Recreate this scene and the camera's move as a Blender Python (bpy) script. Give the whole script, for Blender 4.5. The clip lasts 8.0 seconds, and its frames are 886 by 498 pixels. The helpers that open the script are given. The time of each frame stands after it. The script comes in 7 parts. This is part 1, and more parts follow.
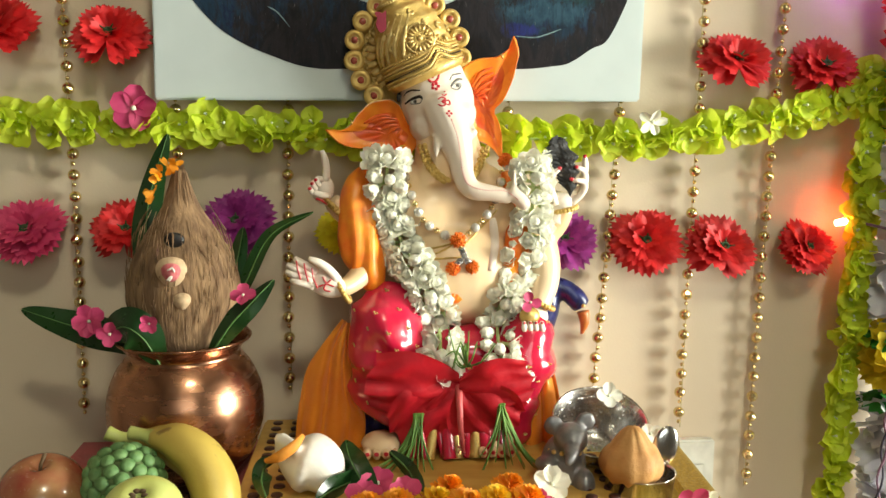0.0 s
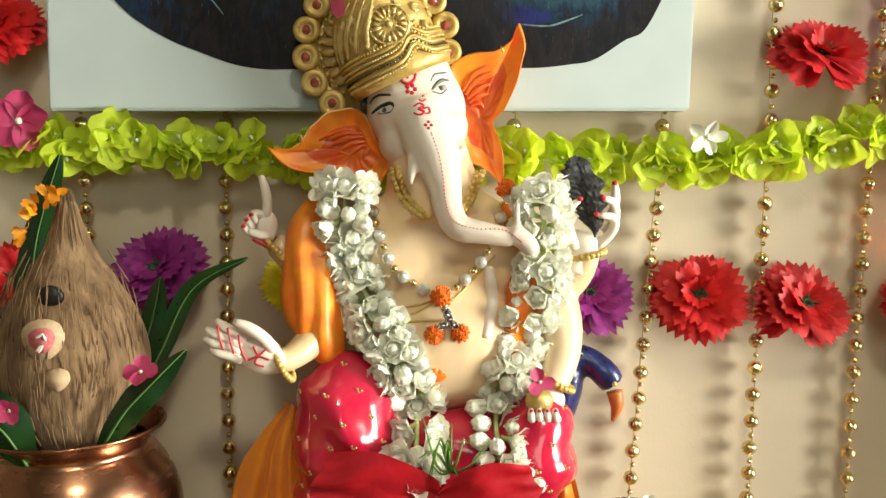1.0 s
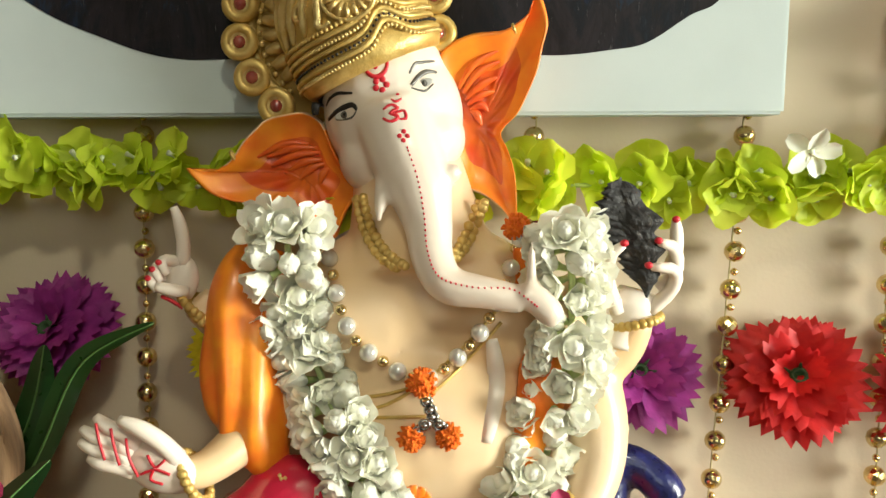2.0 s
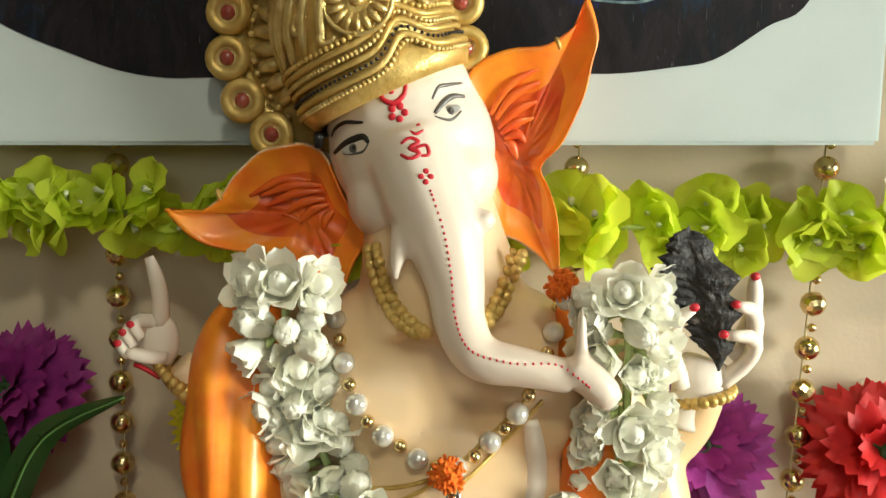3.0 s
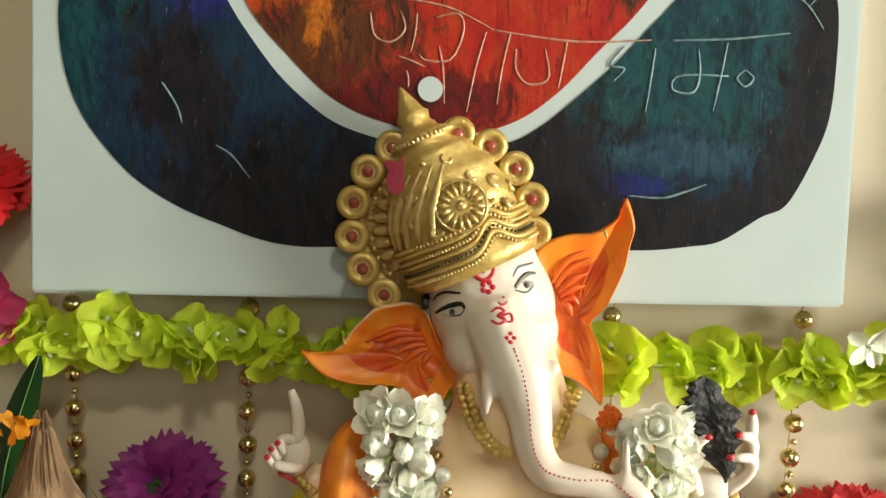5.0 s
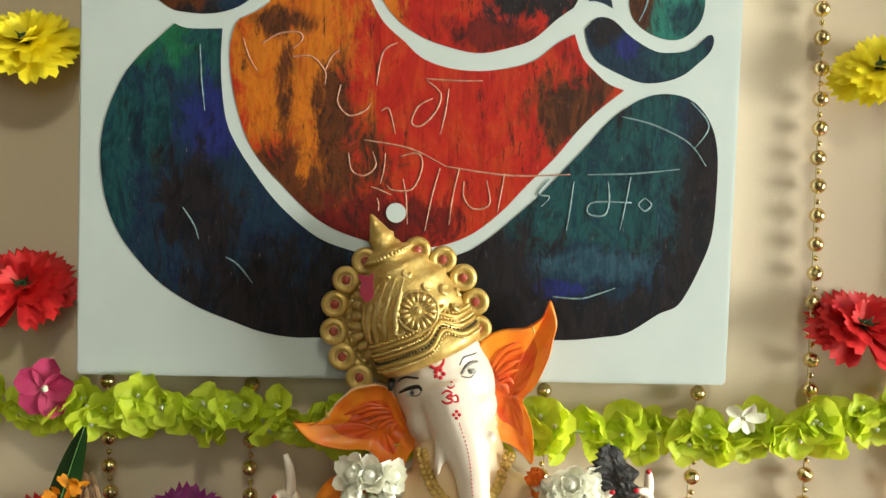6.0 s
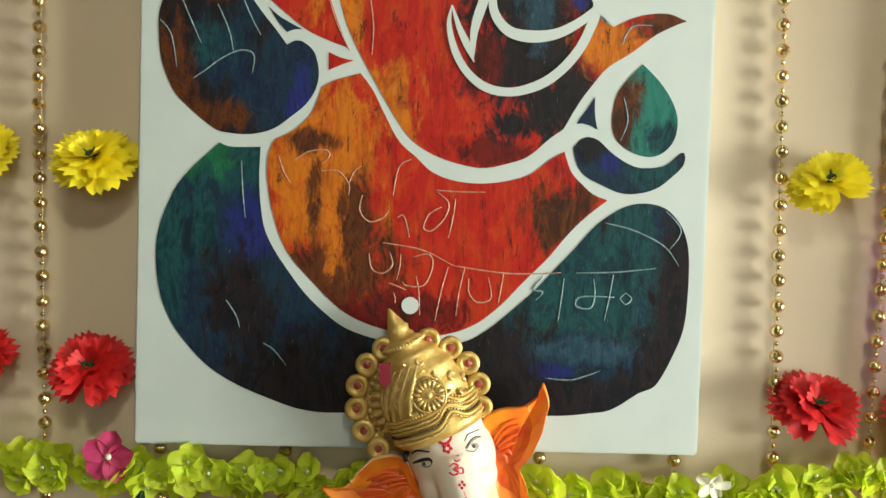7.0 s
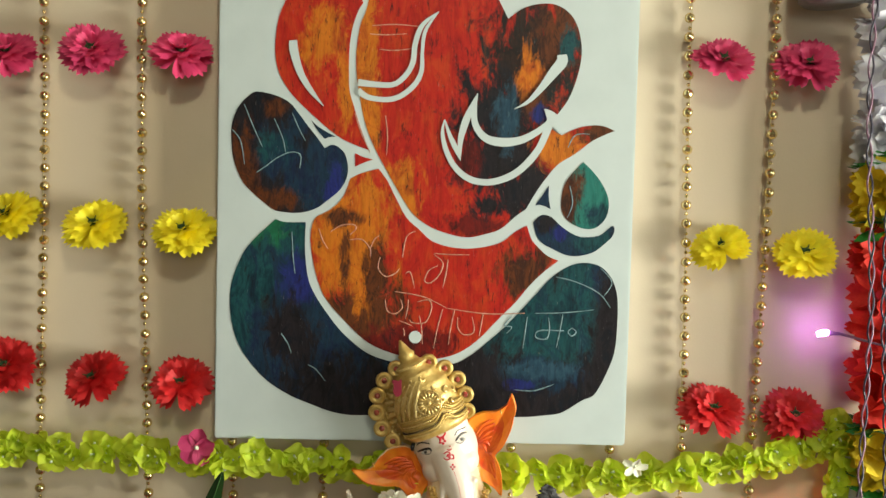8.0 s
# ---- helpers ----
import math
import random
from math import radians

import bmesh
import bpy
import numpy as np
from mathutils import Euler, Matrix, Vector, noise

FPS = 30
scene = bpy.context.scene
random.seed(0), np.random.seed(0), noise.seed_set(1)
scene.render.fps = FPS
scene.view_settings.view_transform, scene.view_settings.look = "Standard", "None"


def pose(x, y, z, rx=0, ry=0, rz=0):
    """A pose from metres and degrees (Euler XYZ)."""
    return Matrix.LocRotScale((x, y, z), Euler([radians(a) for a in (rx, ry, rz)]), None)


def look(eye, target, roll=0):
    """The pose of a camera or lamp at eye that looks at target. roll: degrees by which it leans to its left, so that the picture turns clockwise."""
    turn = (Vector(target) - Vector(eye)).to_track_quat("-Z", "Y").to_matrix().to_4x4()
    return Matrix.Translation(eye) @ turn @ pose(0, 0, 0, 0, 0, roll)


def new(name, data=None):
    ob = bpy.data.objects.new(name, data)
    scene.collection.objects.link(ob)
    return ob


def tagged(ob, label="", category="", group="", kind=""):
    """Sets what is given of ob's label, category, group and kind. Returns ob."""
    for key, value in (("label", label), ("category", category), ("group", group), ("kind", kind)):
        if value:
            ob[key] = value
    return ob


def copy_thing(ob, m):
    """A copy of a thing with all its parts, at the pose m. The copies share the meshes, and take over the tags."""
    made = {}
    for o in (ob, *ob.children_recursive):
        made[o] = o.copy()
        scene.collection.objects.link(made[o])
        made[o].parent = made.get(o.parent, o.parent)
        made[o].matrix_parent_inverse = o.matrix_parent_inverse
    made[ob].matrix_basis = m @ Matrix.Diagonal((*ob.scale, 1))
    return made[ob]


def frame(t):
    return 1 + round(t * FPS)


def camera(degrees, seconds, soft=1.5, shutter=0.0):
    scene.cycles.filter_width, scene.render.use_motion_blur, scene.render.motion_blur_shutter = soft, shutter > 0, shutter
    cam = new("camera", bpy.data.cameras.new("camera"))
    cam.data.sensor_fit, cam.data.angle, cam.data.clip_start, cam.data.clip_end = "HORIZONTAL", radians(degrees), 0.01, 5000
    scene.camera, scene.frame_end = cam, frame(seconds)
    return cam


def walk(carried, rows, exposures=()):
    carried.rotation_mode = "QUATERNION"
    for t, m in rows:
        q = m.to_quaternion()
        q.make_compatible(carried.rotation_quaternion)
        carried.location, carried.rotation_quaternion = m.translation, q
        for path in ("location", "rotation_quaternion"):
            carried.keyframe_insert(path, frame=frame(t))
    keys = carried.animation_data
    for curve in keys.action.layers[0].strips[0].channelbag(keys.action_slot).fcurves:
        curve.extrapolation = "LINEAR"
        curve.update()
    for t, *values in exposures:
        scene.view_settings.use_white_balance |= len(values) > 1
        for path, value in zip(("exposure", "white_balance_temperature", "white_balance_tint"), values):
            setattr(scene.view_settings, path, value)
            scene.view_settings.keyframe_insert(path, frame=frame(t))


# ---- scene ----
cam = camera(52.0, 8.0)
PATH = [
    (0, (-0.012, -0.809, 1.044), (0.11, 1.164, 0.737), 0.2),
    (0.5, (0.033, -0.707, 1.028), (0.1, 1.277, 0.787), 0.1),
    (1, (0.042, -0.618, 1.027), (0.058, 1.37, 0.803), -0.0),
    (1.5, (0.063, -0.508, 1.032), (0.009, 1.479, 0.813), -0.1),
    (1.7, (0.075, -0.483, 1.029), (-0.026, 1.505, 0.83), -0.2),
    (3, (0.061, -0.382, 1.051), (-0.053, 1.601, 0.818), -0.0),
    (3.5, (0.047, -0.441, 1.056), (-0.039, 1.549, 0.88), 0.2),
    (4, (0.02, -0.454, 1.072), (-0.068, 1.537, 0.907), 0.4),
    (4.5, (0.01, -0.462, 1.078), (-0.087, 1.531, 0.936), 1.0),
    (4.7, (0.012, -0.466, 1.093), (-0.063, 1.526, 0.934), 1.1),
    (5.8, (0.039, -0.574, 1.137), (-0.008, 1.424, 1.079), 0.7),
    (6, (0.042, -0.596, 1.16), (-0.009, 1.401, 1.064), 0.7),
    (6.5, (0.044, -0.632, 1.194), (-0.009, 1.365, 1.09), 0.6),
    (7, (0.049, -0.681, 1.224), (-0.036, 1.315, 1.138), 0.6),
    (7.5, (0.064, -0.815, 1.267), (-0.034, 1.179, 1.155), 0.4),
    (8, (0.071, -0.921, 1.288), (-0.032, 1.074, 1.186), 0.3),
]
walk(cam, [(t, look(eye, target, roll)) for t, eye, target, roll in PATH],
     exposures=[(0, 0.36), (1.5, 0.2), (3.0, 0.0), (3.5, -0.06), (4.5, 0.03), (6.0, 0.08), (7.0, 0.08), (8.0, 0.08)])

# ---- light ----
world = bpy.data.worlds.new("daylight")
scene.world = world
world.use_nodes = True
wn = world.node_tree
sky = wn.nodes.new("ShaderNodeTexSky")
sky.sky_type, sky.sun_disc = "NISHITA", False
sky.sun_elevation, sky.sun_rotation = radians(40), radians(80)
wn.links.new(sky.outputs[0], wn.nodes["Background"].inputs[0])
wn.nodes["Background"].inputs[1].default_value = 0.1


def area_light(name, m, w, h, power, colour):
    la = bpy.data.lights.new(name, "AREA")
    la.shape, la.size, la.size_y, la.energy, la.color = "RECTANGLE", w, h, power, colour
    ob = new(name, la)
    ob.matrix_world = m
    return ob


WIN_E = (1.7, -0.62, 1.00)      # side window: centre
FILL_S = (0.55, -3.0, 1.75)      # added opening behind the camera for soft fill, unseen
LAMP = (0.45, -1.65, 2.55)     # ceiling light
area_light("window_light_east", look((WIN_E[0] + 0.02, WIN_E[1], WIN_E[2]), (0.1, 0, 1.1)), 0.5, 0.7, 58, (0.97, 1.0, 0.87))
# soft frontal fill, added from behind the camera
area_light("window_light_south", look((FILL_S[0], FILL_S[1] - 0.02, FILL_S[2]), (0, 0, 1.1)), 1.1, 0.9, 8, (0.95, 1.0, 0.85))
area_light("ceiling_lamp_light", look((LAMP[0], LAMP[1], LAMP[2] - 0.03), (0, 0, 1.1)), 0.26, 0.26, 17, (1.0, 0.98, 0.74))

# ---- materials ----


def ramp(nt, fac, stops):
    r = nt.nodes.new("ShaderNodeValToRGB")
    el = r.color_ramp.elements
    while len(el) < len(stops):
        el.new(0.5)
    for e, (p, c) in zip(el, stops):
        e.position, e.color = p, (*c, 1)
    nt.links.new(fac, r.inputs[0])
    return r.outputs[0]


def mat(name, c1, c2=None, rough=0.5, metal=0.0, scale=60.0, bump=0.0, bump_scale=300.0, stretch=(1, 1, 1), vary=0.0,
        trans=0.0, coat=0.0, stops=None, sheen=0.0, sub=0.0, detail=4.0, dist=0.0, rough2=None, spec=0.5):
    """A surface with grain at two scales: base colours mixed by noise, fine relief, roughness that wanders."""
    m = bpy.data.materials.new(name)
    m.use_nodes = True
    nt = m.node_tree
    b = nt.nodes["Principled BSDF"]
    tc = nt.nodes.new("ShaderNodeTexCoord")
    mp = nt.nodes.new("ShaderNodeMapping")
    mp.inputs["Scale"].default_value = stretch
    nt.links.new(tc.outputs["Object"], mp.inputs[0])
    n = nt.nodes.new("ShaderNodeTexNoise")
    n.inputs["Scale"].default_value, n.inputs["Detail"].default_value, n.inputs["Distortion"].default_value = scale, detail, dist
    nt.links.new(mp.outputs[0], n.inputs[0])
    c2 = c2 or tuple(v * 0.8 for v in c1)
    col = ramp(nt, n.outputs[0], stops or [(0.33, c1), (0.67, c2)])
    if vary:
        oi = nt.nodes.new("ShaderNodeObjectInfo")
        hs = nt.nodes.new("ShaderNodeHueSaturation")
        mr = nt.nodes.new("ShaderNodeMapRange")
        mr.inputs[3].default_value, mr.inputs[4].default_value = 1 - vary, 1 + vary
        nt.links.new(oi.outputs["Random"], mr.inputs[0])
        nt.links.new(mr.outputs[0], hs.inputs["Value"])
        nt.links.new(col, hs.inputs["Color"])
        col = hs.outputs[0]
    nt.links.new(col, b.inputs["Base Color"])
    n2 = nt.nodes.new("ShaderNodeTexNoise")
    n2.inputs["Scale"].default_value, n2.inputs["Detail"].default_value = bump_scale, 3
    nt.links.new(mp.outputs[0], n2.inputs[0])
    rr = nt.nodes.new("ShaderNodeMapRange")
    rr.inputs[3].default_value, rr.inputs[4].default_value = max(0.02, rough - 0.08), rough2 or min(1, rough + 0.08)
    nt.links.new(n2.outputs[0], rr.inputs[0])
    nt.links.new(rr.outputs[0], b.inputs["Roughness"])
    b.inputs["Metallic"].default_value = metal
    b.inputs["Specular IOR Level"].default_value = spec
    b.inputs["Coat Weight"].default_value = coat
    b.inputs["Sheen Weight"].default_value = sheen
    if sub:
        b.inputs["Subsurface Weight"].default_value = sub
        b.inputs["Subsurface Radius"].default_value = (0.006, 0.004, 0.003)
        b.inputs["Subsurface Scale"].default_value = 1.0
    if bump:
        bp = nt.nodes.new("ShaderNodeBump")
        bp.inputs["Strength"].default_value, bp.inputs["Distance"].default_value = bump, 0.001
        nt.links.new(n2.outputs[0], bp.inputs["Height"])
        nt.links.new(bp.outputs[0], b.inputs["Normal"])
    if trans:
        t = nt.nodes.new("ShaderNodeBsdfTranslucent")
        mx = nt.nodes.new("ShaderNodeMixShader")
        mx.inputs[0].default_value = trans
        nt.links.new(col, t.inputs[0])
        nt.links.new(b.outputs[0], mx.inputs[1])
        nt.links.new(t.outputs[0], mx.inputs[2])
        nt.links.new(mx.outputs[0], nt.nodes["Material Output"].inputs[0])
    return m


def glow(name, colour, power):
    m = bpy.data.materials.new(name)
    m.use_nodes = True
    b = m.node_tree.nodes["Principled BSDF"]
    b.inputs["Base Color"].default_value = (*colour, 1)
    b.inputs["Emission Color"].default_value = (*colour, 1)
    b.inputs["Emission Strength"].default_value = power
    return m


def paint(name, ground, slant, *patches):
    """Palette-knife acrylic: a ground colour with torn patches of other palettes laid over it
    (x, z, half width, half height in mm, palette), dragged streaks, dry scrapes and ridged relief."""
    m = bpy.data.materials.new(name)
    m.use_nodes = True
    nt = m.node_tree
    b = nt.nodes["Principled BSDF"]
    tc = nt.nodes.new("ShaderNodeTexCoord")

    def tex(sc, st, det, rg, ds, turn=0.0, shift=0.0):
        mp = nt.nodes.new("ShaderNodeMapping")
        mp.inputs["Scale"].default_value = st
        mp.inputs["Rotation"].default_value = (0, radians(turn), 0)
        mp.inputs["Location"].default_value = (shift, shift * 0.7, shift * 1.3)
        nt.links.new(tc.outputs["Object"], mp.inputs[0])
        n = nt.nodes.new("ShaderNodeTexNoise")
        n.inputs["Scale"].default_value, n.inputs["Detail"].default_value = sc, det
        n.inputs["Roughness"].default_value, n.inputs["Distortion"].default_value = rg, ds
        nt.links.new(mp.outputs[0], n.inputs[0])
        return n.outputs[0]

    def calc(op, x, y, z=None):
        k = nt.nodes.new("ShaderNodeMath")
        k.operation = op
        for i, v in enumerate((x, y, z)):
            if isinstance(v, (int, float)):
                k.inputs[i].default_value = v
            elif v is not None:
                nt.links.new(v, k.inputs[i])
        return k.outputs[0]

    def span(v, lo, hi, to0=0.0, to1=1.0):
        k = nt.nodes.new("ShaderNodeMapRange")
        for i, x in zip((1, 2, 3, 4), (lo, hi, to0, to1)):
            k.inputs[i].default_value = x
        nt.links.new(v, k.inputs[0])
        return k.outputs[0]

    def mixed(fac, x, y, way="MIX"):
        k = nt.nodes.new("ShaderNodeMix")
        k.data_type, k.blend_type = "RGBA", way
        nt.links.new(fac, k.inputs["Factor"])
        for sock, v in (("A", x), ("B", y)):
            if isinstance(v, tuple):
                k.inputs[sock].default_value = (*v, 1)
            else:
                nt.links.new(v, k.inputs[sock])
        return k.outputs["Result"]

    dabs = tex(52, (1, 1, 0.5), 8, 0.72, 0.9, slant)
    torn = tex(75, (1, 1, 0.42), 10, 0.76, 0.6, slant, 3.0)
    drag = tex(130, (1.5, 1, 0.16), 6, 0.66, 1.6, slant, 7.0)
    sep = nt.nodes.new("ShaderNodeSeparateXYZ")
    nt.links.new(tc.outputs["Object"], sep.inputs[0])

    def palette(stops):
        return ramp(nt, dabs, [(0.30 + 0.40 * i / (len(stops) - 1), c) for i, c in enumerate(stops)])

    col = palette(ground)
    for x, z, rx, rz, pal in patches:
        dx = calc("MULTIPLY_ADD", sep.outputs[0], 1000 / rx, -x / rx)
        dz = calc("MULTIPLY_ADD", sep.outputs[2], 1000 / rz, -z / rz)
        far = calc("SQRT", calc("ADD", calc("POWER", calc("ABSOLUTE", dx, 0), 2), calc("POWER", calc("ABSOLUTE", dz, 0), 2)), 0)
        edge = calc("MULTIPLY_ADD", torn, 4.2, calc("ADD", far, -2.1))
        col = mixed(span(edge, 1.30, 0.78), col, palette(pal))
    col = mixed(span(drag, 0.46, 0.66, 0.0, 0.5), col, (0.40, 0.38, 0.40), "MULTIPLY")
    col = mixed(span(drag, 0.36, 0.24, 0.0, 0.35), col, (1.7, 1.6, 1.5), "MULTIPLY")
    scrape = tex(120, (2.2, 2, 0.5), 9, 0.78, 0.2, slant + 14, 11.0)
    col = mixed(span(scrape, 0.575, 0.62, 0.0, 0.8), col, (0.012, 0.009, 0.009))
    # fine whitish glints, mixed straight into the base colour
    glint = tex(260, (3.0, 2, 0.35), 6, 0.7, 0.3, slant - 20, 17.0)
    col = mixed(span(glint, 0.65, 0.71, 0.0, 0.30), col, (0.42, 0.40, 0.38))
    nt.links.new(col, b.inputs["Base Color"])
    nt.links.new(span(torn, 0.3, 0.7, 0.34, 0.58), b.inputs["Roughness"])
    b.inputs["Specular IOR Level"].default_value = 0.2
    bp = nt.nodes.new("ShaderNodeBump")
    bp.inputs["Strength"].default_value, bp.inputs["Distance"].default_value = 0.28, 0.001
    nt.links.new(torn, bp.inputs["Height"])
    nt.links.new(bp.outputs[0], b.inputs["Normal"])
    return m


M_WALL = mat("wall_paint", (0.66, 0.55, 0.41), (0.62, 0.51, 0.38), rough=0.62, scale=5, bump=0.12, bump_scale=420)
# unseen walls and ceiling, colour lowered to cut bounce and deepen shade
M_ROOMDIM = mat("room_dimmed", (0.22, 0.185, 0.145), rough=0.8, scale=3, bump=0.1)
M_FLOOR = mat("floor_stone", (0.20, 0.15, 0.11), (0.15, 0.11, 0.08), rough=0.4, scale=9)
M_CANVAS = mat("canvas_white", (0.55, 0.615, 0.615), (0.52, 0.585, 0.585), rough=0.55, scale=30, bump=0.08, bump_scale=1400)
M_GOLDBEAD = mat("gold_bead", (0.86, 0.70, 0.38), (0.68, 0.52, 0.24), rough=0.22, metal=1, scale=400, bump=0.1, bump_scale=500, vary=0.15)
M_STRING = mat("string", (0.5, 0.4, 0.2), rough=0.6)
M_GOLD = mat("idol_gold", (0.70, 0.50, 0.17), (0.54, 0.35, 0.09), rough=0.44, metal=0.5, scale=120, bump=0.5, bump_scale=380)
M_GOLDLT = mat("idol_gold_light", (0.78, 0.60, 0.26), (0.62, 0.43, 0.14), rough=0.36, metal=0.6, scale=200, bump=0.3, bump_scale=500)
M_SKIN = mat("idol_cream", (0.77, 0.53, 0.29), (0.81, 0.62, 0.41), rough=0.36, scale=18, bump=0.06, bump_scale=260, coat=0.15)
M_FACE = mat("idol_face", (0.73, 0.63, 0.54), (0.71, 0.585, 0.48), rough=0.34, scale=22, bump=0.05, bump_scale=260, coat=0.2)
M_PALM = mat("idol_palm", (0.85, 0.77, 0.68), (0.82, 0.70, 0.60), rough=0.45, scale=30, bump=0.05)
M_ORANGE = mat("idol_orange", (0.95, 0.33, 0.020), (0.88, 0.17, 0.014), rough=0.40, scale=62, bump=0.12, bump_scale=200, coat=0.12)
M_SATIN = mat("orange_satin", (0.86, 0.30, 0.02), (0.76, 0.21, 0.014), rough=0.30, scale=26, bump=0.15, bump_scale=700, sheen=0.3, trans=0.12)
M_EARRIM = mat("idol_ear_rim", (0.80, 0.58, 0.40), (0.84, 0.48, 0.22), rough=0.4, scale=60)
M_EARLINE = mat("idol_ear_line", (0.72, 0.075, 0.012), (0.82, 0.17, 0.014), rough=0.38, scale=70, coat=0.12, bump=0.1)
M_PINK = mat("idol_pink", (0.66, 0.018, 0.065), (0.50, 0.010, 0.04), rough=0.2, scale=30, bump=0.15, bump_scale=150, coat=0.6)
M_GEM = mat("idol_gem", (0.26, 0.035, 0.028), (0.40, 0.09, 0.06), rough=0.15, scale=300, coat=0.5)
M_BLACK = mat("idol_black", (0.012, 0.010, 0.010), rough=0.4)
M_EYE = mat("idol_eye_white", (0.48, 0.47, 0.44), rough=0.3)
M_IRIS = mat("idol_iris", (0.12, 0.11, 0.10), rough=0.3)
M_RED = mat("idol_red", (0.60, 0.015, 0.03), rough=0.4)
M_COPPER = mat("copper", (0.50, 0.25, 0.15), (0.38, 0.18, 0.10), rough=0.24, metal=1, scale=14, stretch=(1, 1, 3), bump=0.03, bump_scale=60, rough2=0.36)
M_COIR = mat("coir", (0.30, 0.18, 0.09), (0.13, 0.07, 0.035), rough=0.9, scale=160, stretch=(1, 1, 0.12), bump=1.0, bump_scale=420, detail=6)
M_FIBRE = mat("coir_fibre", (0.27, 0.155, 0.072), (0.16, 0.088, 0.042), rough=0.85, scale=60)
M_PASTE = mat("sandal_paste", (0.62, 0.44, 0.27), (0.5, 0.34, 0.2), rough=0.9, scale=300, bump=0.4)
M_KUMKUM = mat("kumkum", (0.55, 0.10, 0.12), (0.62, 0.2, 0.2), rough=0.9, scale=500, bump=0.4)
M_LEAF = mat("mango_leaf", (0.007, 0.034, 0.007), (0.013, 0.050, 0.010), rough=0.3, scale=40, bump=0.2, bump_scale=180, coat=0.2)
M_LEAFVEIN = mat("leaf_vein", (0.10, 0.22, 0.06), rough=0.5)
M_LIME = mat("lime_petal", (0.75, 0.84, 0.08), (0.66, 0.78, 0.05), rough=0.55, scale=70, trans=0.52, bump=0.2, bump_scale=240, vary=0.12)
M_STAMEN = mat("stamen_white", (0.75, 0.8, 0.6), rough=0.5)
M_CRED = mat("carnation_red", (0.66, 0.016, 0.016), (0.52, 0.008, 0.012), rough=0.6, scale=120, trans=0.12, bump=0.25, bump_scale=350, vary=0.12)
M_CPINK = mat("carnation_pink", (0.72, 0.06, 0.18), (0.64, 0.04, 0.14), rough=0.6, scale=120, trans=0.12, bump=0.25, bump_scale=350, vary=0.12)
M_CYEL = mat("carnation_yellow", (0.94, 0.84, 0.03), (0.90, 0.74, 0.02), rough=0.6, scale=120, trans=0.15, bump=0.25, bump_scale=350, vary=0.1)
M_CPUR = mat("carnation_purple", (0.34, 0.03, 0.24), (0.22, 0.015, 0.17), rough=0.6, scale=120, trans=0.2, bump=0.25, bump_scale=350, vary=0.12)
M_CALYX = mat("calyx_green", (0.03, 0.09, 0.02), (0.015, 0.04, 0.01), rough=0.6)
M_JAS = mat("jasmine_petal", (0.97, 0.965, 0.88), (0.96, 0.955, 0.83), rough=0.5, scale=150, trans=0.30, bump=0.06, bump_scale=300, vary=0.05)
M_JASGREEN = mat("jasmine_green", (0.62, 0.70, 0.34), (0.46, 0.58, 0.20), rough=0.5, scale=150)
M_PEARL = mat("pearl", (0.72, 0.70, 0.65), (0.66, 0.64, 0.58), metal=0.4, rough=0.1, coat=1.0, spec=0.9, scale=200)
M_POM = mat("orange_pompom", (0.85, 0.20, 0.01), (0.75, 0.12, 0.005), rough=0.9, scale=500, bump=1.0, bump_scale=900)
M_SILVER = mat("silver", (0.62, 0.60, 0.57), (0.4, 0.38, 0.36), rough=0.25, metal=1, scale=120, bump=0.2)
M_STEEL = mat("steel", (0.66, 0.64, 0.62), (0.55, 0.53, 0.5), rough=0.18, metal=1, scale=60)
M_GREYMETAL = mat("grey_metal", (0.26, 0.25, 0.25), (0.14, 0.135, 0.14), rough=0.4, metal=0.6, scale=90, bump=0.3)
M_SHELLB = mat("shell_black", (0.020, 0.016, 0.013), (0.06, 0.05, 0.045), rough=0.6, scale=220, bump=1.0, bump_scale=400, stops=[(0.4, (0.008, 0.007, 0.007)), (0.62, (0.022, 0.019, 0.018)), (0.74, (0.14, 0.12, 0.10))])
M_BLUE = mat("bird_blue", (0.015, 0.02, 0.13), (0.006, 0.008, 0.045), rough=0.3, scale=160, bump=0.6, bump_scale=300, coat=0.3)
M_BEAK = mat("bird_beak", (0.55, 0.16, 0.03), rough=0.4)
M_CLOTH = mat("red_cloth", (0.36, 0.015, 0.015), (0.25, 0.008, 0.01), rough=0.75, scale=60, bump=0.5, bump_scale=900, sheen=0.3)
M_YELWOOD = mat("yellow_board", (0.55, 0.34, 0.08), (0.46, 0.26, 0.05), rough=0.45, scale=30, stretch=(0.3, 3, 1))
M_DOT = mat("board_dot", (0.06, 0.015, 0.01), rough=0.5)
M_WOOD = mat("table_wood", (0.22, 0.12, 0.06), (0.15, 0.08, 0.04), rough=0.5, scale=20, stretch=(0.2, 2, 2))
M_CONCH = mat("conch_white", (0.84, 0.80, 0.74), (0.78, 0.70, 0.6), rough=0.35, scale=60, bump=0.3, bump_scale=150)
M_SAFFRON = mat("saffron_paste", (0.75, 0.28, 0.03), rough=0.7, scale=150)
# banana, custard apple, apple: colours darkened for the shade they lie in
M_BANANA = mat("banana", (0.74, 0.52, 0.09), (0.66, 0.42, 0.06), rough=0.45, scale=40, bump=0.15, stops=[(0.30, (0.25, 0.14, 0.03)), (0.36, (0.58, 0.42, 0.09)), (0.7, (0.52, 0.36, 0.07))])
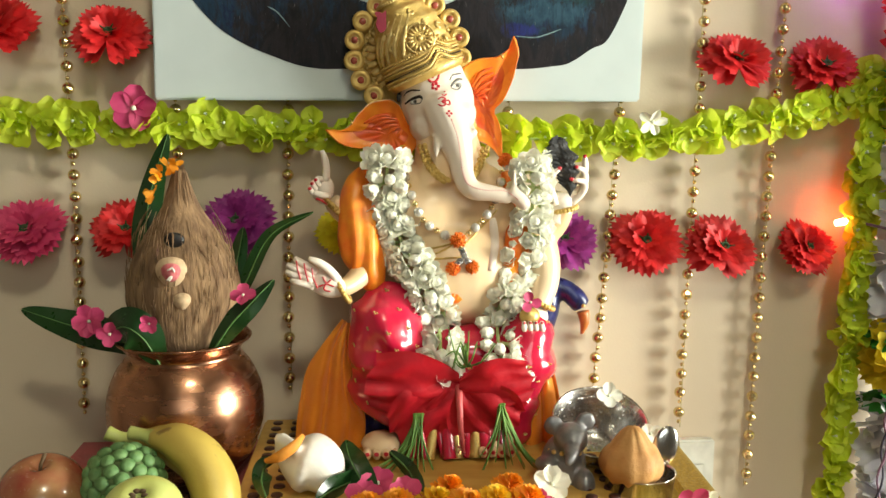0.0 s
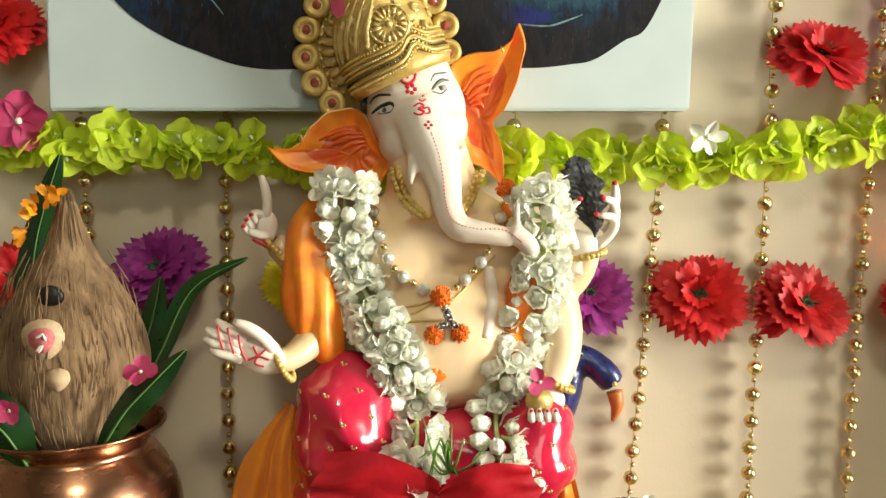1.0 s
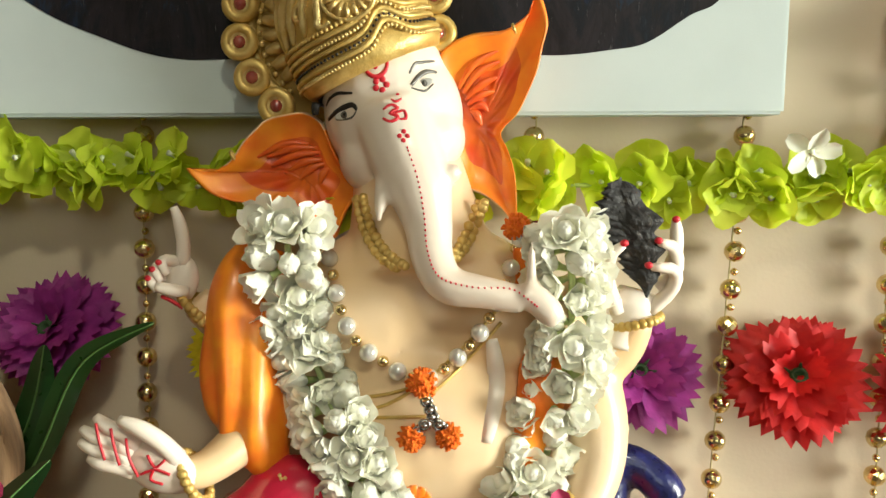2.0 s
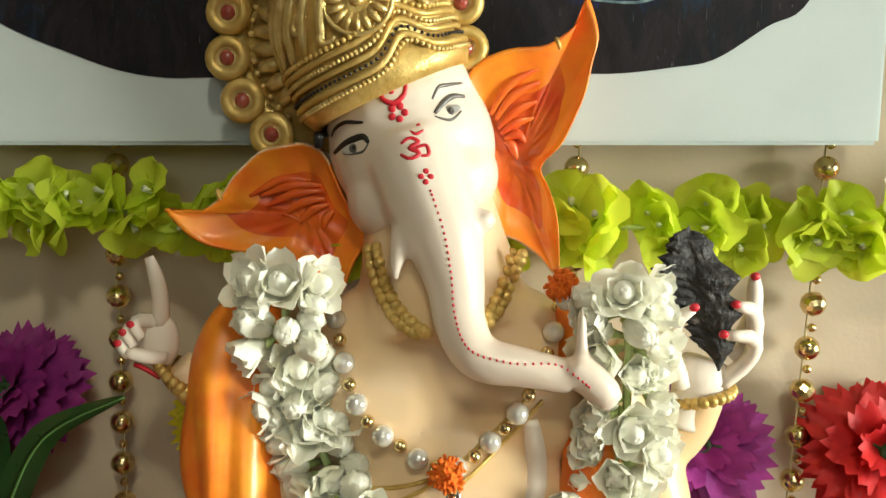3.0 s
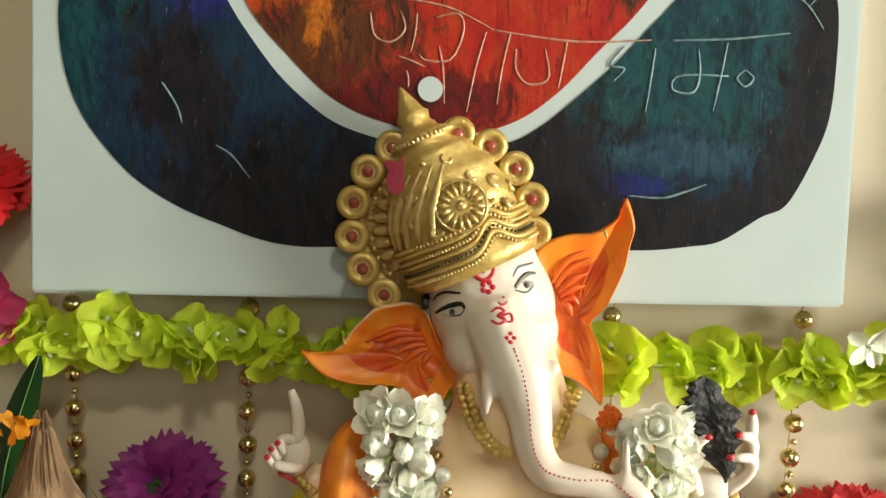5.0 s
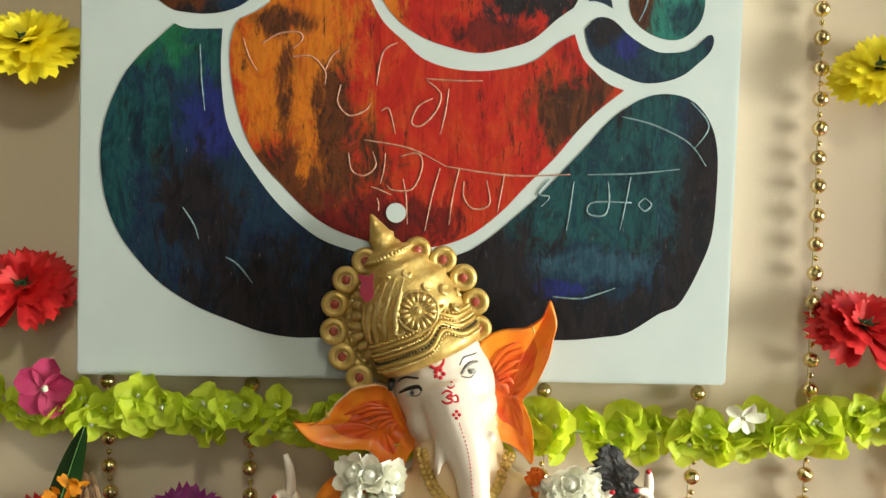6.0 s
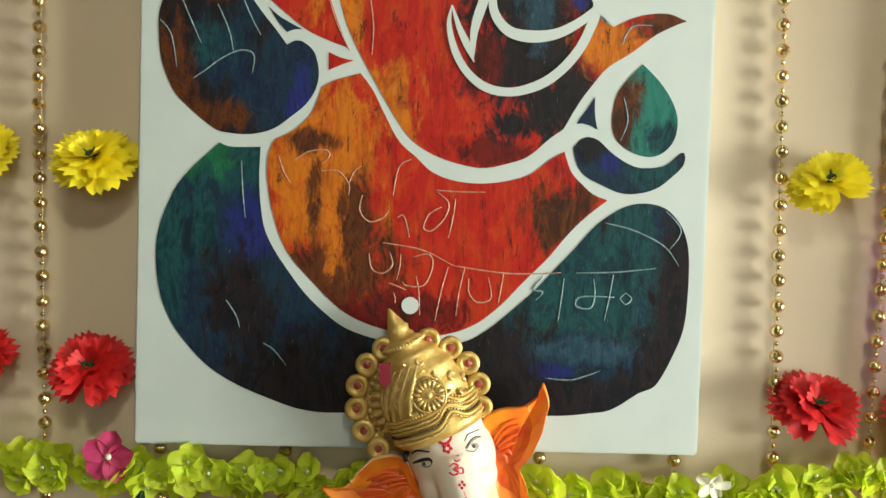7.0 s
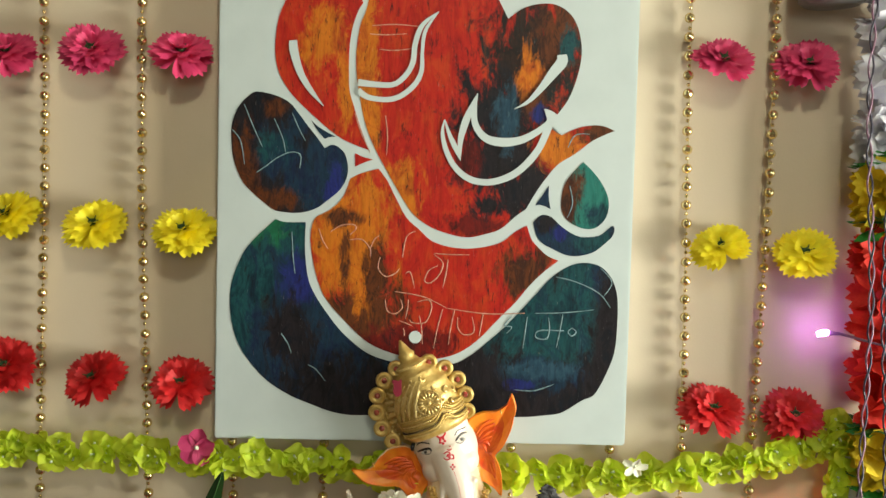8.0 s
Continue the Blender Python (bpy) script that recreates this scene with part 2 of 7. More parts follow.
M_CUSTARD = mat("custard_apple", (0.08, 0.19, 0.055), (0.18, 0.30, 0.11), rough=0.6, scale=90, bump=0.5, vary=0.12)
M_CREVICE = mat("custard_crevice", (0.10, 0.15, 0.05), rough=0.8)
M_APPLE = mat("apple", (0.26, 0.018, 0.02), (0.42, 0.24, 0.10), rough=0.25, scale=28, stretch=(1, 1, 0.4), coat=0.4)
M_GUAVA = mat("guava", (0.50, 0.55, 0.14), (0.58, 0.60, 0.22), rough=0.4, scale=40, bump=0.15)
M_STEM = mat("stem_brown", (0.12, 0.07, 0.03), rough=0.8)
M_MARI = mat("marigold_petal", (0.86, 0.36, 0.01), (0.80, 0.24, 0.005), rough=0.6, scale=90, trans=0.15, vary=0.15)
M_MARIY = mat("marigold_yellow", (0.85, 0.55, 0.02), (0.78, 0.42, 0.01), rough=0.6, scale=90, trans=0.15, vary=0.15)
M_HIB = mat("hibiscus_petal", (0.58, 0.008, 0.020), (0.44, 0.005, 0.016), rough=0.5, scale=60, trans=0.2, bump=0.5, bump_scale=120)
M_ROSE = mat("rose_petal", (0.24, 0.010, 0.030), (0.17, 0.006, 0.022), rough=0.55, scale=90, bump=0.4, bump_scale=200)
M_PISTIL = mat("hibiscus_pistil", (0.62, 0.10, 0.10), rough=0.5)
M_PINKFL = mat("small_pink_flower", (0.66, 0.08, 0.20), (0.55, 0.04, 0.15), rough=0.5, scale=80, trans=0.2)
M_GRASS = mat("grass_blade", (0.08, 0.20, 0.03), (0.15, 0.28, 0.05), rough=0.5)
M_TRAY = mat("gold_tray", (0.60, 0.42, 0.08), (0.36, 0.24, 0.03), rough=0.35, metal=0.7, scale=320, bump=1.0, bump_scale=600)
M_SWEET = mat("fried_sweet", (0.52, 0.27, 0.09), (0.40, 0.18, 0.05), rough=0.7, scale=60, bump=0.5)
M_PLASTIC = mat("white_plastic", (0.72, 0.70, 0.62), rough=0.4)
M_WIRE = mat("wire_dark", (0.03, 0.025, 0.05), rough=0.4)
M_WIREP = mat("wire_pink", (0.22, 0.11, 0.17), rough=0.4)
M_POMRED = mat("pom_red", (0.74, 0.045, 0.022), (0.64, 0.025, 0.015), rough=0.8, scale=200, trans=0.35, bump=0.6)
M_POMYEL = mat("pom_yellow", (0.85, 0.68, 0.04), (0.76, 0.56, 0.02), rough=0.8, scale=200, trans=0.35, bump=0.6)
M_POMGRN = mat("pom_green", (0.03, 0.26, 0.03), (0.02, 0.18, 0.02), rough=0.7, scale=200, trans=0.2)
M_POMWHT = mat("pom_white", (0.70, 0.70, 0.72), (0.62, 0.60, 0.68), rough=0.6, scale=120, trans=0.3, bump=0.4)
M_LEDP = glow("led_violet", (0.62, 0.22, 1.0), 65)
M_LEDR = glow("led_red", (1.0, 0.12, 0.05), 90)
M_LEDW = glow("led_white", (0.8, 0.75, 1.0), 6)

# ---- mesh helpers ----
from mathutils.geometry import tessellate_polygon



def mesh_from(bm, name, mats, smooth=True):
    me = bpy.data.meshes.new(name)
    bm.to_mesh(me)
    bm.free()
    for m in mats if isinstance(mats, (list, tuple)) else [mats]:
        me.materials.append(m)
    if smooth:
        for p in me.polygons:
            p.use_smooth = True
    return me


def part(name, bm, material, parent=None, label="", smooth=True):
    me = bm if isinstance(bm, bpy.types.Mesh) else mesh_from(bm, name, material, smooth)
    ob = new(name, me)
    if parent:
        ob.parent = parent
    if label:
        ob["label"] = label
    return ob


def thing(name, label, category, at=(0, 0, 0), group="", kind=""):
    ob = new(name)
    ob.empty_display_size = 0.02
    ob.matrix_basis = pose(*at) if not isinstance(at, Matrix) else at
    return tagged(ob, label, category, group, kind)


def box(bm, x0, x1, y0, y1, z0, z1, bevel=0.0, mi=0):
    r = bmesh.ops.create_cube(bm, size=1)
    for v in r["verts"]:
        v.co = Vector(((x0 + x1) / 2 + v.co.x * (x1 - x0), (y0 + y1) / 2 + v.co.y * (y1 - y0), (z0 + z1) / 2 + v.co.z * (z1 - z0)))
    fs = {f for v in r["verts"] for f in v.link_faces}
    for f in fs:
        f.material_index = mi
    if bevel:
        es = {e for v in r["verts"] for e in v.link_edges}
        bmesh.ops.bevel(bm, geom=list(es), offset=bevel, segments=2, affect="EDGES")
    return bm


def ball(bm, c, r, seg=16, rings=10, rot=None, mi=0):
    r = (r, r, r) if isinstance(r, (int, float)) else r
    m = Matrix.Translation(c) @ (rot or Matrix()) @ Matrix.Diagonal((*r, 1))
    top, low = bm.verts.new(m @ Vector((0, 0, 1))), bm.verts.new(m @ Vector((0, 0, -1)))
    ring = []
    for i in range(1, rings):
        h, w = math.cos(math.pi * i / rings), math.sin(math.pi * i / rings)
        ring.append([bm.verts.new(m @ Vector((w * math.cos(k * math.tau / seg), w * math.sin(k * math.tau / seg), h))) for k in range(seg)])
    for k in range(seg):
        j = (k + 1) % seg
        bm.faces.new((top, ring[0][k], ring[0][j])).material_index = mi
        bm.faces.new((low, ring[-1][j], ring[-1][k])).material_index = mi
        for ra, rb in zip(ring, ring[1:]):
            bm.faces.new((ra[k], rb[k], rb[j], ra[j])).material_index = mi
    return bm


def spline(pts, n, closed=False):
    """Points evenly along a smooth curve through the given ones (Catmull-Rom)."""
    p = [Vector(q) for q in pts]
    k = len(p)
    out = []
    spans = k if closed else k - 1
    for i in range(n if closed else n + 1):
        u = i * spans / n
        a = min(int(u), spans - 1)
        t = u - a
        g = (lambda j: p[j % k]) if closed else (lambda j: p[max(0, min(k - 1, j))])
        p0, p1, p2, p3 = g(a - 1), g(a), g(a + 1), g(a + 2)
        out.append(0.5 * ((2 * p1) + (p2 - p0) * t + (2 * p0 - 5 * p1 + 4 * p2 - p3) * t * t + (3 * p1 - p0 - 3 * p2 + p3) * t * t * t))
    return out


def tube(bm, pts, radii, seg=12, flat=1.0, n=None, mi=0, closed_ends=True):
    """A round bar along a curve; radii may taper; flat squeezes it front to back."""
    if n:
        q = [(*p, r) for p, r in zip(pts, radii if isinstance(radii, (list, tuple)) else [radii] * len(pts))]
        s = spline([Vector(v) for v in q], n)
        pts, radii = [Vector(v[:3]) for v in s], [max(1e-5, v[3]) for v in s]
    else:
        pts = [Vector(p) for p in pts]
        radii = radii if isinstance(radii, (list, tuple)) else [radii] * len(pts)
    rings = []
    for i, (p, r) in enumerate(zip(pts, radii)):
        t = (pts[min(i + 1, len(pts) - 1)] - pts[max(i - 1, 0)]).normalized()
        a = Vector((0, -1, 0)) - t * t.dot(Vector((0, -1, 0)))
        a = a.normalized() if a.length > 0.05 else t.orthogonal().normalized()
        b = t.cross(a)
        rings.append([bm.verts.new(p + (a * math.cos(k * math.tau / seg) * flat + b * math.sin(k * math.tau / seg)) * r) for k in range(seg)])
    for ra, rb in zip(rings, rings[1:]):
        for k in range(seg):
            bm.faces.new((ra[k], ra[(k + 1) % seg], rb[(k + 1) % seg], rb[k])).material_index = mi
    if closed_ends:
        bm.faces.new(list(reversed(rings[0]))).material_index = mi
        bm.faces.new(rings[-1]).material_index = mi
    return bm


def lathe(bm, profile, seg=40, m=None, mi=0, sq=1.0):
    """A turned shape: profile of (radius, height); sq squeezes it front to back."""
    m = m or Matrix()
    rings = [[bm.verts.new(m @ Vector((max(r, 1e-5) * math.cos(k * math.tau / seg), sq * max(r, 1e-5) * math.sin(k * math.tau / seg), h))) for k in range(seg)] for r, h in profile]
    for ra, rb in zip(rings, rings[1:]):
        for k in range(seg):
            bm.faces.new((ra[k], ra[(k + 1) % seg], rb[(k + 1) % seg], rb[k])).material_index = mi
    for end in (rings[0], rings[-1]):
        if (end[0].co - end[seg // 2].co).length > 1e-3:
            bm.faces.new(end).material_index = mi
    return bm


def torus(bm, m, R, r, seg=24, tseg=8, mi=0):
    vs = [[bm.verts.new(m @ Vector(((R + r * math.cos(b * math.tau / tseg)) * math.cos(a * math.tau / seg), (R + r * math.cos(b * math.tau / tseg)) * math.sin(a * math.tau / seg), r * math.sin(b * math.tau / tseg)))) for b in range(tseg)] for a in range(seg)]
    for a in range(seg):
        for b in range(tseg):
            bm.faces.new((vs[a][b], vs[(a + 1) % seg][b], vs[(a + 1) % seg][(b + 1) % tseg], vs[a][(b + 1) % tseg])).material_index = mi
    return bm


def plate(bm, outline, y, depth, n=64, mi=0):
    """A flat raised shape in the x-z plane with a smooth closed outline; its front lies at y."""
    s = spline([(a, 0, b) for a, b in outline], n, closed=True)
    front = [bm.verts.new((p.x, y, p.z)) for p in s]
    back = [bm.verts.new((p.x, y + depth, p.z)) for p in s]
    for i in range(n):
        bm.faces.new((front[i], front[(i + 1) % n], back[(i + 1) % n], back[i])).material_index = mi
    for a, b, c in tessellate_polygon([[Vector((p.x, p.z, 0)) for p in s]]):
        bm.faces.new((front[a], front[b], front[c])).material_index = mi
        bm.faces.new((back[c], back[b], back[a])).material_index = mi
    bmesh.ops.recalc_face_normals(bm, faces=bm.faces)
    return bm


def melted(bm, voxel, rounds=4):
    """Fuses overlapping shapes into one smooth skin."""
    me = bpy.data.meshes.new("melt")
    bmesh.ops.recalc_face_normals(bm, faces=bm.faces)
    bm.to_mesh(me)
    bm.free()
    ob = new("melt", me)
    a = ob.modifiers.new("r", "REMESH")
    a.mode, a.voxel_size = "VOXEL", voxel
    b = ob.modifiers.new("s", "SMOOTH")
    b.factor, b.iterations = 0.5, rounds
    dg = bpy.context.evaluated_depsgraph_get()
    out = bmesh.new()
    out.from_mesh(ob.evaluated_get(dg).to_mesh())
    bpy.data.objects.remove(ob)
    bpy.data.meshes.remove(me)
    return out


def absorb(bm, other, mi):
    """Adds all of another bmesh, in one material."""
    vs = [bm.verts.new(v.co) for v in other.verts]
    other.verts.index_update()
    for f in other.faces:
        try:
            bm.faces.new([vs[v.index] for v in f.verts]).material_index = mi if mi is not None else f.material_index
        except ValueError:
            pass
    other.free()


def mm(*pts):
    return [(a / 1000, b / 1000) for a, b in pts]

# ---- the room ----
TABLE = 0.745


def slab(name, boxes, material, label="", bevel=0.0):
    bm = bmesh.new()
    for b in boxes:
        box(bm, *b, bevel=bevel)
    return tagged(part(name, bm, material, smooth=False), label, kind="structure")


slab("wall_north", [(-1.7, 1.7, 0, 0.12, 0, 2.6)], M_WALL, "beige painted plaster wall")
slab("wall_west", [(-1.82, -1.7, -3.12, 0.12, 0, 2.6)], M_ROOMDIM, "unseen plain side wall, darkened to cut bounced light")
ey0, ey1, ez0, ez1 = WIN_E[1] - 0.4, WIN_E[1] + 0.4, WIN_E[2] - 0.52, WIN_E[2] + 0.52
slab("wall_east", [(1.7, 1.82, -3.12, ey0, 0, 2.6), (1.7, 1.82, ey1, 0.12, 0, 2.6), (1.7, 1.82, ey0, ey1, 0, ez0), (1.7, 1.82, ey0, ey1, ez1, 2.6)], M_ROOMDIM, "unseen side wall with a window opening, darkened to cut bounced light")
# opening added in the back wall for the fill light
sx0, sx1, sz0, sz1 = FILL_S[0] - 0.57, FILL_S[0] + 0.57, FILL_S[2] - 0.47, FILL_S[2] + 0.47
slab("wall_south", [(-1.7, sx0, -3.12, -3.0, 0, 2.6), (sx1, 1.7, -3.12, -3.0, 0, 2.6), (sx0, sx1, -3.12, -3.0, 0, sz0), (sx0, sx1, -3.12, -3.0, sz1, 2.6)], M_ROOMDIM, "unseen back wall, darkened, with an opening for the added fill light")
slab("floor", [(-1.82, 1.82, -3.12, 0.12, -0.1, 0)], M_FLOOR, "brown polished stone floor")
slab("ceiling", [(-1.82, 1.82, -3.12, 0.12, 2.6, 2.7)], M_ROOMDIM, "unseen plain ceiling, darkened to cut bounced light")

lamp = thing("ceiling_light", "square white ceiling light panel, lit", "lamp", at=(LAMP[0], LAMP[1], 2.6))
bm = bmesh.new()
box(bm, -0.16, 0.16, -0.16, 0.16, -0.045, -0.0005, bevel=0.004)
part("housing", bm, M_PLASTIC, lamp, smooth=False)
bm = bmesh.new()
box(bm, -0.13, 0.13, -0.13, 0.13, -0.049, -0.0455)
part("diffuser", bm, glow("lamp_diffuser", (1.0, 0.97, 0.82), 4), lamp, smooth=False)

# table with its cloth
table = thing("table", "dark wooden table under a red cloth", "table")
bm = bmesh.new()
box(bm, -0.285, 0.225, -0.33, -0.004, TABLE - 0.035, TABLE - 0.004, bevel=0.003)
part("tabletop", bm, M_WOOD, table, smooth=False)
leg = None
for x in (-0.255, 0.195):
    for y in (-0.3, -0.035):
        if leg is None:
            bm = bmesh.new()
            box(bm, -0.02, 0.02, -0.02, 0.02, 0, TABLE - 0.035, bevel=0.003)
            leg = mesh_from(bm, "leg", M_WOOD, smooth=False)
        o = part("leg", leg, None, table)
        o.location = (x, y, 0)
bm = bmesh.new()
gx, gy = 50, 30
grid = [[bm.verts.new((-0.288 + 0.516 * i / gx, -0.34 + 0.336 * j / gy, TABLE - 0.0015 + 0.0015 * noise.noise((i * 0.23, j * 0.3, 0)))) for j in range(gy + 1)] for i in range(gx + 1)]
for i in range(gx):
    for j in range(gy):
        bm.faces.new((grid[i][j], grid[i + 1][j], grid[i + 1][j + 1], grid[i][j + 1]))
hem = [bm.verts.new((v.co.x, -0.345 - 0.006 * math.sin(k * 0.5), TABLE - 0.12)) for k, v in enumerate(g[0] for g in grid)]
for i in range(gx):
    bm.faces.new((hem[i], hem[i + 1], grid[i + 1][0], grid[i][0]))
tagged(part("tablecloth", bm, M_CLOTH), "deep red cloth spread over the table", "tablecloth")

# ---- canvas painting ----
CY = -0.030
canvas = thing("canvas_painting", "unframed white canvas with colourful palette-knife shapes hung on the wall", "painting")
bm = bmesh.new()
box(bm, -0.205, 0.205, CY, CY + 0.026, 1.05, 1.558, bevel=0.0015)
for v in bm.verts:      # hung a little out of square
    v.co.x += 0.0195 * (v.co.z - 1.05)
ground_cloth = part("stretched_canvas", bm, M_CANVAS, canvas, "white stretched canvas", smooth=False)
bm = bmesh.new()
box(bm, -0.03, 0.03, CY + 0.0262, -0.0005, 1.50, 1.53)
part("hanger", bm, M_WOOD, canvas, smooth=False)
BLACK = ((0.004, 0.004, 0.005), (0.010, 0.008, 0.010), (0.018, 0.014, 0.017), (0.007, 0.008, 0.012), (0.012, 0.018, 0.028))
NAVY = ((0.005, 0.006, 0.010), (0.008, 0.018, 0.036), (0.012, 0.034, 0.062), (0.009, 0.014, 0.045), (0.020, 0.060, 0.085))
TEALD = ((0.005, 0.008, 0.014), (0.007, 0.030, 0.042), (0.013, 0.068, 0.074), (0.008, 0.030, 0.052), (0.040, 0.115, 0.125))
LEAFG = ((0.010, 0.070, 0.045), (0.014, 0.120, 0.055), (0.020, 0.160, 0.090))
INDIGO = ((0.008, 0.012, 0.050), (0.018, 0.024, 0.150), (0.012, 0.030, 0.090))
PALEB = ((0.012, 0.030, 0.050), (0.030, 0.075, 0.110), (0.016, 0.045, 0.075), (0.060, 0.120, 0.150))
EMBER = ((0.16, 0.030, 0.008), (0.42, 0.085, 0.010), (0.56, 0.165, 0.012), (0.50, 0.115, 0.010), (0.30, 0.050, 0.008))
BURNT = ((0.016, 0.010, 0.008), (0.050, 0.016, 0.008), (0.120, 0.034, 0.010), (0.030, 0.012, 0.008), (0.220, 0.060, 0.012))
RED = ((0.20, 0.010, 0.008), (0.37, 0.013, 0.009), (0.44, 0.020, 0.010), (0.47, 0.045, 0.011), (0.33, 0.012, 0.008))
DKRED = ((0.020, 0.007, 0.006), (0.080, 0.009, 0.007), (0.160, 0.011, 0.008), (0.050, 0.009, 0.007))
MIXED = ((0.008, 0.006, 0.006), (0.014, 0.011, 0.010), (0.030, 0.014, 0.010), (0.012, 0.022, 0.022), (0.160, 0.040, 0.011))
DROPG = ((0.010, 0.070, 0.070), (0.018, 0.150, 0.125), (0.026, 0.170, 0.140), (0.014, 0.100, 0.095))
P_INDIGO = paint("indigo_paint", NAVY, 10, (-55, 1079, 113, 48, BLACK), (-180, 1191, 14, 62, TEALD), (-132, 1256, 34, 18, TEALD), (-147, 1260, 20, 14, LEAFG), (-120, 1208, 19, 24, INDIGO), (-152, 1219, 8, 34, TEALD), (-129, 1160, 23, 34, BLACK))
P_TEAL = paint("teal_paint", BLACK, -28, (126, 1174, 59, 42, TEALD), (164, 1211, 25, 24, TEALD), (145, 1150, 28, 23, TEALD), (124, 1121, 39, 14, NAVY), (126, 1124, 34, 9, PALEB), (99, 1109, 12, 5, INDIGO), (180, 1211, 8, 23, NAVY), (190, 1145, 17, 68, BLACK), (35, 1103, 42, 34, BLACK))
P_BELLY = paint("belly_paint", RED, 6, (-72, 1248, 42, 65, EMBER), (-55, 1175, 42, 31, BURNT), (-74, 1273, 20, 8, BURNT), (-71, 1231, 6, 27, BURNT), (-50, 1220, 17, 34, EMBER), (-53, 1293, 17, 15, EMBER), (-10, 1147, 45, 19, DKRED), (-39, 1215, 12, 34, BURNT), (103, 1221, 25, 23, BURNT))
P_TRUNK = paint("trunk_paint", RED, 14, (-51, 1430, 11, 96, EMBER), (-44, 1364, 8, 34, EMBER), (-22, 1295, 25, 34, EMBER), (61, 1265, 34, 10, DKRED), (112, 1422, 47, 63, MIXED), (80, 1375, 42, 39, BLACK), (83, 1329, 42, 29, BLACK), (50, 1329, 11, 17, DKRED), (103, 1302, 34, 34, BLACK), (71, 1285, 17, 11, BLACK), (134, 1451, 19, 32, BURNT), (107, 1408, 10, 25, EMBER), (113, 1384, 11, 17, BURNT), (87, 1370, 11, 27, PALEB), (118, 1374, 9, 8, INDIGO), (145, 1441, 8, 15, TEALD), (140, 1340, 23, 20, EMBER), (176, 1356, 20, 11, BURNT))
P_LOBE = paint("lobe_paint", RED, 12, (-90, 1447, 19, 32, EMBER), (-71, 1403, 8, 42, EMBER))
P_OVAL = paint("oval_paint", BLACK, 12, (-92, 1315, 34, 45, NAVY), (-81, 1292, 11, 23, INDIGO), (-137, 1337, 25, 25, NAVY), (-145, 1341, 15, 15, TEALD), (-174, 1317, 14, 39, BURNT), (-151, 1288, 28, 12, BURNT), (-139, 1381, 12, 9, BURNT), (-117, 1367, 14, 17, NAVY))
P_DROP = paint("drop_paint", DROPG, 12, (147, 1296, 10, 29, BURNT), (177, 1274, 17, 11, TEALD))
P_FISH = paint("fish_paint", NAVY, 12, (174, 1249, 25, 10, TEALD), (125, 1269, 9, 9, BLACK), (139, 1258, 7, 7, INDIGO))


def painted(material, *curves):
    """One flat field of paint; its outline is a chain of smooth curves that meet in corners."""
    edge = []
    for k in curves:
        run = sum(math.dist(p, q) for p, q in zip(k, k[1:]))
        edge += spline([(x, 0, z) for x, z in k], max(3, int(run / 0.004)))[:-1]
    bm = bmesh.new()
    n = len(edge)
    front = [bm.verts.new((p.x, CY - 0.0004, p.z)) for p in edge]
    back = [bm.verts.new((p.x, CY + 0.0002, p.z)) for p in edge]
    for i in range(n):
        bm.faces.new((front[i], front[(i + 1) % n], back[(i + 1) % n], back[i]))
    for tri in tessellate_polygon([[Vector((p.x, p.z, 0)) for p in edge]]):
        bm.faces.new([front[i] for i in tri])
    bmesh.ops.recalc_face_normals(bm, faces=bm.faces)
    part("painted_shape", bm, material, ground_cloth, smooth=False)


def stroke_white(pts, widths):
    """A white brush stroke that swells and thins, left bare between the paints."""
    n = 40
    lift = 0.00006 * len(ground_cloth.children)
    s = spline([(a, w, b) for (a, b), w in zip(pts, widths)], n)
    bm = bmesh.new()
    row = []
    for i, p in enumerate(s):
        t = s[min(i + 1, n)] - s[max(i - 1, 0)]
        k = Vector((-t.z, 0, t.x)).normalized() * p.y / 2
        row.append([bm.verts.new((p.x + e * k.x, CY - 0.0008 - lift + d, p.z + e * k.z)) for e, d in ((1, 0), (-1, 0), (-1, 0.0004), (1, 0.0004))])
    for a, b in zip(row, row[1:]):
        for k in range(4):
            bm.faces.new((a[k], a[(k + 1) % 4], b[(k + 1) % 4], b[k]))
    bm.faces.new(row[0])
    bm.faces.new(row[-1][::-1])
    part("white_stroke", bm, M_CANVAS, ground_cloth, smooth=False)


def scratch(material, pts):
    bm = bmesh.new()
    k = len(pts)
    tube(bm, [(a, CY - 0.0006, b) for a, b in pts], [0.00045] + [0.00062] * (k - 2) + [0.0003], seg=5, n=18, flat=0.5)
    part("scratched_line", bm, material, ground_cloth)


M_SCRATCH = mat("paint_scratch", (0.60, 0.34, 0.24), (0.36, 0.12, 0.07), rough=0.6, scale=260)
M_SCRATCHB = mat("paint_scratch_pale", (0.24, 0.36, 0.38), (0.08, 0.14, 0.17), rough=0.6, scale=260)
painted(P_OVAL, mm((-92, 1341), (-86, 1344), (-80, 1343), (-73, 1337), (-70, 1329), (-69, 1320), (-71, 1310), (-78, 1299), (-89, 1290), (-100, 1282), (-112, 1278), (-123, 1277), (-134, 1278), (-143, 1280), (-154, 1288), (-162, 1295), (-173, 1306), (-180, 1320), (-184, 1334), (-185, 1348), (-185, 1362), (-182, 1373), (-176, 1384), (-169, 1391), (-162, 1396), (-155, 1396), (-145, 1394), (-134, 1390), (-125, 1384), (-117, 1374), (-109, 1363), (-100, 1352), (-92, 1341)))
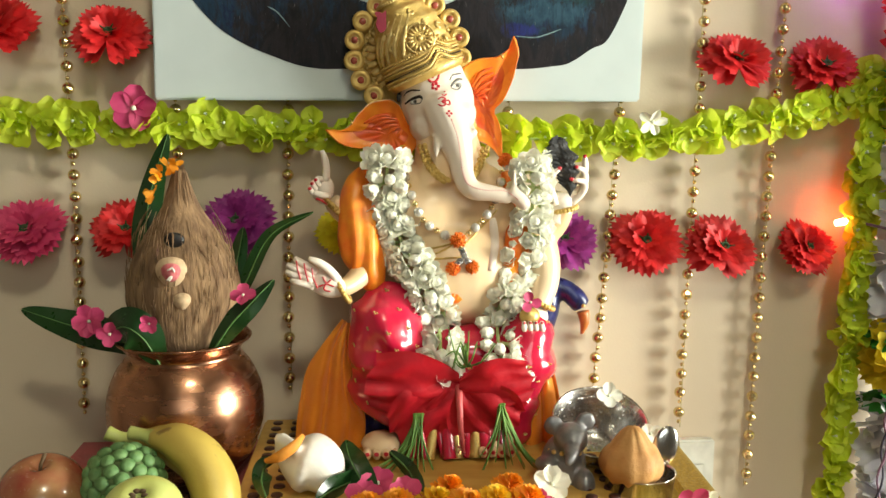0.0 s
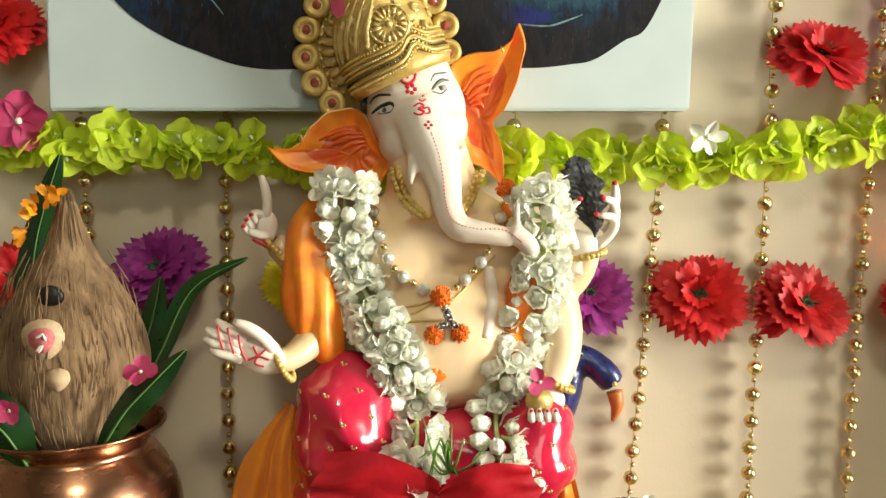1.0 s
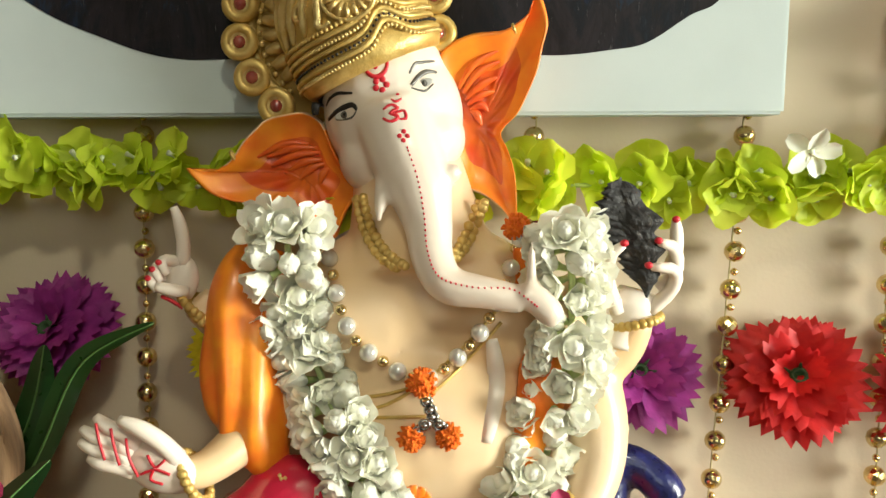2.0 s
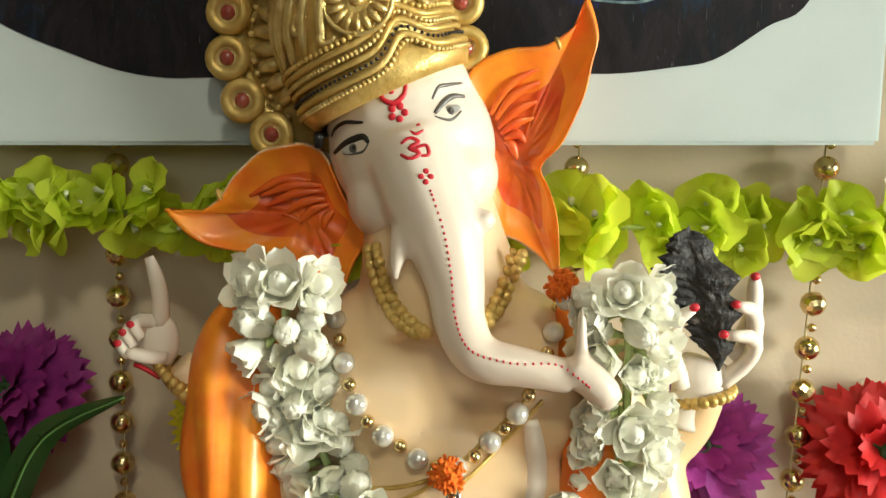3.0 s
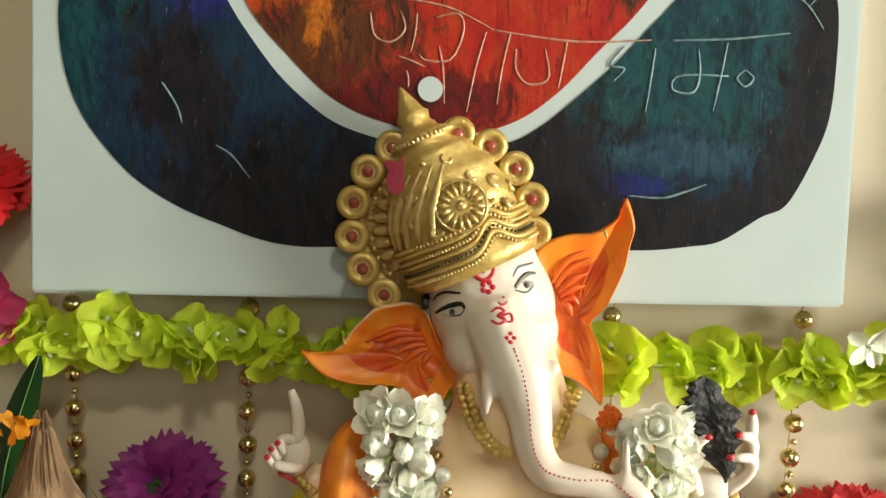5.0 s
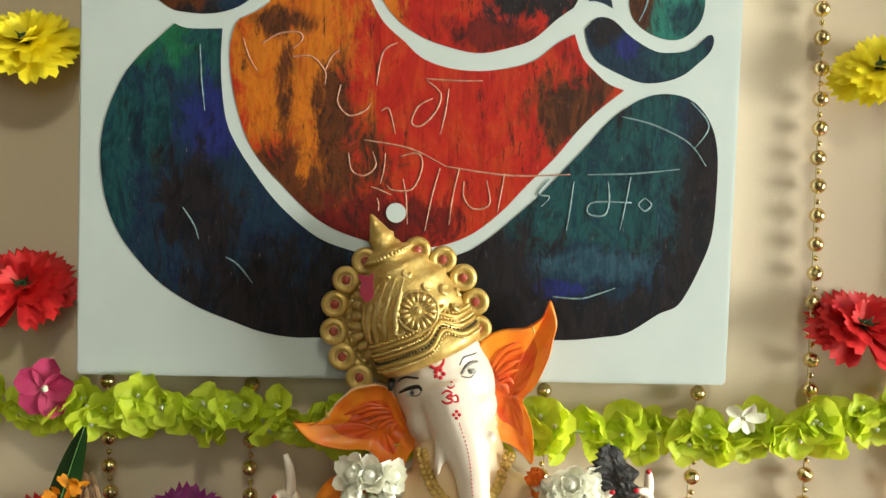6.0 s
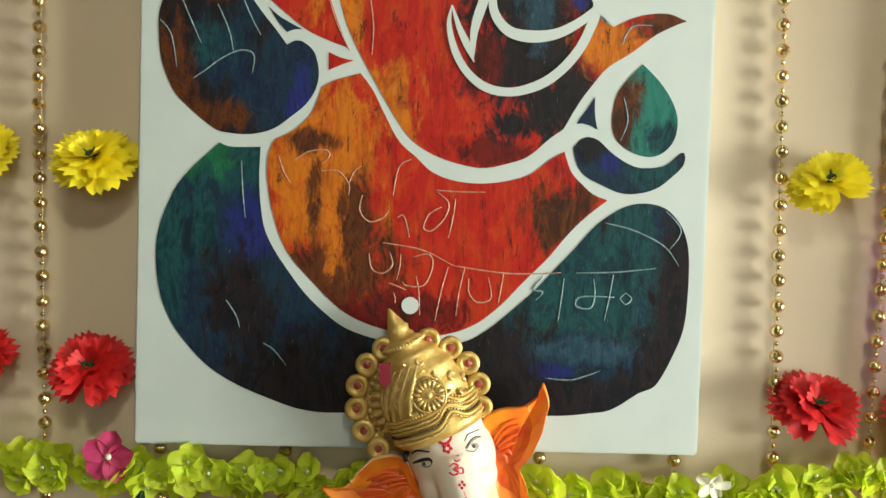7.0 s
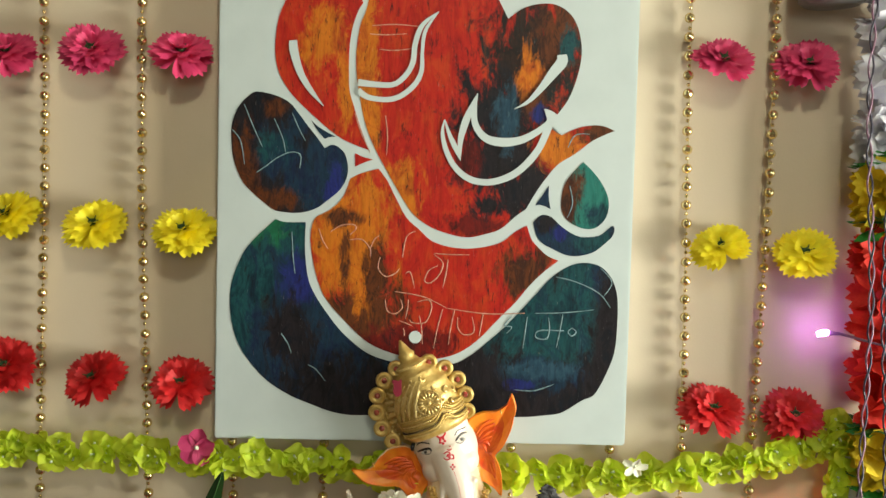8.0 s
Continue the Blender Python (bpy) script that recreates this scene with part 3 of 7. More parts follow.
painted(P_OVAL, mm((-105, 1368), (-97, 1361), (-81, 1352)), mm((-81, 1352), (-87, 1352), (-92, 1350)), mm((-92, 1350), (-99, 1358), (-105, 1368)))
painted(P_LOBE, mm((-54, 1482), (-59, 1474), (-64, 1460), (-67, 1444), (-68, 1428), (-68, 1408), (-67, 1395), (-62, 1378), (-56, 1359), (-48, 1339)), mm((-48, 1339), (-64, 1345), (-78, 1352), (-92, 1363), (-109, 1378), (-123, 1392), (-131, 1403), (-137, 1414), (-140, 1426), (-141, 1439), (-140, 1453), (-137, 1469), (-132, 1481), (-124, 1495), (-106, 1508), (-83, 1512), (-64, 1501), (-54, 1482)))
painted(P_TRUNK, mm((-40, 1509), (-47, 1490), (-51, 1475), (-56, 1463), (-59, 1449), (-61, 1430), (-60, 1408), (-57, 1389), (-54, 1373), (-49, 1356), (-42, 1340), (-33, 1323), (-24, 1307), (-14, 1290), (-4, 1276), (9, 1266), (25, 1259), (48, 1254), (69, 1258), (82, 1263), (96, 1275), (106, 1282)), mm((106, 1282), (117, 1301), (128, 1316), (137, 1326), (153, 1336), (169, 1348), (183, 1355), (191, 1358)), mm((191, 1358), (179, 1363), (166, 1363), (153, 1360), (140, 1354)), mm((140, 1354), (130, 1361), (134, 1372)), mm((134, 1372), (145, 1387), (152, 1403), (157, 1422), (158, 1439), (154, 1458), (146, 1471), (133, 1479), (118, 1480), (102, 1476), (87, 1466)), mm((87, 1466), (78, 1484), (68, 1503), (49, 1517), (10, 1522), (-23, 1520), (-40, 1509)))
painted(P_DROP, mm((161, 1328), (172, 1317), (181, 1304), (186, 1290), (184, 1275), (175, 1265), (164, 1263), (151, 1268), (142, 1277), (140, 1290), (143, 1306), (151, 1318), (161, 1328)))
painted(P_FISH, mm((113, 1269), (120, 1276), (130, 1275), (141, 1265), (154, 1257), (164, 1255), (178, 1257), (189, 1266), (192, 1263), (190, 1256), (183, 1249), (173, 1241), (160, 1237), (147, 1237), (133, 1243), (122, 1249), (116, 1257), (113, 1269)))
painted(P_FISH, mm((128, 1305), (122, 1296), (115, 1286)), mm((115, 1286), (122, 1286), (130, 1282)), mm((130, 1282), (128, 1293), (128, 1305)))
painted(P_BELLY, mm((-39, 1321), (-57, 1316), (-67, 1311)), mm((-67, 1311), (-74, 1293), (-86, 1281), (-100, 1274)), mm((-100, 1274), (-103, 1270), (-106, 1259), (-106, 1243), (-102, 1220), (-95, 1199), (-86, 1185), (-73, 1171), (-57, 1155), (-42, 1145), (-23, 1138), (-2, 1133), (22, 1134), (43, 1141), (62, 1155), (80, 1174), (96, 1190), (110, 1207), (123, 1220), (138, 1232)), mm((138, 1232), (128, 1236), (120, 1243), (112, 1252), (107, 1266)), mm((107, 1266), (96, 1260), (83, 1250), (67, 1245), (48, 1243), (29, 1245), (13, 1251), (2, 1261), (-11, 1273), (-21, 1291), (-30, 1309), (-39, 1321)))
painted(P_INDIGO, mm((-141, 1271), (-132, 1268), (-111, 1268)), mm((-111, 1268), (-112, 1248), (-111, 1227), (-108, 1209), (-101, 1194), (-91, 1179), (-78, 1162), (-62, 1147), (-47, 1137), (-26, 1130), (-2, 1124)), mm((-2, 1124), (1, 1097), (-2, 1075)), mm((-2, 1075), (-47, 1076), (-67, 1076), (-86, 1079), (-106, 1086), (-128, 1095), (-149, 1108), (-164, 1123), (-177, 1141), (-185, 1162), (-188, 1188), (-185, 1211), (-174, 1237), (-161, 1253), (-150, 1263), (-141, 1271)))
painted(P_TEAL, mm((4, 1124), (36, 1129), (52, 1137), (67, 1149), (86, 1166), (102, 1183), (115, 1197), (128, 1212), (139, 1221), (152, 1228), (165, 1230), (178, 1227), (187, 1219), (193, 1208), (196, 1193), (196, 1171), (194, 1145), (188, 1126), (175, 1101), (162, 1094), (143, 1082), (127, 1079), (109, 1077), (92, 1077), (66, 1079), (35, 1078), (4, 1075)), mm((4, 1075), (3, 1097), (4, 1124)))
painted(P_LOBE, mm((-62, 1336), (-53, 1332), (-44, 1330)), mm((-44, 1330), (-53, 1327), (-62, 1323)), mm((-62, 1323), (-62, 1329), (-62, 1336)))
stroke_white(mm((-123, 1446), (-122, 1435), (-116, 1415), (-106, 1398), (-93, 1382)), (0.0079, 0.0085, 0.0068, 0.0051, 0.0006))
stroke_white(mm((-59, 1405), (-42, 1403), (-24, 1403), (-12, 1412), (-5, 1425), (-3, 1442), (4, 1460), (20, 1473)), (0.0068, 0.0056, 0.0051, 0.0051, 0.0051, 0.0051, 0.0045, 0.0006))
stroke_white(mm((-59, 1397), (-47, 1390), (-24, 1389), (-6, 1400), (3, 1415), (4, 1435), (7, 1455), (20, 1473)), (0.0068, 0.0051, 0.0051, 0.0051, 0.0045, 0.0034, 0.0034, 0.0006))
stroke_white(mm((26, 1369), (24, 1356), (28, 1338), (37, 1322), (51, 1311), (69, 1308), (88, 1313), (103, 1323), (116, 1338), (124, 1354), (130, 1371)), (0.0006, 0.0034, 0.0051, 0.0056, 0.0062, 0.0062, 0.0068, 0.0068, 0.0068, 0.0068, 0.0079))
stroke_white(mm((26, 1369), (31, 1354), (37, 1341), (42, 1329)), (0.0011, 0.0039, 0.0051, 0.0006))
stroke_white(mm((41, 1333), (42, 1351), (48, 1371), (58, 1394)), (0.0023, 0.0056, 0.0068, 0.0006))
stroke_white(mm((58, 1394), (55, 1380), (56, 1364), (66, 1351), (82, 1347), (100, 1349), (116, 1357), (129, 1367)), (0.0011, 0.0051, 0.0062, 0.0073, 0.0085, 0.0073, 0.0062, 0.0056))
stroke_white(mm((123, 1379), (131, 1370), (140, 1354)), (0.0011, 0.0102, 0.0011))
stroke_white(mm((139, 1431), (139, 1424), (131, 1414), (121, 1401), (108, 1387), (94, 1379)), (0.009, 0.0107, 0.0096, 0.0068, 0.0039, 0.0006))
# writing and knife marks scratched through the paint
scratch(M_SCRATCH, mm((-86, 1259), (-76, 1265), (-64, 1266), (-61, 1262), (-67, 1256)))
scratch(M_SCRATCH, mm((-67, 1251), (-55, 1251), (-47, 1242), (-47, 1234)))
scratch(M_SCRATCH, mm((-47, 1242), (-43, 1251), (-38, 1255)))
scratch(M_SCRATCH, mm((-37, 1234), (-39, 1223), (-32, 1215), (-22, 1218), (-18, 1223)))
scratch(M_SCRATCH, mm((-15, 1234), (-11, 1254), (-2, 1260)))
scratch(M_SCRATCH, mm((-12, 1218), (-7, 1219), (-3, 1204)))
scratch(M_SCRATCH, mm((16, 1238), (34, 1237), (51, 1237)))
scratch(M_SCRATCH, mm((30, 1232), (28, 1218), (25, 1204)))
scratch(M_SCRATCH, mm((16, 1237), (25, 1229), (22, 1218), (13, 1209), (7, 1211), (11, 1221), (20, 1226)))
scratch(M_SCRATCH, mm((-22, 1200), (6, 1195), (29, 1184)))
scratch(M_SCRATCH, mm((-32, 1192), (-30, 1181), (-22, 1178), (-15, 1184), (-17, 1193)))
scratch(M_SCRATCH, mm((-9, 1192), (-10, 1182), (-12, 1173)))
scratch(M_SCRATCH, mm((0, 1190), (11, 1192), (14, 1184), (8, 1170), (-4, 1169), (-8, 1172)))
scratch(M_SCRATCH, mm((-18, 1171), (-12, 1169), (-5, 1166)))
scratch(M_SCRATCH, mm((-14, 1164), (-13, 1160), (-13, 1156)))
scratch(M_SCRATCH, mm((2, 1176), (4, 1165), (5, 1148)))
scratch(M_SCRATCH, mm((25, 1183), (20, 1165), (16, 1144)))
scratch(M_SCRATCH, mm((37, 1183), (33, 1165), (31, 1148)))
scratch(M_SCRATCH, mm((40, 1175), (40, 1165), (46, 1158), (56, 1161), (54, 1176)))
scratch(M_SCRATCH, mm((65, 1180), (63, 1168), (61, 1156)))
scratch(M_SCRATCH, mm((29, 1184), (68, 1179), (106, 1180)))
scratch(M_SCRATCH, mm((-98, 1262), (-94, 1250), (-89, 1242)))
scratch(M_SCRATCH, mm((-47, 1452), (-33, 1451), (-11, 1452)))
scratch(M_SCRATCH, mm((-45, 1460), (-22, 1461), (0, 1459)))
scratch(M_SCRATCH, mm((-38, 1437), (-22, 1436), (-3, 1438)))
scratch(M_SCRATCH, mm((-32, 1373), (-30, 1353), (-31, 1334)))
scratch(M_SCRATCH, mm((-62, 1375), (-56, 1356), (-47, 1337)))
scratch(M_SCRATCHB, mm((93, 1177), (86, 1168), (93, 1166), (88, 1160)))
scratch(M_SCRATCHB, mm((108, 1176), (106, 1160), (104, 1145)))
scratch(M_SCRATCHB, mm((144, 1163), (120, 1163), (117, 1156), (127, 1155), (130, 1164), (129, 1176)))
scratch(M_SCRATCHB, mm((143, 1179), (140, 1162), (137, 1146)))
scratch(M_SCRATCHB, mm((152, 1166), (156, 1162), (152, 1158), (148, 1162), (152, 1166)))
scratch(M_SCRATCHB, mm((116, 1180), (145, 1181), (173, 1184)))
scratch(M_SCRATCHB, mm((136, 1216), (156, 1211), (178, 1200), (189, 1186)))
scratch(M_SCRATCHB, mm((179, 1225), (190, 1211), (182, 1197)))
scratch(M_SCRATCHB, mm((96, 1104), (113, 1103), (124, 1106), (135, 1110)))
scratch(M_SCRATCHB, mm((-125, 1258), (-124, 1236), (-122, 1217)))
scratch(M_SCRATCHB, mm((-136, 1157), (-129, 1146), (-126, 1137)))
scratch(M_SCRATCHB, mm((-109, 1126), (-101, 1121), (-92, 1110)))
scratch(M_SCRATCHB, mm((-172, 1384), (-163, 1362), (-154, 1342)))
scratch(M_SCRATCHB, mm((-160, 1317), (-151, 1323), (-140, 1331), (-126, 1337), (-116, 1334), (-117, 1321)))
scratch(M_SCRATCHB, mm((-142, 1370), (-134, 1351), (-131, 1337)))
scratch(M_SCRATCHB, mm((-124, 1375), (-117, 1359), (-111, 1348)))
scratch(M_SCRATCHB, mm((-184, 1359), (-176, 1348), (-172, 1325)))
scratch(M_SCRATCHB, mm((148, 1305), (151, 1288), (146, 1274)))
scratch(M_SCRATCHB, mm((146, 1342), (153, 1354), (167, 1355)))
bm = bmesh.new()
lathe(bm, [(0.0001, 0.0), (0.0062, 0.0), (0.0062, 0.0008), (0.0001, 0.0008)], 20, Matrix.Translation((-0.002, CY - 0.0012, 1.155)) @ Matrix.Rotation(radians(-90), 4, "X"))
part("white_dot", bm, M_CANVAS, ground_cloth, smooth=False)

# ---- bead strands ----
bm = bmesh.new()
ball(bm, (0, 0, 0), 0.0051, 14, 9)
BEAD = mesh_from(bm, "bead", M_GOLDBEAD)
bm = bmesh.new()
ball(bm, (0, 0, 0), 0.0052, 11, 7)
BEADF = mesh_from(bm, "bead", M_GOLDBEAD, smooth=False)
bm = bmesh.new()
ball(bm, (0, 0, 0), 0.0019, 8, 6)
SEED = mesh_from(bm, "seed_bead", M_GOLDBEAD)
rnd = random.Random(7)
for x0, z0, x1, z1 in ((-0.381, 1.60, -0.397, 0.84), (-0.281, 1.60, -0.283, 0.772), (-0.192, 1.06, -0.192, 0.86), (-0.098, 1.06, -0.099, 0.787),
                       (0.095, 1.06, 0.094, 0.90), (0.193, 1.06, 0.176, 0.785), (0.268, 1.60, 0.260, 0.75), (0.352, 1.60, 0.324, 0.69), (-0.478, 1.60, -0.484, 0.85)):
    st = thing("bead_strand", "hanging strand of shiny gold beads against the wall", "garland", group="gold bead strands")
    bm = bmesh.new()
    tube(bm, [(x0, -0.010, z0), (x1, -0.010, z1)], 0.0005, seg=5)
    part("string", bm, M_STRING, st)
    z, bend = z0, rnd.random() * 6
    while z > z1:
        k = (z0 - z) / (z0 - z1)
        x = x0 + (x1 - x0) * k + 0.0018 * math.sin(z * 9 + bend)
        o = part("bead", BEADF if rnd.random() < 0.3 else BEAD, None, st)
        o.matrix_basis = pose(x + rnd.uniform(-0.0004, 0.0004), -0.010, z, rnd.uniform(0, 180), rnd.uniform(0, 180), 0)
        o = part("seed_bead", SEED, None, st)
        o.location = (x, -0.010, z - 0.0093 + rnd.uniform(-0.001, 0.001))
        z -= 0.0186 + rnd.uniform(-0.0008, 0.0008)

# ---- carnations on the wall ----


def petal(bm, length, width, lift, curl, turn, teeth=4, base=0.1, rn=random, m=None):
    """One frilled petal from the middle outwards; lift: degrees above the flower's plane; curl bends its end back."""
    rows, cols = 4, teeth * 2
    m = (m or Matrix()) @ Matrix.Rotation(turn, 4, "Z") @ Matrix.Rotation(-radians(lift), 4, "Y")
    wav = rn.uniform(0, 6)
    g = []
    for i in range(rows + 1):
        u = i / rows
        w = width * (base + (1 - base) * math.sin(u * 1.45) ** 0.8)
        line = []
        for j in range(cols + 1):
            v = j / cols * 2 - 1
            ln = length * u * (1 - 0.12 * v * v * u)
            if i == rows:
                ln *= 1 + (0.09 if j % 2 else -0.07) + rn.uniform(-0.03, 0.03)
            zz = -curl * length * u * u + 0.045 * length * u * math.sin(v * 4 + wav) + 0.10 * length * v * v * (1 - u)
            line.append(bm.verts.new(m @ Vector((ln, v * w / 2, zz))))
        g.append(line)
    for i in range(rows):
        for j in range(cols):
            bm.faces.new((g[i][j], g[i + 1][j], g[i + 1][j + 1], g[i][j + 1]))


def carnation(name, material, colour, seed, gap=0):
    """A cloth carnation fixed by its stem, tipped up: wide frilled skirt of petals below, a packed ruffled dome above the calyx."""
    rn = random.Random(seed)
    fl = thing(name, f"{colour} artificial carnation stuck to the wall", "flower", group="wall carnations")
    tip = Matrix.Rotation(radians(-30), 4, "X")      # the flower's axis leans upwards
    for ring, (cnt, ln, lift, curl, wd) in enumerate(((11, 0.034, 2, 0.08, 0.024), (10, 0.031, 13, 0.05, 0.023), (9, 0.026, 27, 0.0, 0.020), (6, 0.018, 44, -0.05, 0.015))):
        bm = bmesh.new()
        for k in range(cnt):
            a = math.tau * (k + rn.uniform(-0.3, 0.3)) / cnt + ring
            if gap and ring < 3 and abs(math.degrees(math.atan2(math.sin(a + math.pi / 2), math.cos(a + math.pi / 2)))) < gap:
                continue
            petal(bm, ln * rn.uniform(0.9, 1.06), wd * rn.uniform(0.9, 1.15), lift + rn.uniform(-9, 9), curl + rn.uniform(-0.06, 0.06), a, rn=rn, teeth=4, m=tip)
        o = part("petal_ring", bm, material, fl)
        o.location = (0, -0.004 + 0.0012 * ring, 0.002 + 0.001 * ring)
    bm = bmesh.new()
    lathe(bm, [(0.0008, -0.004), (0.0040, 0.001), (0.0046, 0.006), (0.0030, 0.0075), (0.0022, 0.005), (0.0004, 0.004)], 10, Matrix.Translation((0, -0.003, 0.0045)) @ tip)
    for k in range(5):
        a = math.tau * k / 5 + rn.uniform(-0.3, 0.3)
        q = Matrix.Translation((0, -0.003, 0.0045)) @ tip
        tube(bm, [q @ Vector((0.003 * math.cos(a), 0.003 * math.sin(a), 0.005)), q @ Vector((0.008 * math.cos(a), 0.008 * math.sin(a), 0.0085))], [0.0012, 0.0004], 5)
    cx = part("calyx", bm, M_CALYX, fl, "dark green calyx")
    bm = bmesh.new()
    tube(bm, [(0, -0.003, 0.006), (0, -0.004, -0.016)], 0.0012, seg=6)
    part("stem", bm, M_CALYX, cx)
    return fl


kinds = {}
for name, material in (("red", M_CRED), ("pink", M_CPINK), ("yellow", M_CYEL), ("purple", M_CPUR)):
    kinds[name] = [carnation("carnation", material, name, s + len(name) * 10, g) for s, g in ((1, 0), (2, 14), (3, 25))]
spots = [
    ("pink", 1, -416, 1437, 0.95), ("pink", 0, -329, 1440, 1), ("pink", 1, -237, 1436, 1), ("pink", 2, 296, 1427, 0.9), ("pink", 1, 376, 1424, 0.95),
    ("yellow", 0, -419, 1274, 1), ("yellow", 1, -329, 1265, 1), ("yellow", 0, -237, 1259, 1.02), ("yellow", 2, 296, 1247, 0.9), ("yellow", 1, 377, 1241, 0.95),
    ("red", 0, -423, 1120, 1), ("red", 2, -333, 1109, 1.0), ("red", 2, -241, 1105, 0.98), ("red", 2, 292, 1086, 1.0), ("red", 1, 371, 1082, 0.95),
    ("pink", 0, -319, 940, 1), ("red", 1, -235, 940, 0.95), ("purple", 0, -142, 948, 1.0), ("yellow", 0, -50, 940, 0.8), ("purple", 1, 144, 930, 0.95),
    ("red", 0, 217, 928, 1.04), ("red", 1, 288, 922, 1.02), ("red", 0, 367, 921, 0.85),
]
rnd = random.Random(3)
used = set()
for colour, kind, x, z, s in spots:
    m = pose(x / 1000, -0.017, z / 1000 + 0.002, 90 + rnd.uniform(-10, 6), rnd.uniform(-8, 8), 0) @ Matrix.Rotation(radians(rnd.uniform(-16, 16)), 4, "Z")
    if (colour, kind) in used:
        o = copy_thing(kinds[colour][kind], m)
        o.scale = (s * 0.96, s * 0.83, s * 1.05)
    else:
        used.add((colour, kind))
        o = kinds[colour][kind]
        o.matrix_basis = m
        o.scale = (s * 0.96, s * 0.83, s * 1.05)
for colour in kinds:
    for k, o in enumerate(kinds[colour]):
        if (colour, k) not in used:
            for c in list(o.children_recursive):
                bpy.data.objects.remove(c)
            bpy.data.objects.remove(o)

# ---- lime flower garland ----


def lime_flower(seed):
    rn = random.Random(seed)
    bm = bmesh.new()
    n = rn.choice((4, 5))
    for k in range(n):
        m = Matrix.Rotation(math.tau * k / n + rn.uniform(-0.2, 0.2), 4, "Z") @ Matrix.Rotation(-radians(rn.uniform(2, 38)), 4, "Y")
        g = []
        L, W = rn.uniform(0.0165, 0.0195), rn.uniform(0.019, 0.023)
        wav = rn.uniform(0, 6)
        for i in range(5):
            u = i / 4
            w = W * (0.18 + 0.82 * math.sin(min(1, u * 1.15) * 2.2) ** 0.7) * (1 if u < 0.99 else 0.78)
            g.append([bm.verts.new(m @ Vector((L * u * (1 - 0.26 * v * v * u), v * w / 2, 0.0035 * math.sin(u * 3 + wav) * u + 0.004 * v * v + 0.0012 * math.sin(v * 4 + wav)))) for v in (-1, -0.5, 0, 0.5, 1)])
        for i in range(4):
            for j in range(4):
                bm.faces.new((g[i][j], g[i + 1][j], g[i + 1][j + 1], g[i][j + 1]))
    nf = len(bm.faces)
    bm.faces.ensure_lookup_table()
    tube(bm, [(0, 0, 0), (0.0005, 0, 0.004), (0.001, 0, 0.0075)], [0.0012, 0.0010, 0.0016], seg=6, mi=1)
    return mesh_from(bm, "lime_flower", [M_LIME, M_STAMEN])


LIME = [lime_flower(s) for s in range(7)]


def lime_garland(name, label, pts, step, seed):
    rn = random.Random(seed)
    ga = thing(name, label, "garland")
    s = spline([(x, -0.024, z) for x, z in pts], 400)
    bm = bmesh.new()
    tube(bm, s[::8], 0.0012, seg=6)
    part("cord", bm, M_JASGREEN, ga)
    acc, last = step, s[0]
    for p in s:
        acc += (p - last).length
        last = p
        if acc >= step:
            acc = 0
            for side in (-1, 0.15, 1):
                a = rn.uniform(0, math.tau)
                off = Vector((rn.uniform(-0.006, 0.006), rn.uniform(-0.008, 0.002), side * rn.uniform(0.003, 0.009)))
                o = part("lime_flower", rn.choice(LIME), None, ga)
                q = p + off
                o.matrix_basis = pose(q.x, q.y, q.z, 90 - side * rn.uniform(0, 38) + rn.uniform(-16, 16), 0, rn.uniform(-42, 42)) @ Matrix.Rotation(a, 4, "Z")
                k = rn.uniform(0.72, 0.96)
                o.scale = (k, k, k)
    return ga


lime_garland("flower_garland", "long lime green artificial flower garland sagging across the wall", mm((-500, 1042), (-430, 1037), (-320, 1031), (-235, 1030), (-135, 1026), (-50, 1021), (60, 1018), (130, 1018), (200, 1019), (285, 1029), (350, 1041), (395, 1056), (412, 1074)), 0.0175, 5)
lime_garland("flower_garland", "lime green artificial flower garland hanging straight down the wall", mm((412, 1070), (410, 1015), (409, 940), (406, 864), (404, 785), (402, 690)), 0.0165, 9)

# small flowers tucked into the garland


def small_flower(name, material, label, at, r=0.017, n=5, seed=1, tilt=0, slim=0.95, category="flower"):
    rn = random.Random(seed)
    fl = thing(name, label, category, at=pose(*at, 90 + tilt, 0, 0) @ Matrix.Rotation(rn.uniform(0, 6), 4, "Z"))
    for k in range(n):
        bm = bmesh.new()
        m = Matrix.Rotation(math.tau * k / n, 4, "Z") @ Matrix.Rotation(-radians(rn.uniform(5, 30)), 4, "Y")
        g = []
        for i in range(5):
            u = i / 4
            w = r * slim * (0.2 + 0.8 * math.sin(min(1, u * 1.1) * 2.3) ** 0.8) * (1 if i < 4 else 0.6)
            g.append([bm.verts.new(m @ Vector((r * u, v * w / 2, 0.15 * r * v * v + 0.06 * r * math.sin(v * 3 + k) - 0.1 * r * u * u))) for v in (-1, -0.5, 0, 0.5, 1)])
        for i in range(4):
            for j in range(4):
                bm.faces.new((g[i][j], g[i + 1][j], g[i + 1][j + 1], g[i][j + 1]))
        part("petal", bm, material, fl)
    bm = bmesh.new()
    ball(bm, (0, 0, r * 0.1), r * 0.13, 8, 6)
    part("flower_centre", bm, M_STAMEN, fl)
    return fl


small_flower("pink_flower", M_PINKFL, "fresh pink flower tucked into the lime garland", (-0.219, -0.040, 1.043), 0.019, 5, 4)
small_flower("white_flower", M_JAS, "small white cloth flower tied into the garland", (0.213, -0.042, 1.034), 0.0130, 5, 8, 22, 0.62)

# ---- the idol ----
from mathutils.bvhtree import BVHTree

TILT = radians(-19)                       # the head leans
HEAD = Vector((0.030, -0.043, 1.050))
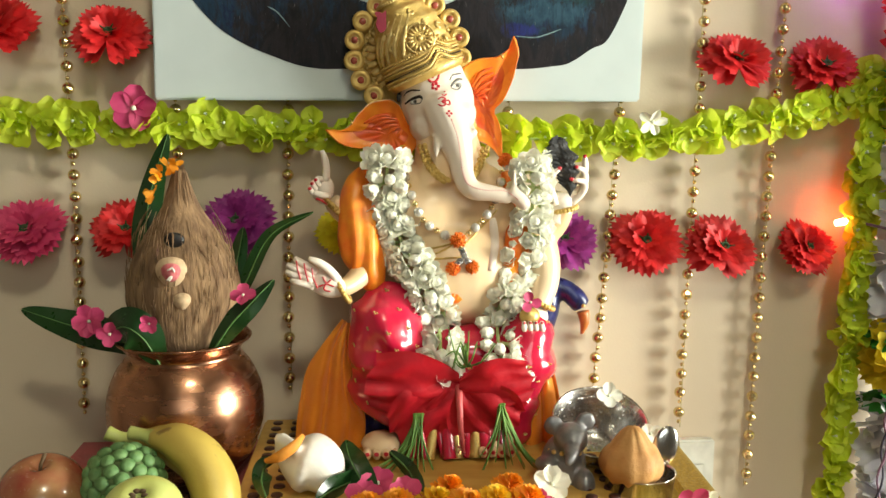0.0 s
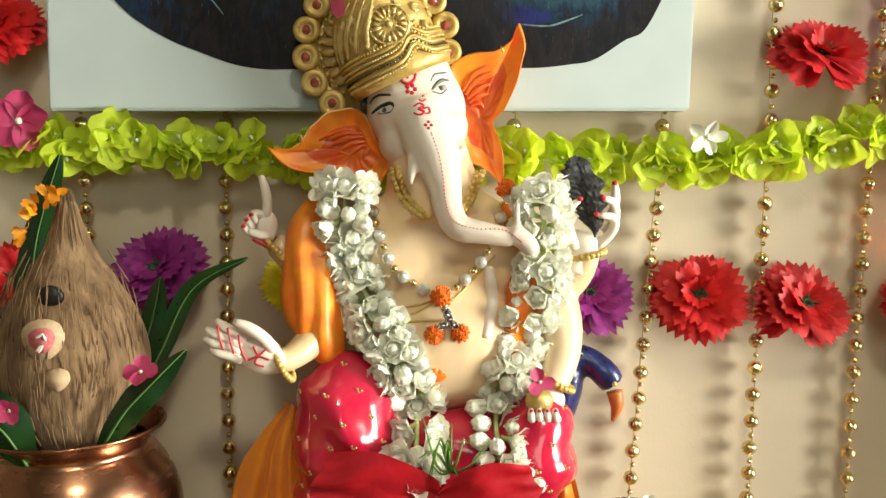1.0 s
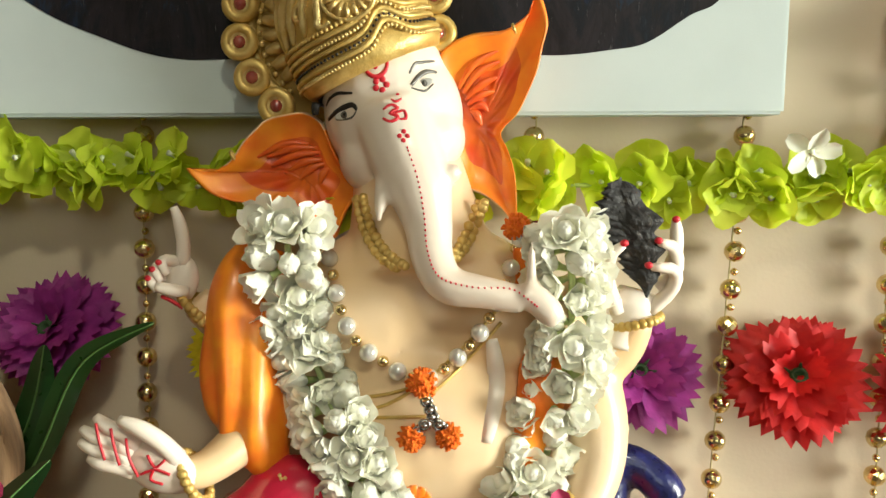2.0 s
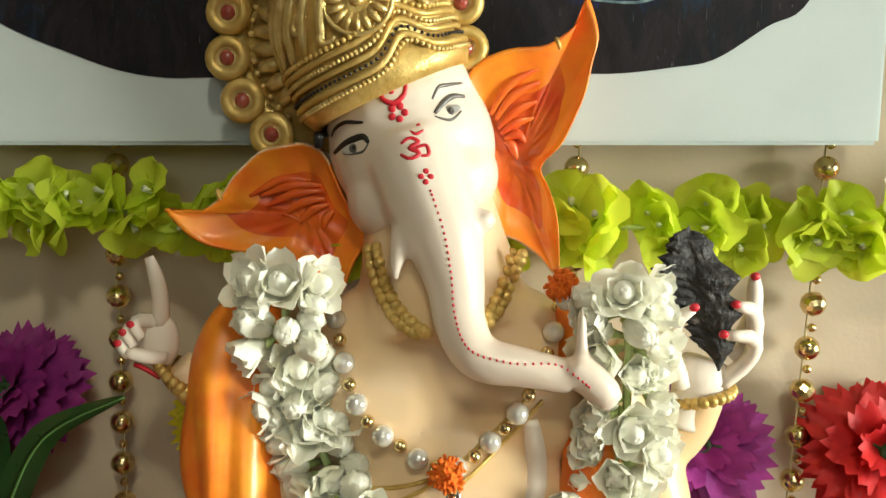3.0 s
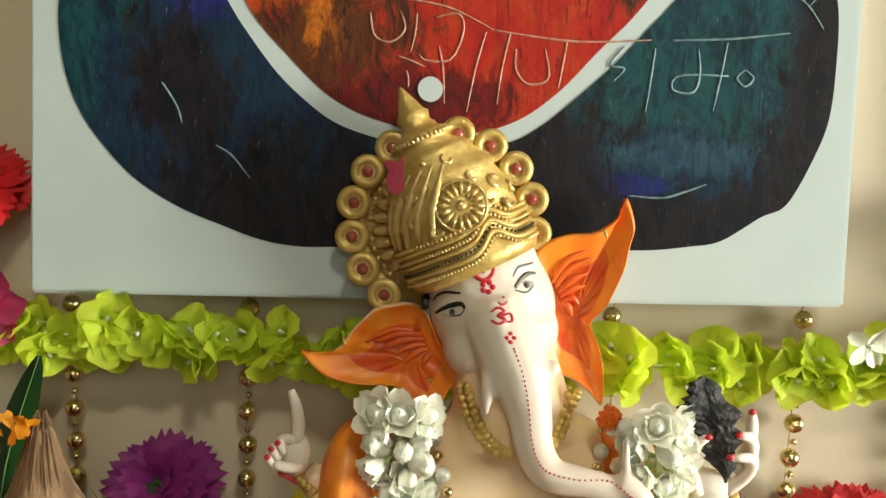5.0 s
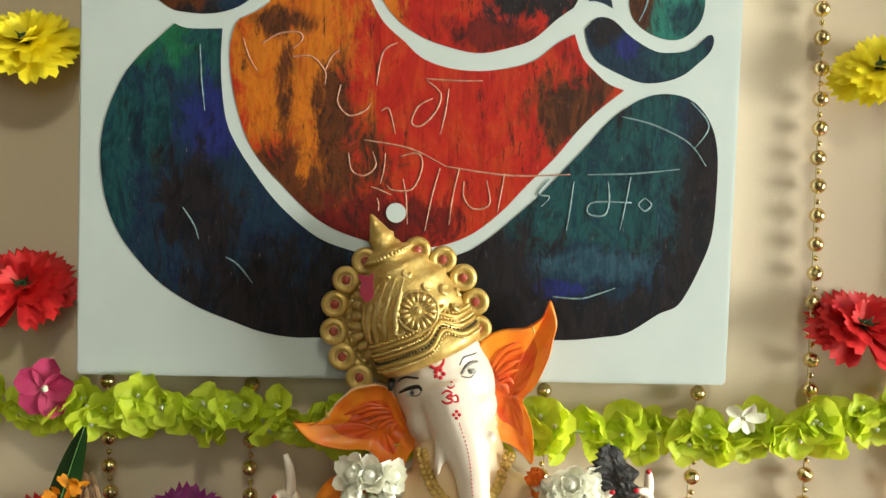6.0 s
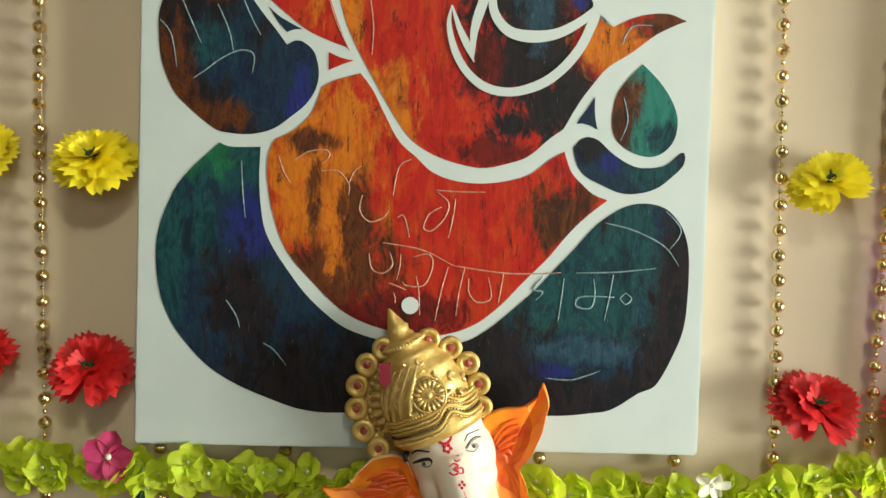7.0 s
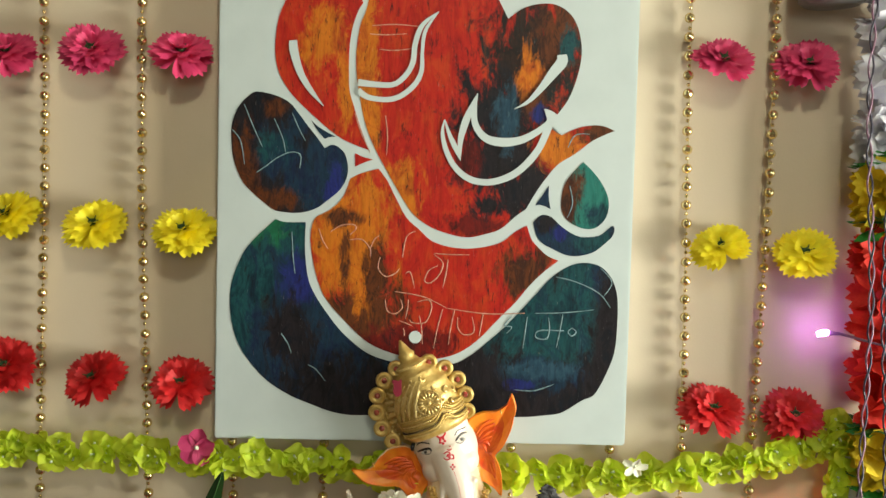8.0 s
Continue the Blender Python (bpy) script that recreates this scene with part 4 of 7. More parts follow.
HM = Matrix.Translation(HEAD) @ Matrix.Rotation(TILT, 4, "Y")
rot = lambda a, ax: Matrix.Rotation(radians(a), 4, ax)

idol = bmesh.new()
# body, arms and legs in cream
sk = bmesh.new()
ball(sk, (0.042, -0.043, 0.962), (0.060, 0.028, 0.042), 24, 14)
ball(sk, (0.046, -0.048, 0.910), (0.054, 0.036, 0.050), 24, 14)
ball(sk, (0.020, -0.062, 0.958), (0.028, 0.012, 0.020), 16, 10)
ball(sk, (0.072, -0.062, 0.956), (0.026, 0.012, 0.020), 16, 10)
tube(sk, [(0.036, -0.043, 1.03), (0.042, -0.043, 0.985)], [0.024, 0.034], 14)
tube(sk, [(-0.008, -0.045, 0.972), (-0.030, -0.048, 0.950), (-0.047, -0.051, 0.956), (-0.058, -0.056, 0.968)], [0.016, 0.0115, 0.0095, 0.0080], 12, n=14)
tube(sk, [(-0.012, -0.046, 0.950), (-0.022, -0.060, 0.922), (-0.033, -0.078, 0.910), (-0.046, -0.092, 0.902), (-0.054, -0.097, 0.904)], [0.014, 0.0130, 0.0100, 0.0075, 0.0065], 12, n=18)
tube(sk, [(0.095, -0.045, 0.968), (0.119, -0.050, 0.944), (0.131, -0.053, 0.948), (0.137, -0.056, 0.963)], [0.018, 0.0145, 0.0105, 0.0085], 12, n=14)
tube(sk, [(0.100, -0.048, 0.960), (0.118, -0.055, 0.925), (0.120, -0.064, 0.900), (0.112, -0.075, 0.880)], [0.018, 0.015, 0.0125, 0.010], 12, n=14)
body = melted(sk, 0.0022, 6)
body_tree = BVHTree.FromBMesh(body)
absorb(idol, body, 0)

# head with trunk and tusks
hd = bmesh.new()
ball(hd, HEAD, (0.031, 0.026, 0.033), 24, 16, rot=Matrix.Rotation(TILT, 4, "Y"))
ball(hd, HM @ Vector((0, 0.0, 0.016)), (0.029, 0.025, 0.026), 20, 12, rot=Matrix.Rotation(TILT, 4, "Y"))
ball(hd, HM @ Vector((-0.015, -0.006, -0.016)), (0.015, 0.018, 0.015), 14, 10)
ball(hd, HM @ Vector((0.013, -0.006, -0.016)), (0.015, 0.018, 0.015), 14, 10)
tube(hd, [(0.031, -0.056, 1.048), (0.037, -0.064, 1.033), (0.0435, -0.070, 1.018), (0.0475, -0.074, 1.003), (0.0495, -0.079, 0.990), (0.056, -0.083, 0.9795), (0.071, -0.085, 0.9765), (0.0865, -0.085, 0.9735)],
     [0.018, 0.0165, 0.0140, 0.0105, 0.0090, 0.0082, 0.0068, 0.0060], 14, n=48)
tube(hd, [(0.030, -0.066, 1.026), (0.0285, -0.075, 1.015), (0.027, -0.080, 1.004)], [0.0055, 0.0036, 0.0012], 10, n=8)
ball(hd, (0.0575, -0.070, 1.0245), (0.0042, 0.006, 0.004), 10, 8)
tube(hd, [(0.0920, -0.0840, 0.9750), (0.0900, -0.0840, 0.9840), (0.0900, -0.0840, 0.9920), (0.0900, -0.0840, 0.9980)], [0.0032, 0.0025, 0.0019, 0.0010], 10, n=12)
tube(hd, [(0.0860, -0.0860, 0.9770), (0.0930, -0.0860, 0.9730), (0.0980, -0.0860, 0.9680), (0.1010, -0.0860, 0.9650)], [0.0058, 0.0062, 0.0058, 0.0040], 12, n=10)
head = melted(hd, 0.0015, 6)
head_tree = BVHTree.FromBMesh(head)
absorb(idol, head, 1)


def on(tree, x, z, lift=0.0, y0=-0.4):
    """The place on a surface straight behind (x, z), a little proud of it."""
    hit = tree.ray_cast(Vector((x, y0, z)), Vector((0, 1, 0)))
    p = hit[0] if hit[0] else Vector((x, -0.06, z))
    return p - Vector((0, lift, 0))


def stroke(tree, pts, r, mi, n=16, lift=0.0, seg=6, taper=True):
    s = spline([(a / 1000, 0, b / 1000) for a, b in pts], n)
    q = [on(tree, p.x, p.z, lift) for p in s]
    rr = [r * (0.35 + 0.65 * math.sin(math.pi * (0.12 + 0.76 * i / n))) if taper else r for i in range(n + 1)]
    tube(idol, q, rr, seg, mi=mi, flat=0.45)


def blob(tree, x, z, r, mi, lift=0.0):
    p = on(tree, x / 1000, z / 1000, lift)
    r = r if isinstance(r, tuple) else (r, r * 0.4, r)
    ball(idol, p, r, 12, 8, rot=Matrix.Rotation(TILT, 4, "Y"), mi=mi)


# painted face: brows, eyes, forehead mark, trunk marks
for ex, ez, dark in ((11.0, 1049.0, 8), (45.0, 1062.0, 10)):
    blob(head_tree, ex, ez, (0.0042, 0.0005, 0.0018), 9)
    blob(head_tree, ex + 0.3, ez, (0.0019, 0.0009, 0.0016), 10)
    blob(head_tree, ex + 0.3, ez + 0.2, (0.0009, 0.0013, 0.0009), dark)
stroke(head_tree, [(3.0, 1047.0), (7.0, 1050.0), (11.0, 1052.0), (15.0, 1053.0), (17.0, 1051.0)], 0.0014, 8)
stroke(head_tree, [(7.0, 1047.0), (11.0, 1047.0), (15.0, 1048.0), (17.0, 1051.0)], 0.0005, 10)
stroke(head_tree, [(40.0, 1061.0), (43.0, 1065.0), (46.0, 1067.0), (50.0, 1067.0)], 0.0013, 10)
stroke(head_tree, [(40.0, 1060.0), (43.0, 1059.0), (46.0, 1059.0), (49.0, 1062.0)], 0.0006, 10)
stroke(head_tree, [(2.0, 1053.0), (4.0, 1056.0), (8.0, 1058.0), (12.0, 1058.0), (15.0, 1058.0)], 0.0008, 8)
stroke(head_tree, [(39.0, 1066.0), (41.0, 1070.0), (44.0, 1071.0), (49.0, 1072.0)], 0.0008, 10)
stroke(head_tree, [(20.5, 1070.5), (22, 1066), (26, 1064.5), (29.5, 1067.5), (30, 1072)], 0.0011, 7)
blob(head_tree, 25, 1068.5, 0.0011, 7)
for a in range(5):
    blob(head_tree, 27.3 + 2.4 * math.cos(a * 1.257), 1061.2 + 2.4 * math.sin(a * 1.257), 0.0014, 7)
stroke(head_tree, [(29, 1050.5), (32, 1052.5), (35, 1051), (32, 1049), (35.5, 1047.5), (32.5, 1045.5), (29, 1047)], 0.0010, 7)
stroke(head_tree, [(34, 1049), (37.5, 1050), (38.5, 1047), (36, 1046.5)], 0.0008, 7)
stroke(head_tree, [(32, 1055), (34, 1053.8), (36.5, 1055.2)], 0.0007, 7)
blob(head_tree, 34.6, 1056.8, 0.0008, 7)
for a in range(4):
    blob(head_tree, 37.8 + 1.6 * math.cos(a * 1.57), 1039.6 + 1.8 * math.sin(a * 1.57), 0.0011, 7)
for k, p in enumerate(spline([(39.5, 0, 1035), (44, 0, 1022), (46.5, 0, 1008), (48, 0, 994), (53, 0, 983.5), (66, 0, 979.5), (82, 0, 978.5), (92, 0, 972)], 46)):
    blob(head_tree, p.x, p.z, (0.00042, 0.0004, 0.00055), 7)

# ears: thick curved leaves with a pale rim and ribs


def ear(outline, y, fan, heart, rim):
    """A thick cupped leaf: pale rim, orange field that reddens towards its root, raised ribs."""
    n = 84
    s = spline([(a / 1000, 0, b / 1000) for a, b in outline], n, closed=True)
    c = Vector((heart[0] / 1000, 0, heart[1] / 1000))
    rings = []
    for k, yy in ((0.985, y + 0.0075), (1.0, y + 0.004), (0.995, y + 0.001), (0.965, y), (0.93, y + 0.0012), (0.78, y + 0.0036), (0.6, y + 0.0052), (0.42, y + 0.0056), (0.22, y + 0.0048)):
        rings.append([idol.verts.new((c.x + (p.x - c.x) * k, yy + 0.0008 * math.sin(i * 0.9) * (1 - k), c.z + (p.z - c.z) * k)) for i, p in enumerate(s)])
    for i, (ra, rb) in enumerate(zip(rings, rings[1:])):
        for k in range(n):
            pale = i < 3 and rim[0] <= k / n <= rim[1]
            idol.faces.new((ra[k], ra[(k + 1) % n], rb[(k + 1) % n], rb[k])).material_index = 5 if pale else (4 if i < 6 else 6)
    idol.faces.new(rings[-1]).material_index = 6
    idol.faces.new(list(reversed(rings[0]))).material_index = 5
    for pts in fan:
        tube(idol, [(a / 1000, y + 0.0040, b / 1000) for a, b in pts], [0.0007, 0.0019, 0.0006], 7, mi=6, n=10, flat=0.8)


ear([(-63.0, 1026.0), (-58.0, 1025.0), (-51.0, 1025.0), (-45.0, 1028.0), (-41.0, 1032.0), (-37.0, 1038.0), (-32.0, 1043.0), (-26.0, 1048.0), (-18.0, 1050.0), (-9.0, 1051.0), (-2.0, 1047.0), (2.0, 1039.0), (6.0, 1030.0), (15.0, 1020.0), (13.0, 1013.0), (9.0, 1007.0), (6.0, 1000.0), (4.0, 995.0), (-1.0, 997.0), (-7.0, 1001.0), (-14.0, 1008.0), (-19.0, 1010.0), (-30.0, 1010.0), (-40.0, 1011.0), (-48.0, 1013.0), (-55.0, 1017.0)], -0.050,
    [[(-4.0, 1035.0), (-15.0, 1035.0), (-27.0, 1031.0)], [(-3.0, 1033.0), (-14.0, 1032.0), (-25.0, 1027.0)], [(-2.0, 1030.0), (-10.0, 1029.0), (-17.0, 1025.0)], [(-1.0, 1028.0), (-7.0, 1026.0), (-12.0, 1021.0)], [(1.0, 1026.0), (-2.0, 1023.0), (-3.0, 1019.0)], [(-8.0, 1037.0), (-19.0, 1037.0), (-31.0, 1031.0)]], (-8.0, 1024.0), (0.10, 0.40))
ear([(50.0, 1074.0), (56.0, 1081.0), (66.0, 1085.0), (78.0, 1086.0), (84.0, 1089.0), (90.0, 1094.0), (92.0, 1100.0), (94.0, 1103.0), (97.0, 1095.0), (98.0, 1088.0), (96.0, 1080.0), (94.0, 1070.0), (90.0, 1060.0), (85.0, 1050.0), (79.0, 1044.0), (78.0, 1040.0), (81.0, 1034.0), (84.0, 1024.0), (85.0, 1013.0), (85.0, 1004.0), (83.0, 1002.0), (78.0, 1008.0), (70.0, 1014.0), (62.0, 1018.0), (57.0, 1029.0), (54.0, 1049.0), (51.0, 1064.0)], -0.047,
    [[(59.0, 1061.0), (66.0, 1072.0), (77.0, 1078.0)], [(61.0, 1059.0), (67.0, 1068.0), (77.0, 1073.0)], [(62.0, 1056.0), (69.0, 1063.0), (76.0, 1066.0)], [(63.0, 1054.0), (68.0, 1058.0), (75.0, 1060.0)], [(64.0, 1052.0), (69.0, 1054.0), (72.0, 1051.0)], [(64.0, 1051.0), (67.0, 1050.0), (69.0, 1045.0)]], (69.0, 1044.0), (0.72, 0.90))
for x, z in ((-41.0, 1032.0), (83.0, 1086.0)):
    torus(idol, Matrix.Translation((x / 1000, -0.051, z / 1000)) @ rot(70, "Y"), 0.0018, 0.0007, 12, 6, mi=2)

# crown: turned gold cap with ridges, beads and a rosette, and a fan of gem rosettes behind
CM = Matrix.Translation((0.021, -0.046, 1.071)) @ rot(-24, "Y")
lathe(idol, [(0.0305, -0.004), (0.033, 0.0), (0.033, 0.004), (0.0312, 0.006), (0.0312, 0.012), (0.0325, 0.014), (0.0325, 0.017), (0.0305, 0.019), (0.0305, 0.026), (0.0315, 0.028), (0.0300, 0.031), (0.0275, 0.040), (0.0285, 0.042),
             (0.0265, 0.045), (0.0215, 0.052), (0.0225, 0.054), (0.0195, 0.057), (0.013, 0.061), (0.0145, 0.063), (0.0145, 0.066), (0.010, 0.068), (0.0075, 0.070), (0.0078, 0.074), (0.0085, 0.076), (0.0065, 0.078), (0.0048, 0.082), (0.0012, 0.090), (0.0003, 0.091)], 44, CM, 2, sq=0.84)
def on_cap(a, hh, out=0.0):
    """A place on the cap: a in degrees (270 is the front), hh the height over its rim."""
    prof = ((0.0, 0.033), (0.017, 0.0325), (0.028, 0.0312), (0.040, 0.0275), (0.052, 0.0215), (0.061, 0.0135))
    for (h0, r0), (h1, r1) in zip(prof, prof[1:]):
        if hh <= h1:
            break
    r = r0 + (r1 - r0) * (hh - h0) / (h1 - h0) + out
    return CM @ Vector((r * math.cos(radians(a)), 0.84 * r * math.sin(radians(a)), hh))


# the black row gives the dark inside small holes, by colour alone
for base, step, r, mi_ in ((0.0015, 3.0, 0.0010, 3), (0.0065, 3.6, 0.0007, 8), (0.0120, 3.0, 0.0010, 3), (0.0175, 4.0, 0.0012, 2), (0.0640, 9.0, 0.0014, 3)):
    a = 182.0
    while a < 358:      # the bands rise to a cusp over the brow
        cusp = 0.0075 * math.exp(-((a - 296) / 13) ** 2) if base < 0.05 else 0
        if base > 0.05:
            p = CM @ Vector((0.0150 * math.cos(radians(a)), 0.0126 * math.sin(radians(a)), base))
        else:
            p = on_cap(a, base + cusp, 0.0006)
        ball(idol, p, r, 6, 4, mi=mi_)
        a += step
for base, w in ((0.0040, 0.0014), (0.0093, 0.0011), (0.0150, 0.0013)):
    tube(idol, [on_cap(a, base + 0.0075 * math.exp(-((a - 296) / 13) ** 2), 0.0) for a in range(180, 361, 4)], w, 7, mi=2)
for k in range(5):       # slanting bands that climb the side of the cap
    a0 = 188 + 15 * k
    tube(idol, [on_cap(a0, 0.019), on_cap(a0 + 7, 0.030), on_cap(a0 + 20, 0.040), on_cap(a0 + 38, 0.050)], [0.0010, 0.0022, 0.0020, 0.0008], 7, mi=3, n=14)


def curl(a, hh, size, turn, mi_=3):
    """A scroll of raised gold on the cap."""
    pts = []
    for i in range(15):
        u = i / 14
        ang = turn * (0.4 + 4.6 * u)
        rr = size * (1 - 0.82 * u)
        pts.append(on_cap(a + math.degrees(rr * math.cos(ang) / 0.03), min(0.060, max(0.0, hh + rr * math.sin(ang))), 0.0002))
    tube(idol, pts, [0.0009 + 0.0006 * math.sin(3.0 * i / 14) for i in range(15)], 6, mi=mi_)


for a, hh, size, turn in ((236, 0.028, 0.0050, 1), (238, 0.041, 0.0042, -1), (300, 0.027, 0.0052, -1), (304, 0.038, 0.0050, 1), (286, 0.021, 0.0034, 1), (252, 0.0215, 0.0036, -1), (322, 0.031, 0.0046, 1), (324, 0.021, 0.0036, -1), (262, 0.053, 0.0036, 1), (288, 0.051, 0.0036, -1), (344, 0.026, 0.0040, 1)):
    curl(a, hh, size, turn)
RM = Matrix.Translation((0.0145, -0.0720, 1.0985)) @ rot(-24, "Y") @ rot(80, "X")
ball(idol, RM @ Vector((0, 0, -0.003)), (0.0125, 0.0125, 0.0040), 24, 10, rot=rot(80, "X"), mi=2)
for R, r in ((0.0118, 0.0009), (0.0042, 0.0009)):
    torus(idol, RM, R, r, 30, 6, mi=3)
for k in range(16):      # petals of the medallion
    a = math.tau * k / 16
    d = Vector((math.cos(a), math.sin(a), 0))
    tube(idol, [RM @ (d * 0.0048 + Vector((0, 0, 0.0006))), RM @ (d * 0.0080 + Vector((0, 0, 0.0012))), RM @ (d * 0.0108)], [0.0005, 0.0013, 0.0010], 6, mi=3)
ball(idol, RM @ Vector((0, 0, 0.0012)), (0.0026, 0.0026, 0.0020), 12, 8, rot=rot(80, "X"), mi=3)
ARC = Vector((0.0055, -0.040, 1.0885))
bx = [ARC + Vector((0.041 * math.cos(radians(a)), 0.002, 0.041 * math.sin(radians(a)))) for a in range(236, -12, -8)]
tube(idol, bx, 0.0035, 8, mi=2, flat=0.7)
ball(idol, ARC + Vector((0, 0.004, 0)), (0.0425, 0.0035, 0.0425), 36, 12, mi=2)
for k in range(30):
    a = radians(232 - 8 * k)
    ball(idol, ARC + Vector((0.0352 * math.cos(a), -0.003, 0.0352 * math.sin(a))), 0.0013, 7, 5, mi=3)
for k in range(9):
    a = radians(222 - 12 * k)
    tube(idol, [ARC + Vector((R * math.cos(a), -0.002, R * math.sin(a))) for R in (0.024, 0.029, 0.034)], [0.0022, 0.0034, 0.002], 7, mi=3)
for k in range(12):
    a = radians(231 - 21.4 * k)
    c = ARC + Vector((0.0445 * math.cos(a), -0.004, 0.0445 * math.sin(a)))
    torus(idol, Matrix.Translation(c) @ rot(90, "X"), 0.0060, 0.0026, 20, 8, mi=2)
    ball(idol, c + Vector((0, 0.001, 0)), (0.0065, 0.002, 0.0065), 14, 8, mi=3)
    torus(idol, Matrix.Translation(c + Vector((0, -0.0006, 0))) @ rot(90, "X"), 0.0038, 0.0007, 16, 5, mi=3)
    ball(idol, c + Vector((0, -0.0006, 0)), (0.0029, 0.0022, 0.0029), 12, 8, mi=11)
# dark hair under the crown
stroke(head_tree, [(-2.0, 1049.0), (-2.0, 1053.0), (0.0, 1057.0), (3.0, 1060.0)], 0.0022, 8, lift=-0.001)

# gold chain at the neck
for pts in ([(17, 1013), (21, 1001), (28, 991), (36, 985.5)], [(50, 985), (58, 989), (64, 998), (69, 1011)]):
    s = spline([(a, 0, b) for a, b in pts], 13)
    for k, p in enumerate(s):
        for d in (-1.8, 1.8):
            q = on(body_tree, (p.x + d) / 1000, (p.z + d * 0.3) / 1000, 0.001)
            ball(idol, q, 0.0021 if k % 2 else 0.0024, 8, 6, mi=2)


def finger(pts, r, mi=12):
    tube(idol, pts, [r * 1.05, r, r * 0.92, r * 0.55][: len(pts)], 9, n=8, mi=mi)


# raised open-fingered palm
ball(idol, (-0.0645, -0.057, 0.977), (0.0088, 0.0055, 0.0115), 14, 10, rot=rot(12, "Y"), mi=12)
finger([(-0.0625, -0.058, 0.984), (-0.0615, -0.059, 0.993), (-0.0625, -0.060, 1.002), (-0.0650, -0.060, 1.0095)], 0.0031)
for k, (x, z) in enumerate(((-0.0685, 0.9865), (-0.0715, 0.9835), (-0.0735, 0.9795))):
    finger([(x + 0.006, -0.057, z - 0.003), (x + 0.001, -0.062, z), (x - 0.0005, -0.066, z - 0.0015), (x + 0.002, -0.066, z - 0.006)], 0.0027)
    ball(idol, (x - 0.0012, -0.0678, z - 0.0005), (0.0016, 0.001, 0.0014), 8, 6, mi=7)
finger([(-0.060, -0.061, 0.972), (-0.0645, -0.065, 0.9735), (-0.070, -0.0665, 0.975), (-0.072, -0.066, 0.9745)], 0.0027)
tube(idol, [(-0.070, -0.0645, 0.9705), (-0.0655, -0.0655, 0.9690), (-0.061, -0.064, 0.9655)], 0.0009, 6, mi=7, n=8)
# blessing palm
ball(idol, (-0.0605, -0.099, 0.9065), (0.0165, 0.0055, 0.0105), 16, 10, rot=rot(24, "Y"), mi=12)
for k, (x0, z0, x1, z1) in enumerate(((-0.068, 0.9155, -0.0845, 0.9275), (-0.0705, 0.9125, -0.0905, 0.9225), (-0.0715, 0.909, -0.0915, 0.917), (-0.0705, 0.9045, -0.0880, 0.9105))):
    finger([(x0, -0.100, z0), (x0 * 0.6 + x1 * 0.4, -0.102, z0 * 0.6 + z1 * 0.4 + 0.0005), (x0 * 0.25 + x1 * 0.75, -0.103, z0 * 0.25 + z1 * 0.75), (x1, -0.102, z1)], 0.0033)
finger([(-0.052, -0.100, 0.910), (-0.058, -0.104, 0.9185), (-0.066, -0.106, 0.9245), (-0.0735, -0.106, 0.9275)], 0.0038)
for pts in ([(-77, 924), (-76, 917), (-74, 909)], [(-71, 920), (-70, 912), (-67, 904)], [(-83, 926), (-82, 919), (-80, 911)], [(-63, 913), (-60, 908), (-56, 911)], [(-60, 908), (-62, 903), (-57, 901)], [(-66, 905), (-60, 907), (-54, 905)]):
    tube(idol, [(a / 1000, -0.1048 if a > -70 else -0.1058, b / 1000) for a, b in pts], 0.0006, 6, mi=7, n=8)
# palm holding the shell
tube(idol, [(0.1290, -0.0580, 0.9490), (0.1320, -0.0580, 0.9590), (0.1350, -0.0580, 0.9670), (0.1370, -0.0580, 0.9740)], [0.0080, 0.0078, 0.0105, 0.0080], 14, n=14, mi=12, flat=0.7)
for pts, nail in ((((0.1280, -0.0620, 0.9650), (0.1230, -0.0660, 0.9790), (0.1230, -0.0720, 0.9900), (0.1280, -0.0750, 0.9950)), (0.1280, -0.0775, 0.9960)),
                  (((0.1410, -0.0600, 0.9650), (0.1500, -0.0640, 0.9750), (0.1500, -0.0700, 0.9840), (0.1400, -0.0750, 0.9860)), (0.1380, -0.0775, 0.9870)),
                  (((0.1450, -0.0600, 0.9750), (0.1520, -0.0620, 0.9830), (0.1500, -0.0680, 0.9930), (0.1430, -0.0740, 0.9960)), (0.1420, -0.0765, 0.9970)),
                  (((0.1490, -0.0580, 0.9810), (0.1520, -0.0600, 0.9900), (0.1520, -0.0620, 0.9990), (0.1510, -0.0640, 1.0050)), (0.1510, -0.0655, 1.0050))):
    finger(pts, 0.0031)
    ball(idol, nail, (0.0018, 0.0010, 0.0015), 8, 6, mi=7)
# palm holding a sweet
ball(idol, (0.1105, -0.078, 0.873), (0.0105, 0.007, 0.010), 14, 10, mi=12)
ball(idol, (0.104, -0.087, 0.8755), (0.0085, 0.007, 0.0075), 14, 10, mi=2)
for k in range(4):
    x = 0.0985 + 0.0048 * k
    finger([(x + 0.003, -0.084, 0.864), (x + 0.001, -0.092, 0.8655), (x, -0.095, 0.869), (x, -0.0935, 0.8725)], 0.0026)
    ball(idol, (x, -0.0958, 0.8715), (0.0013, 0.0008, 0.0013), 8, 6, mi=7)
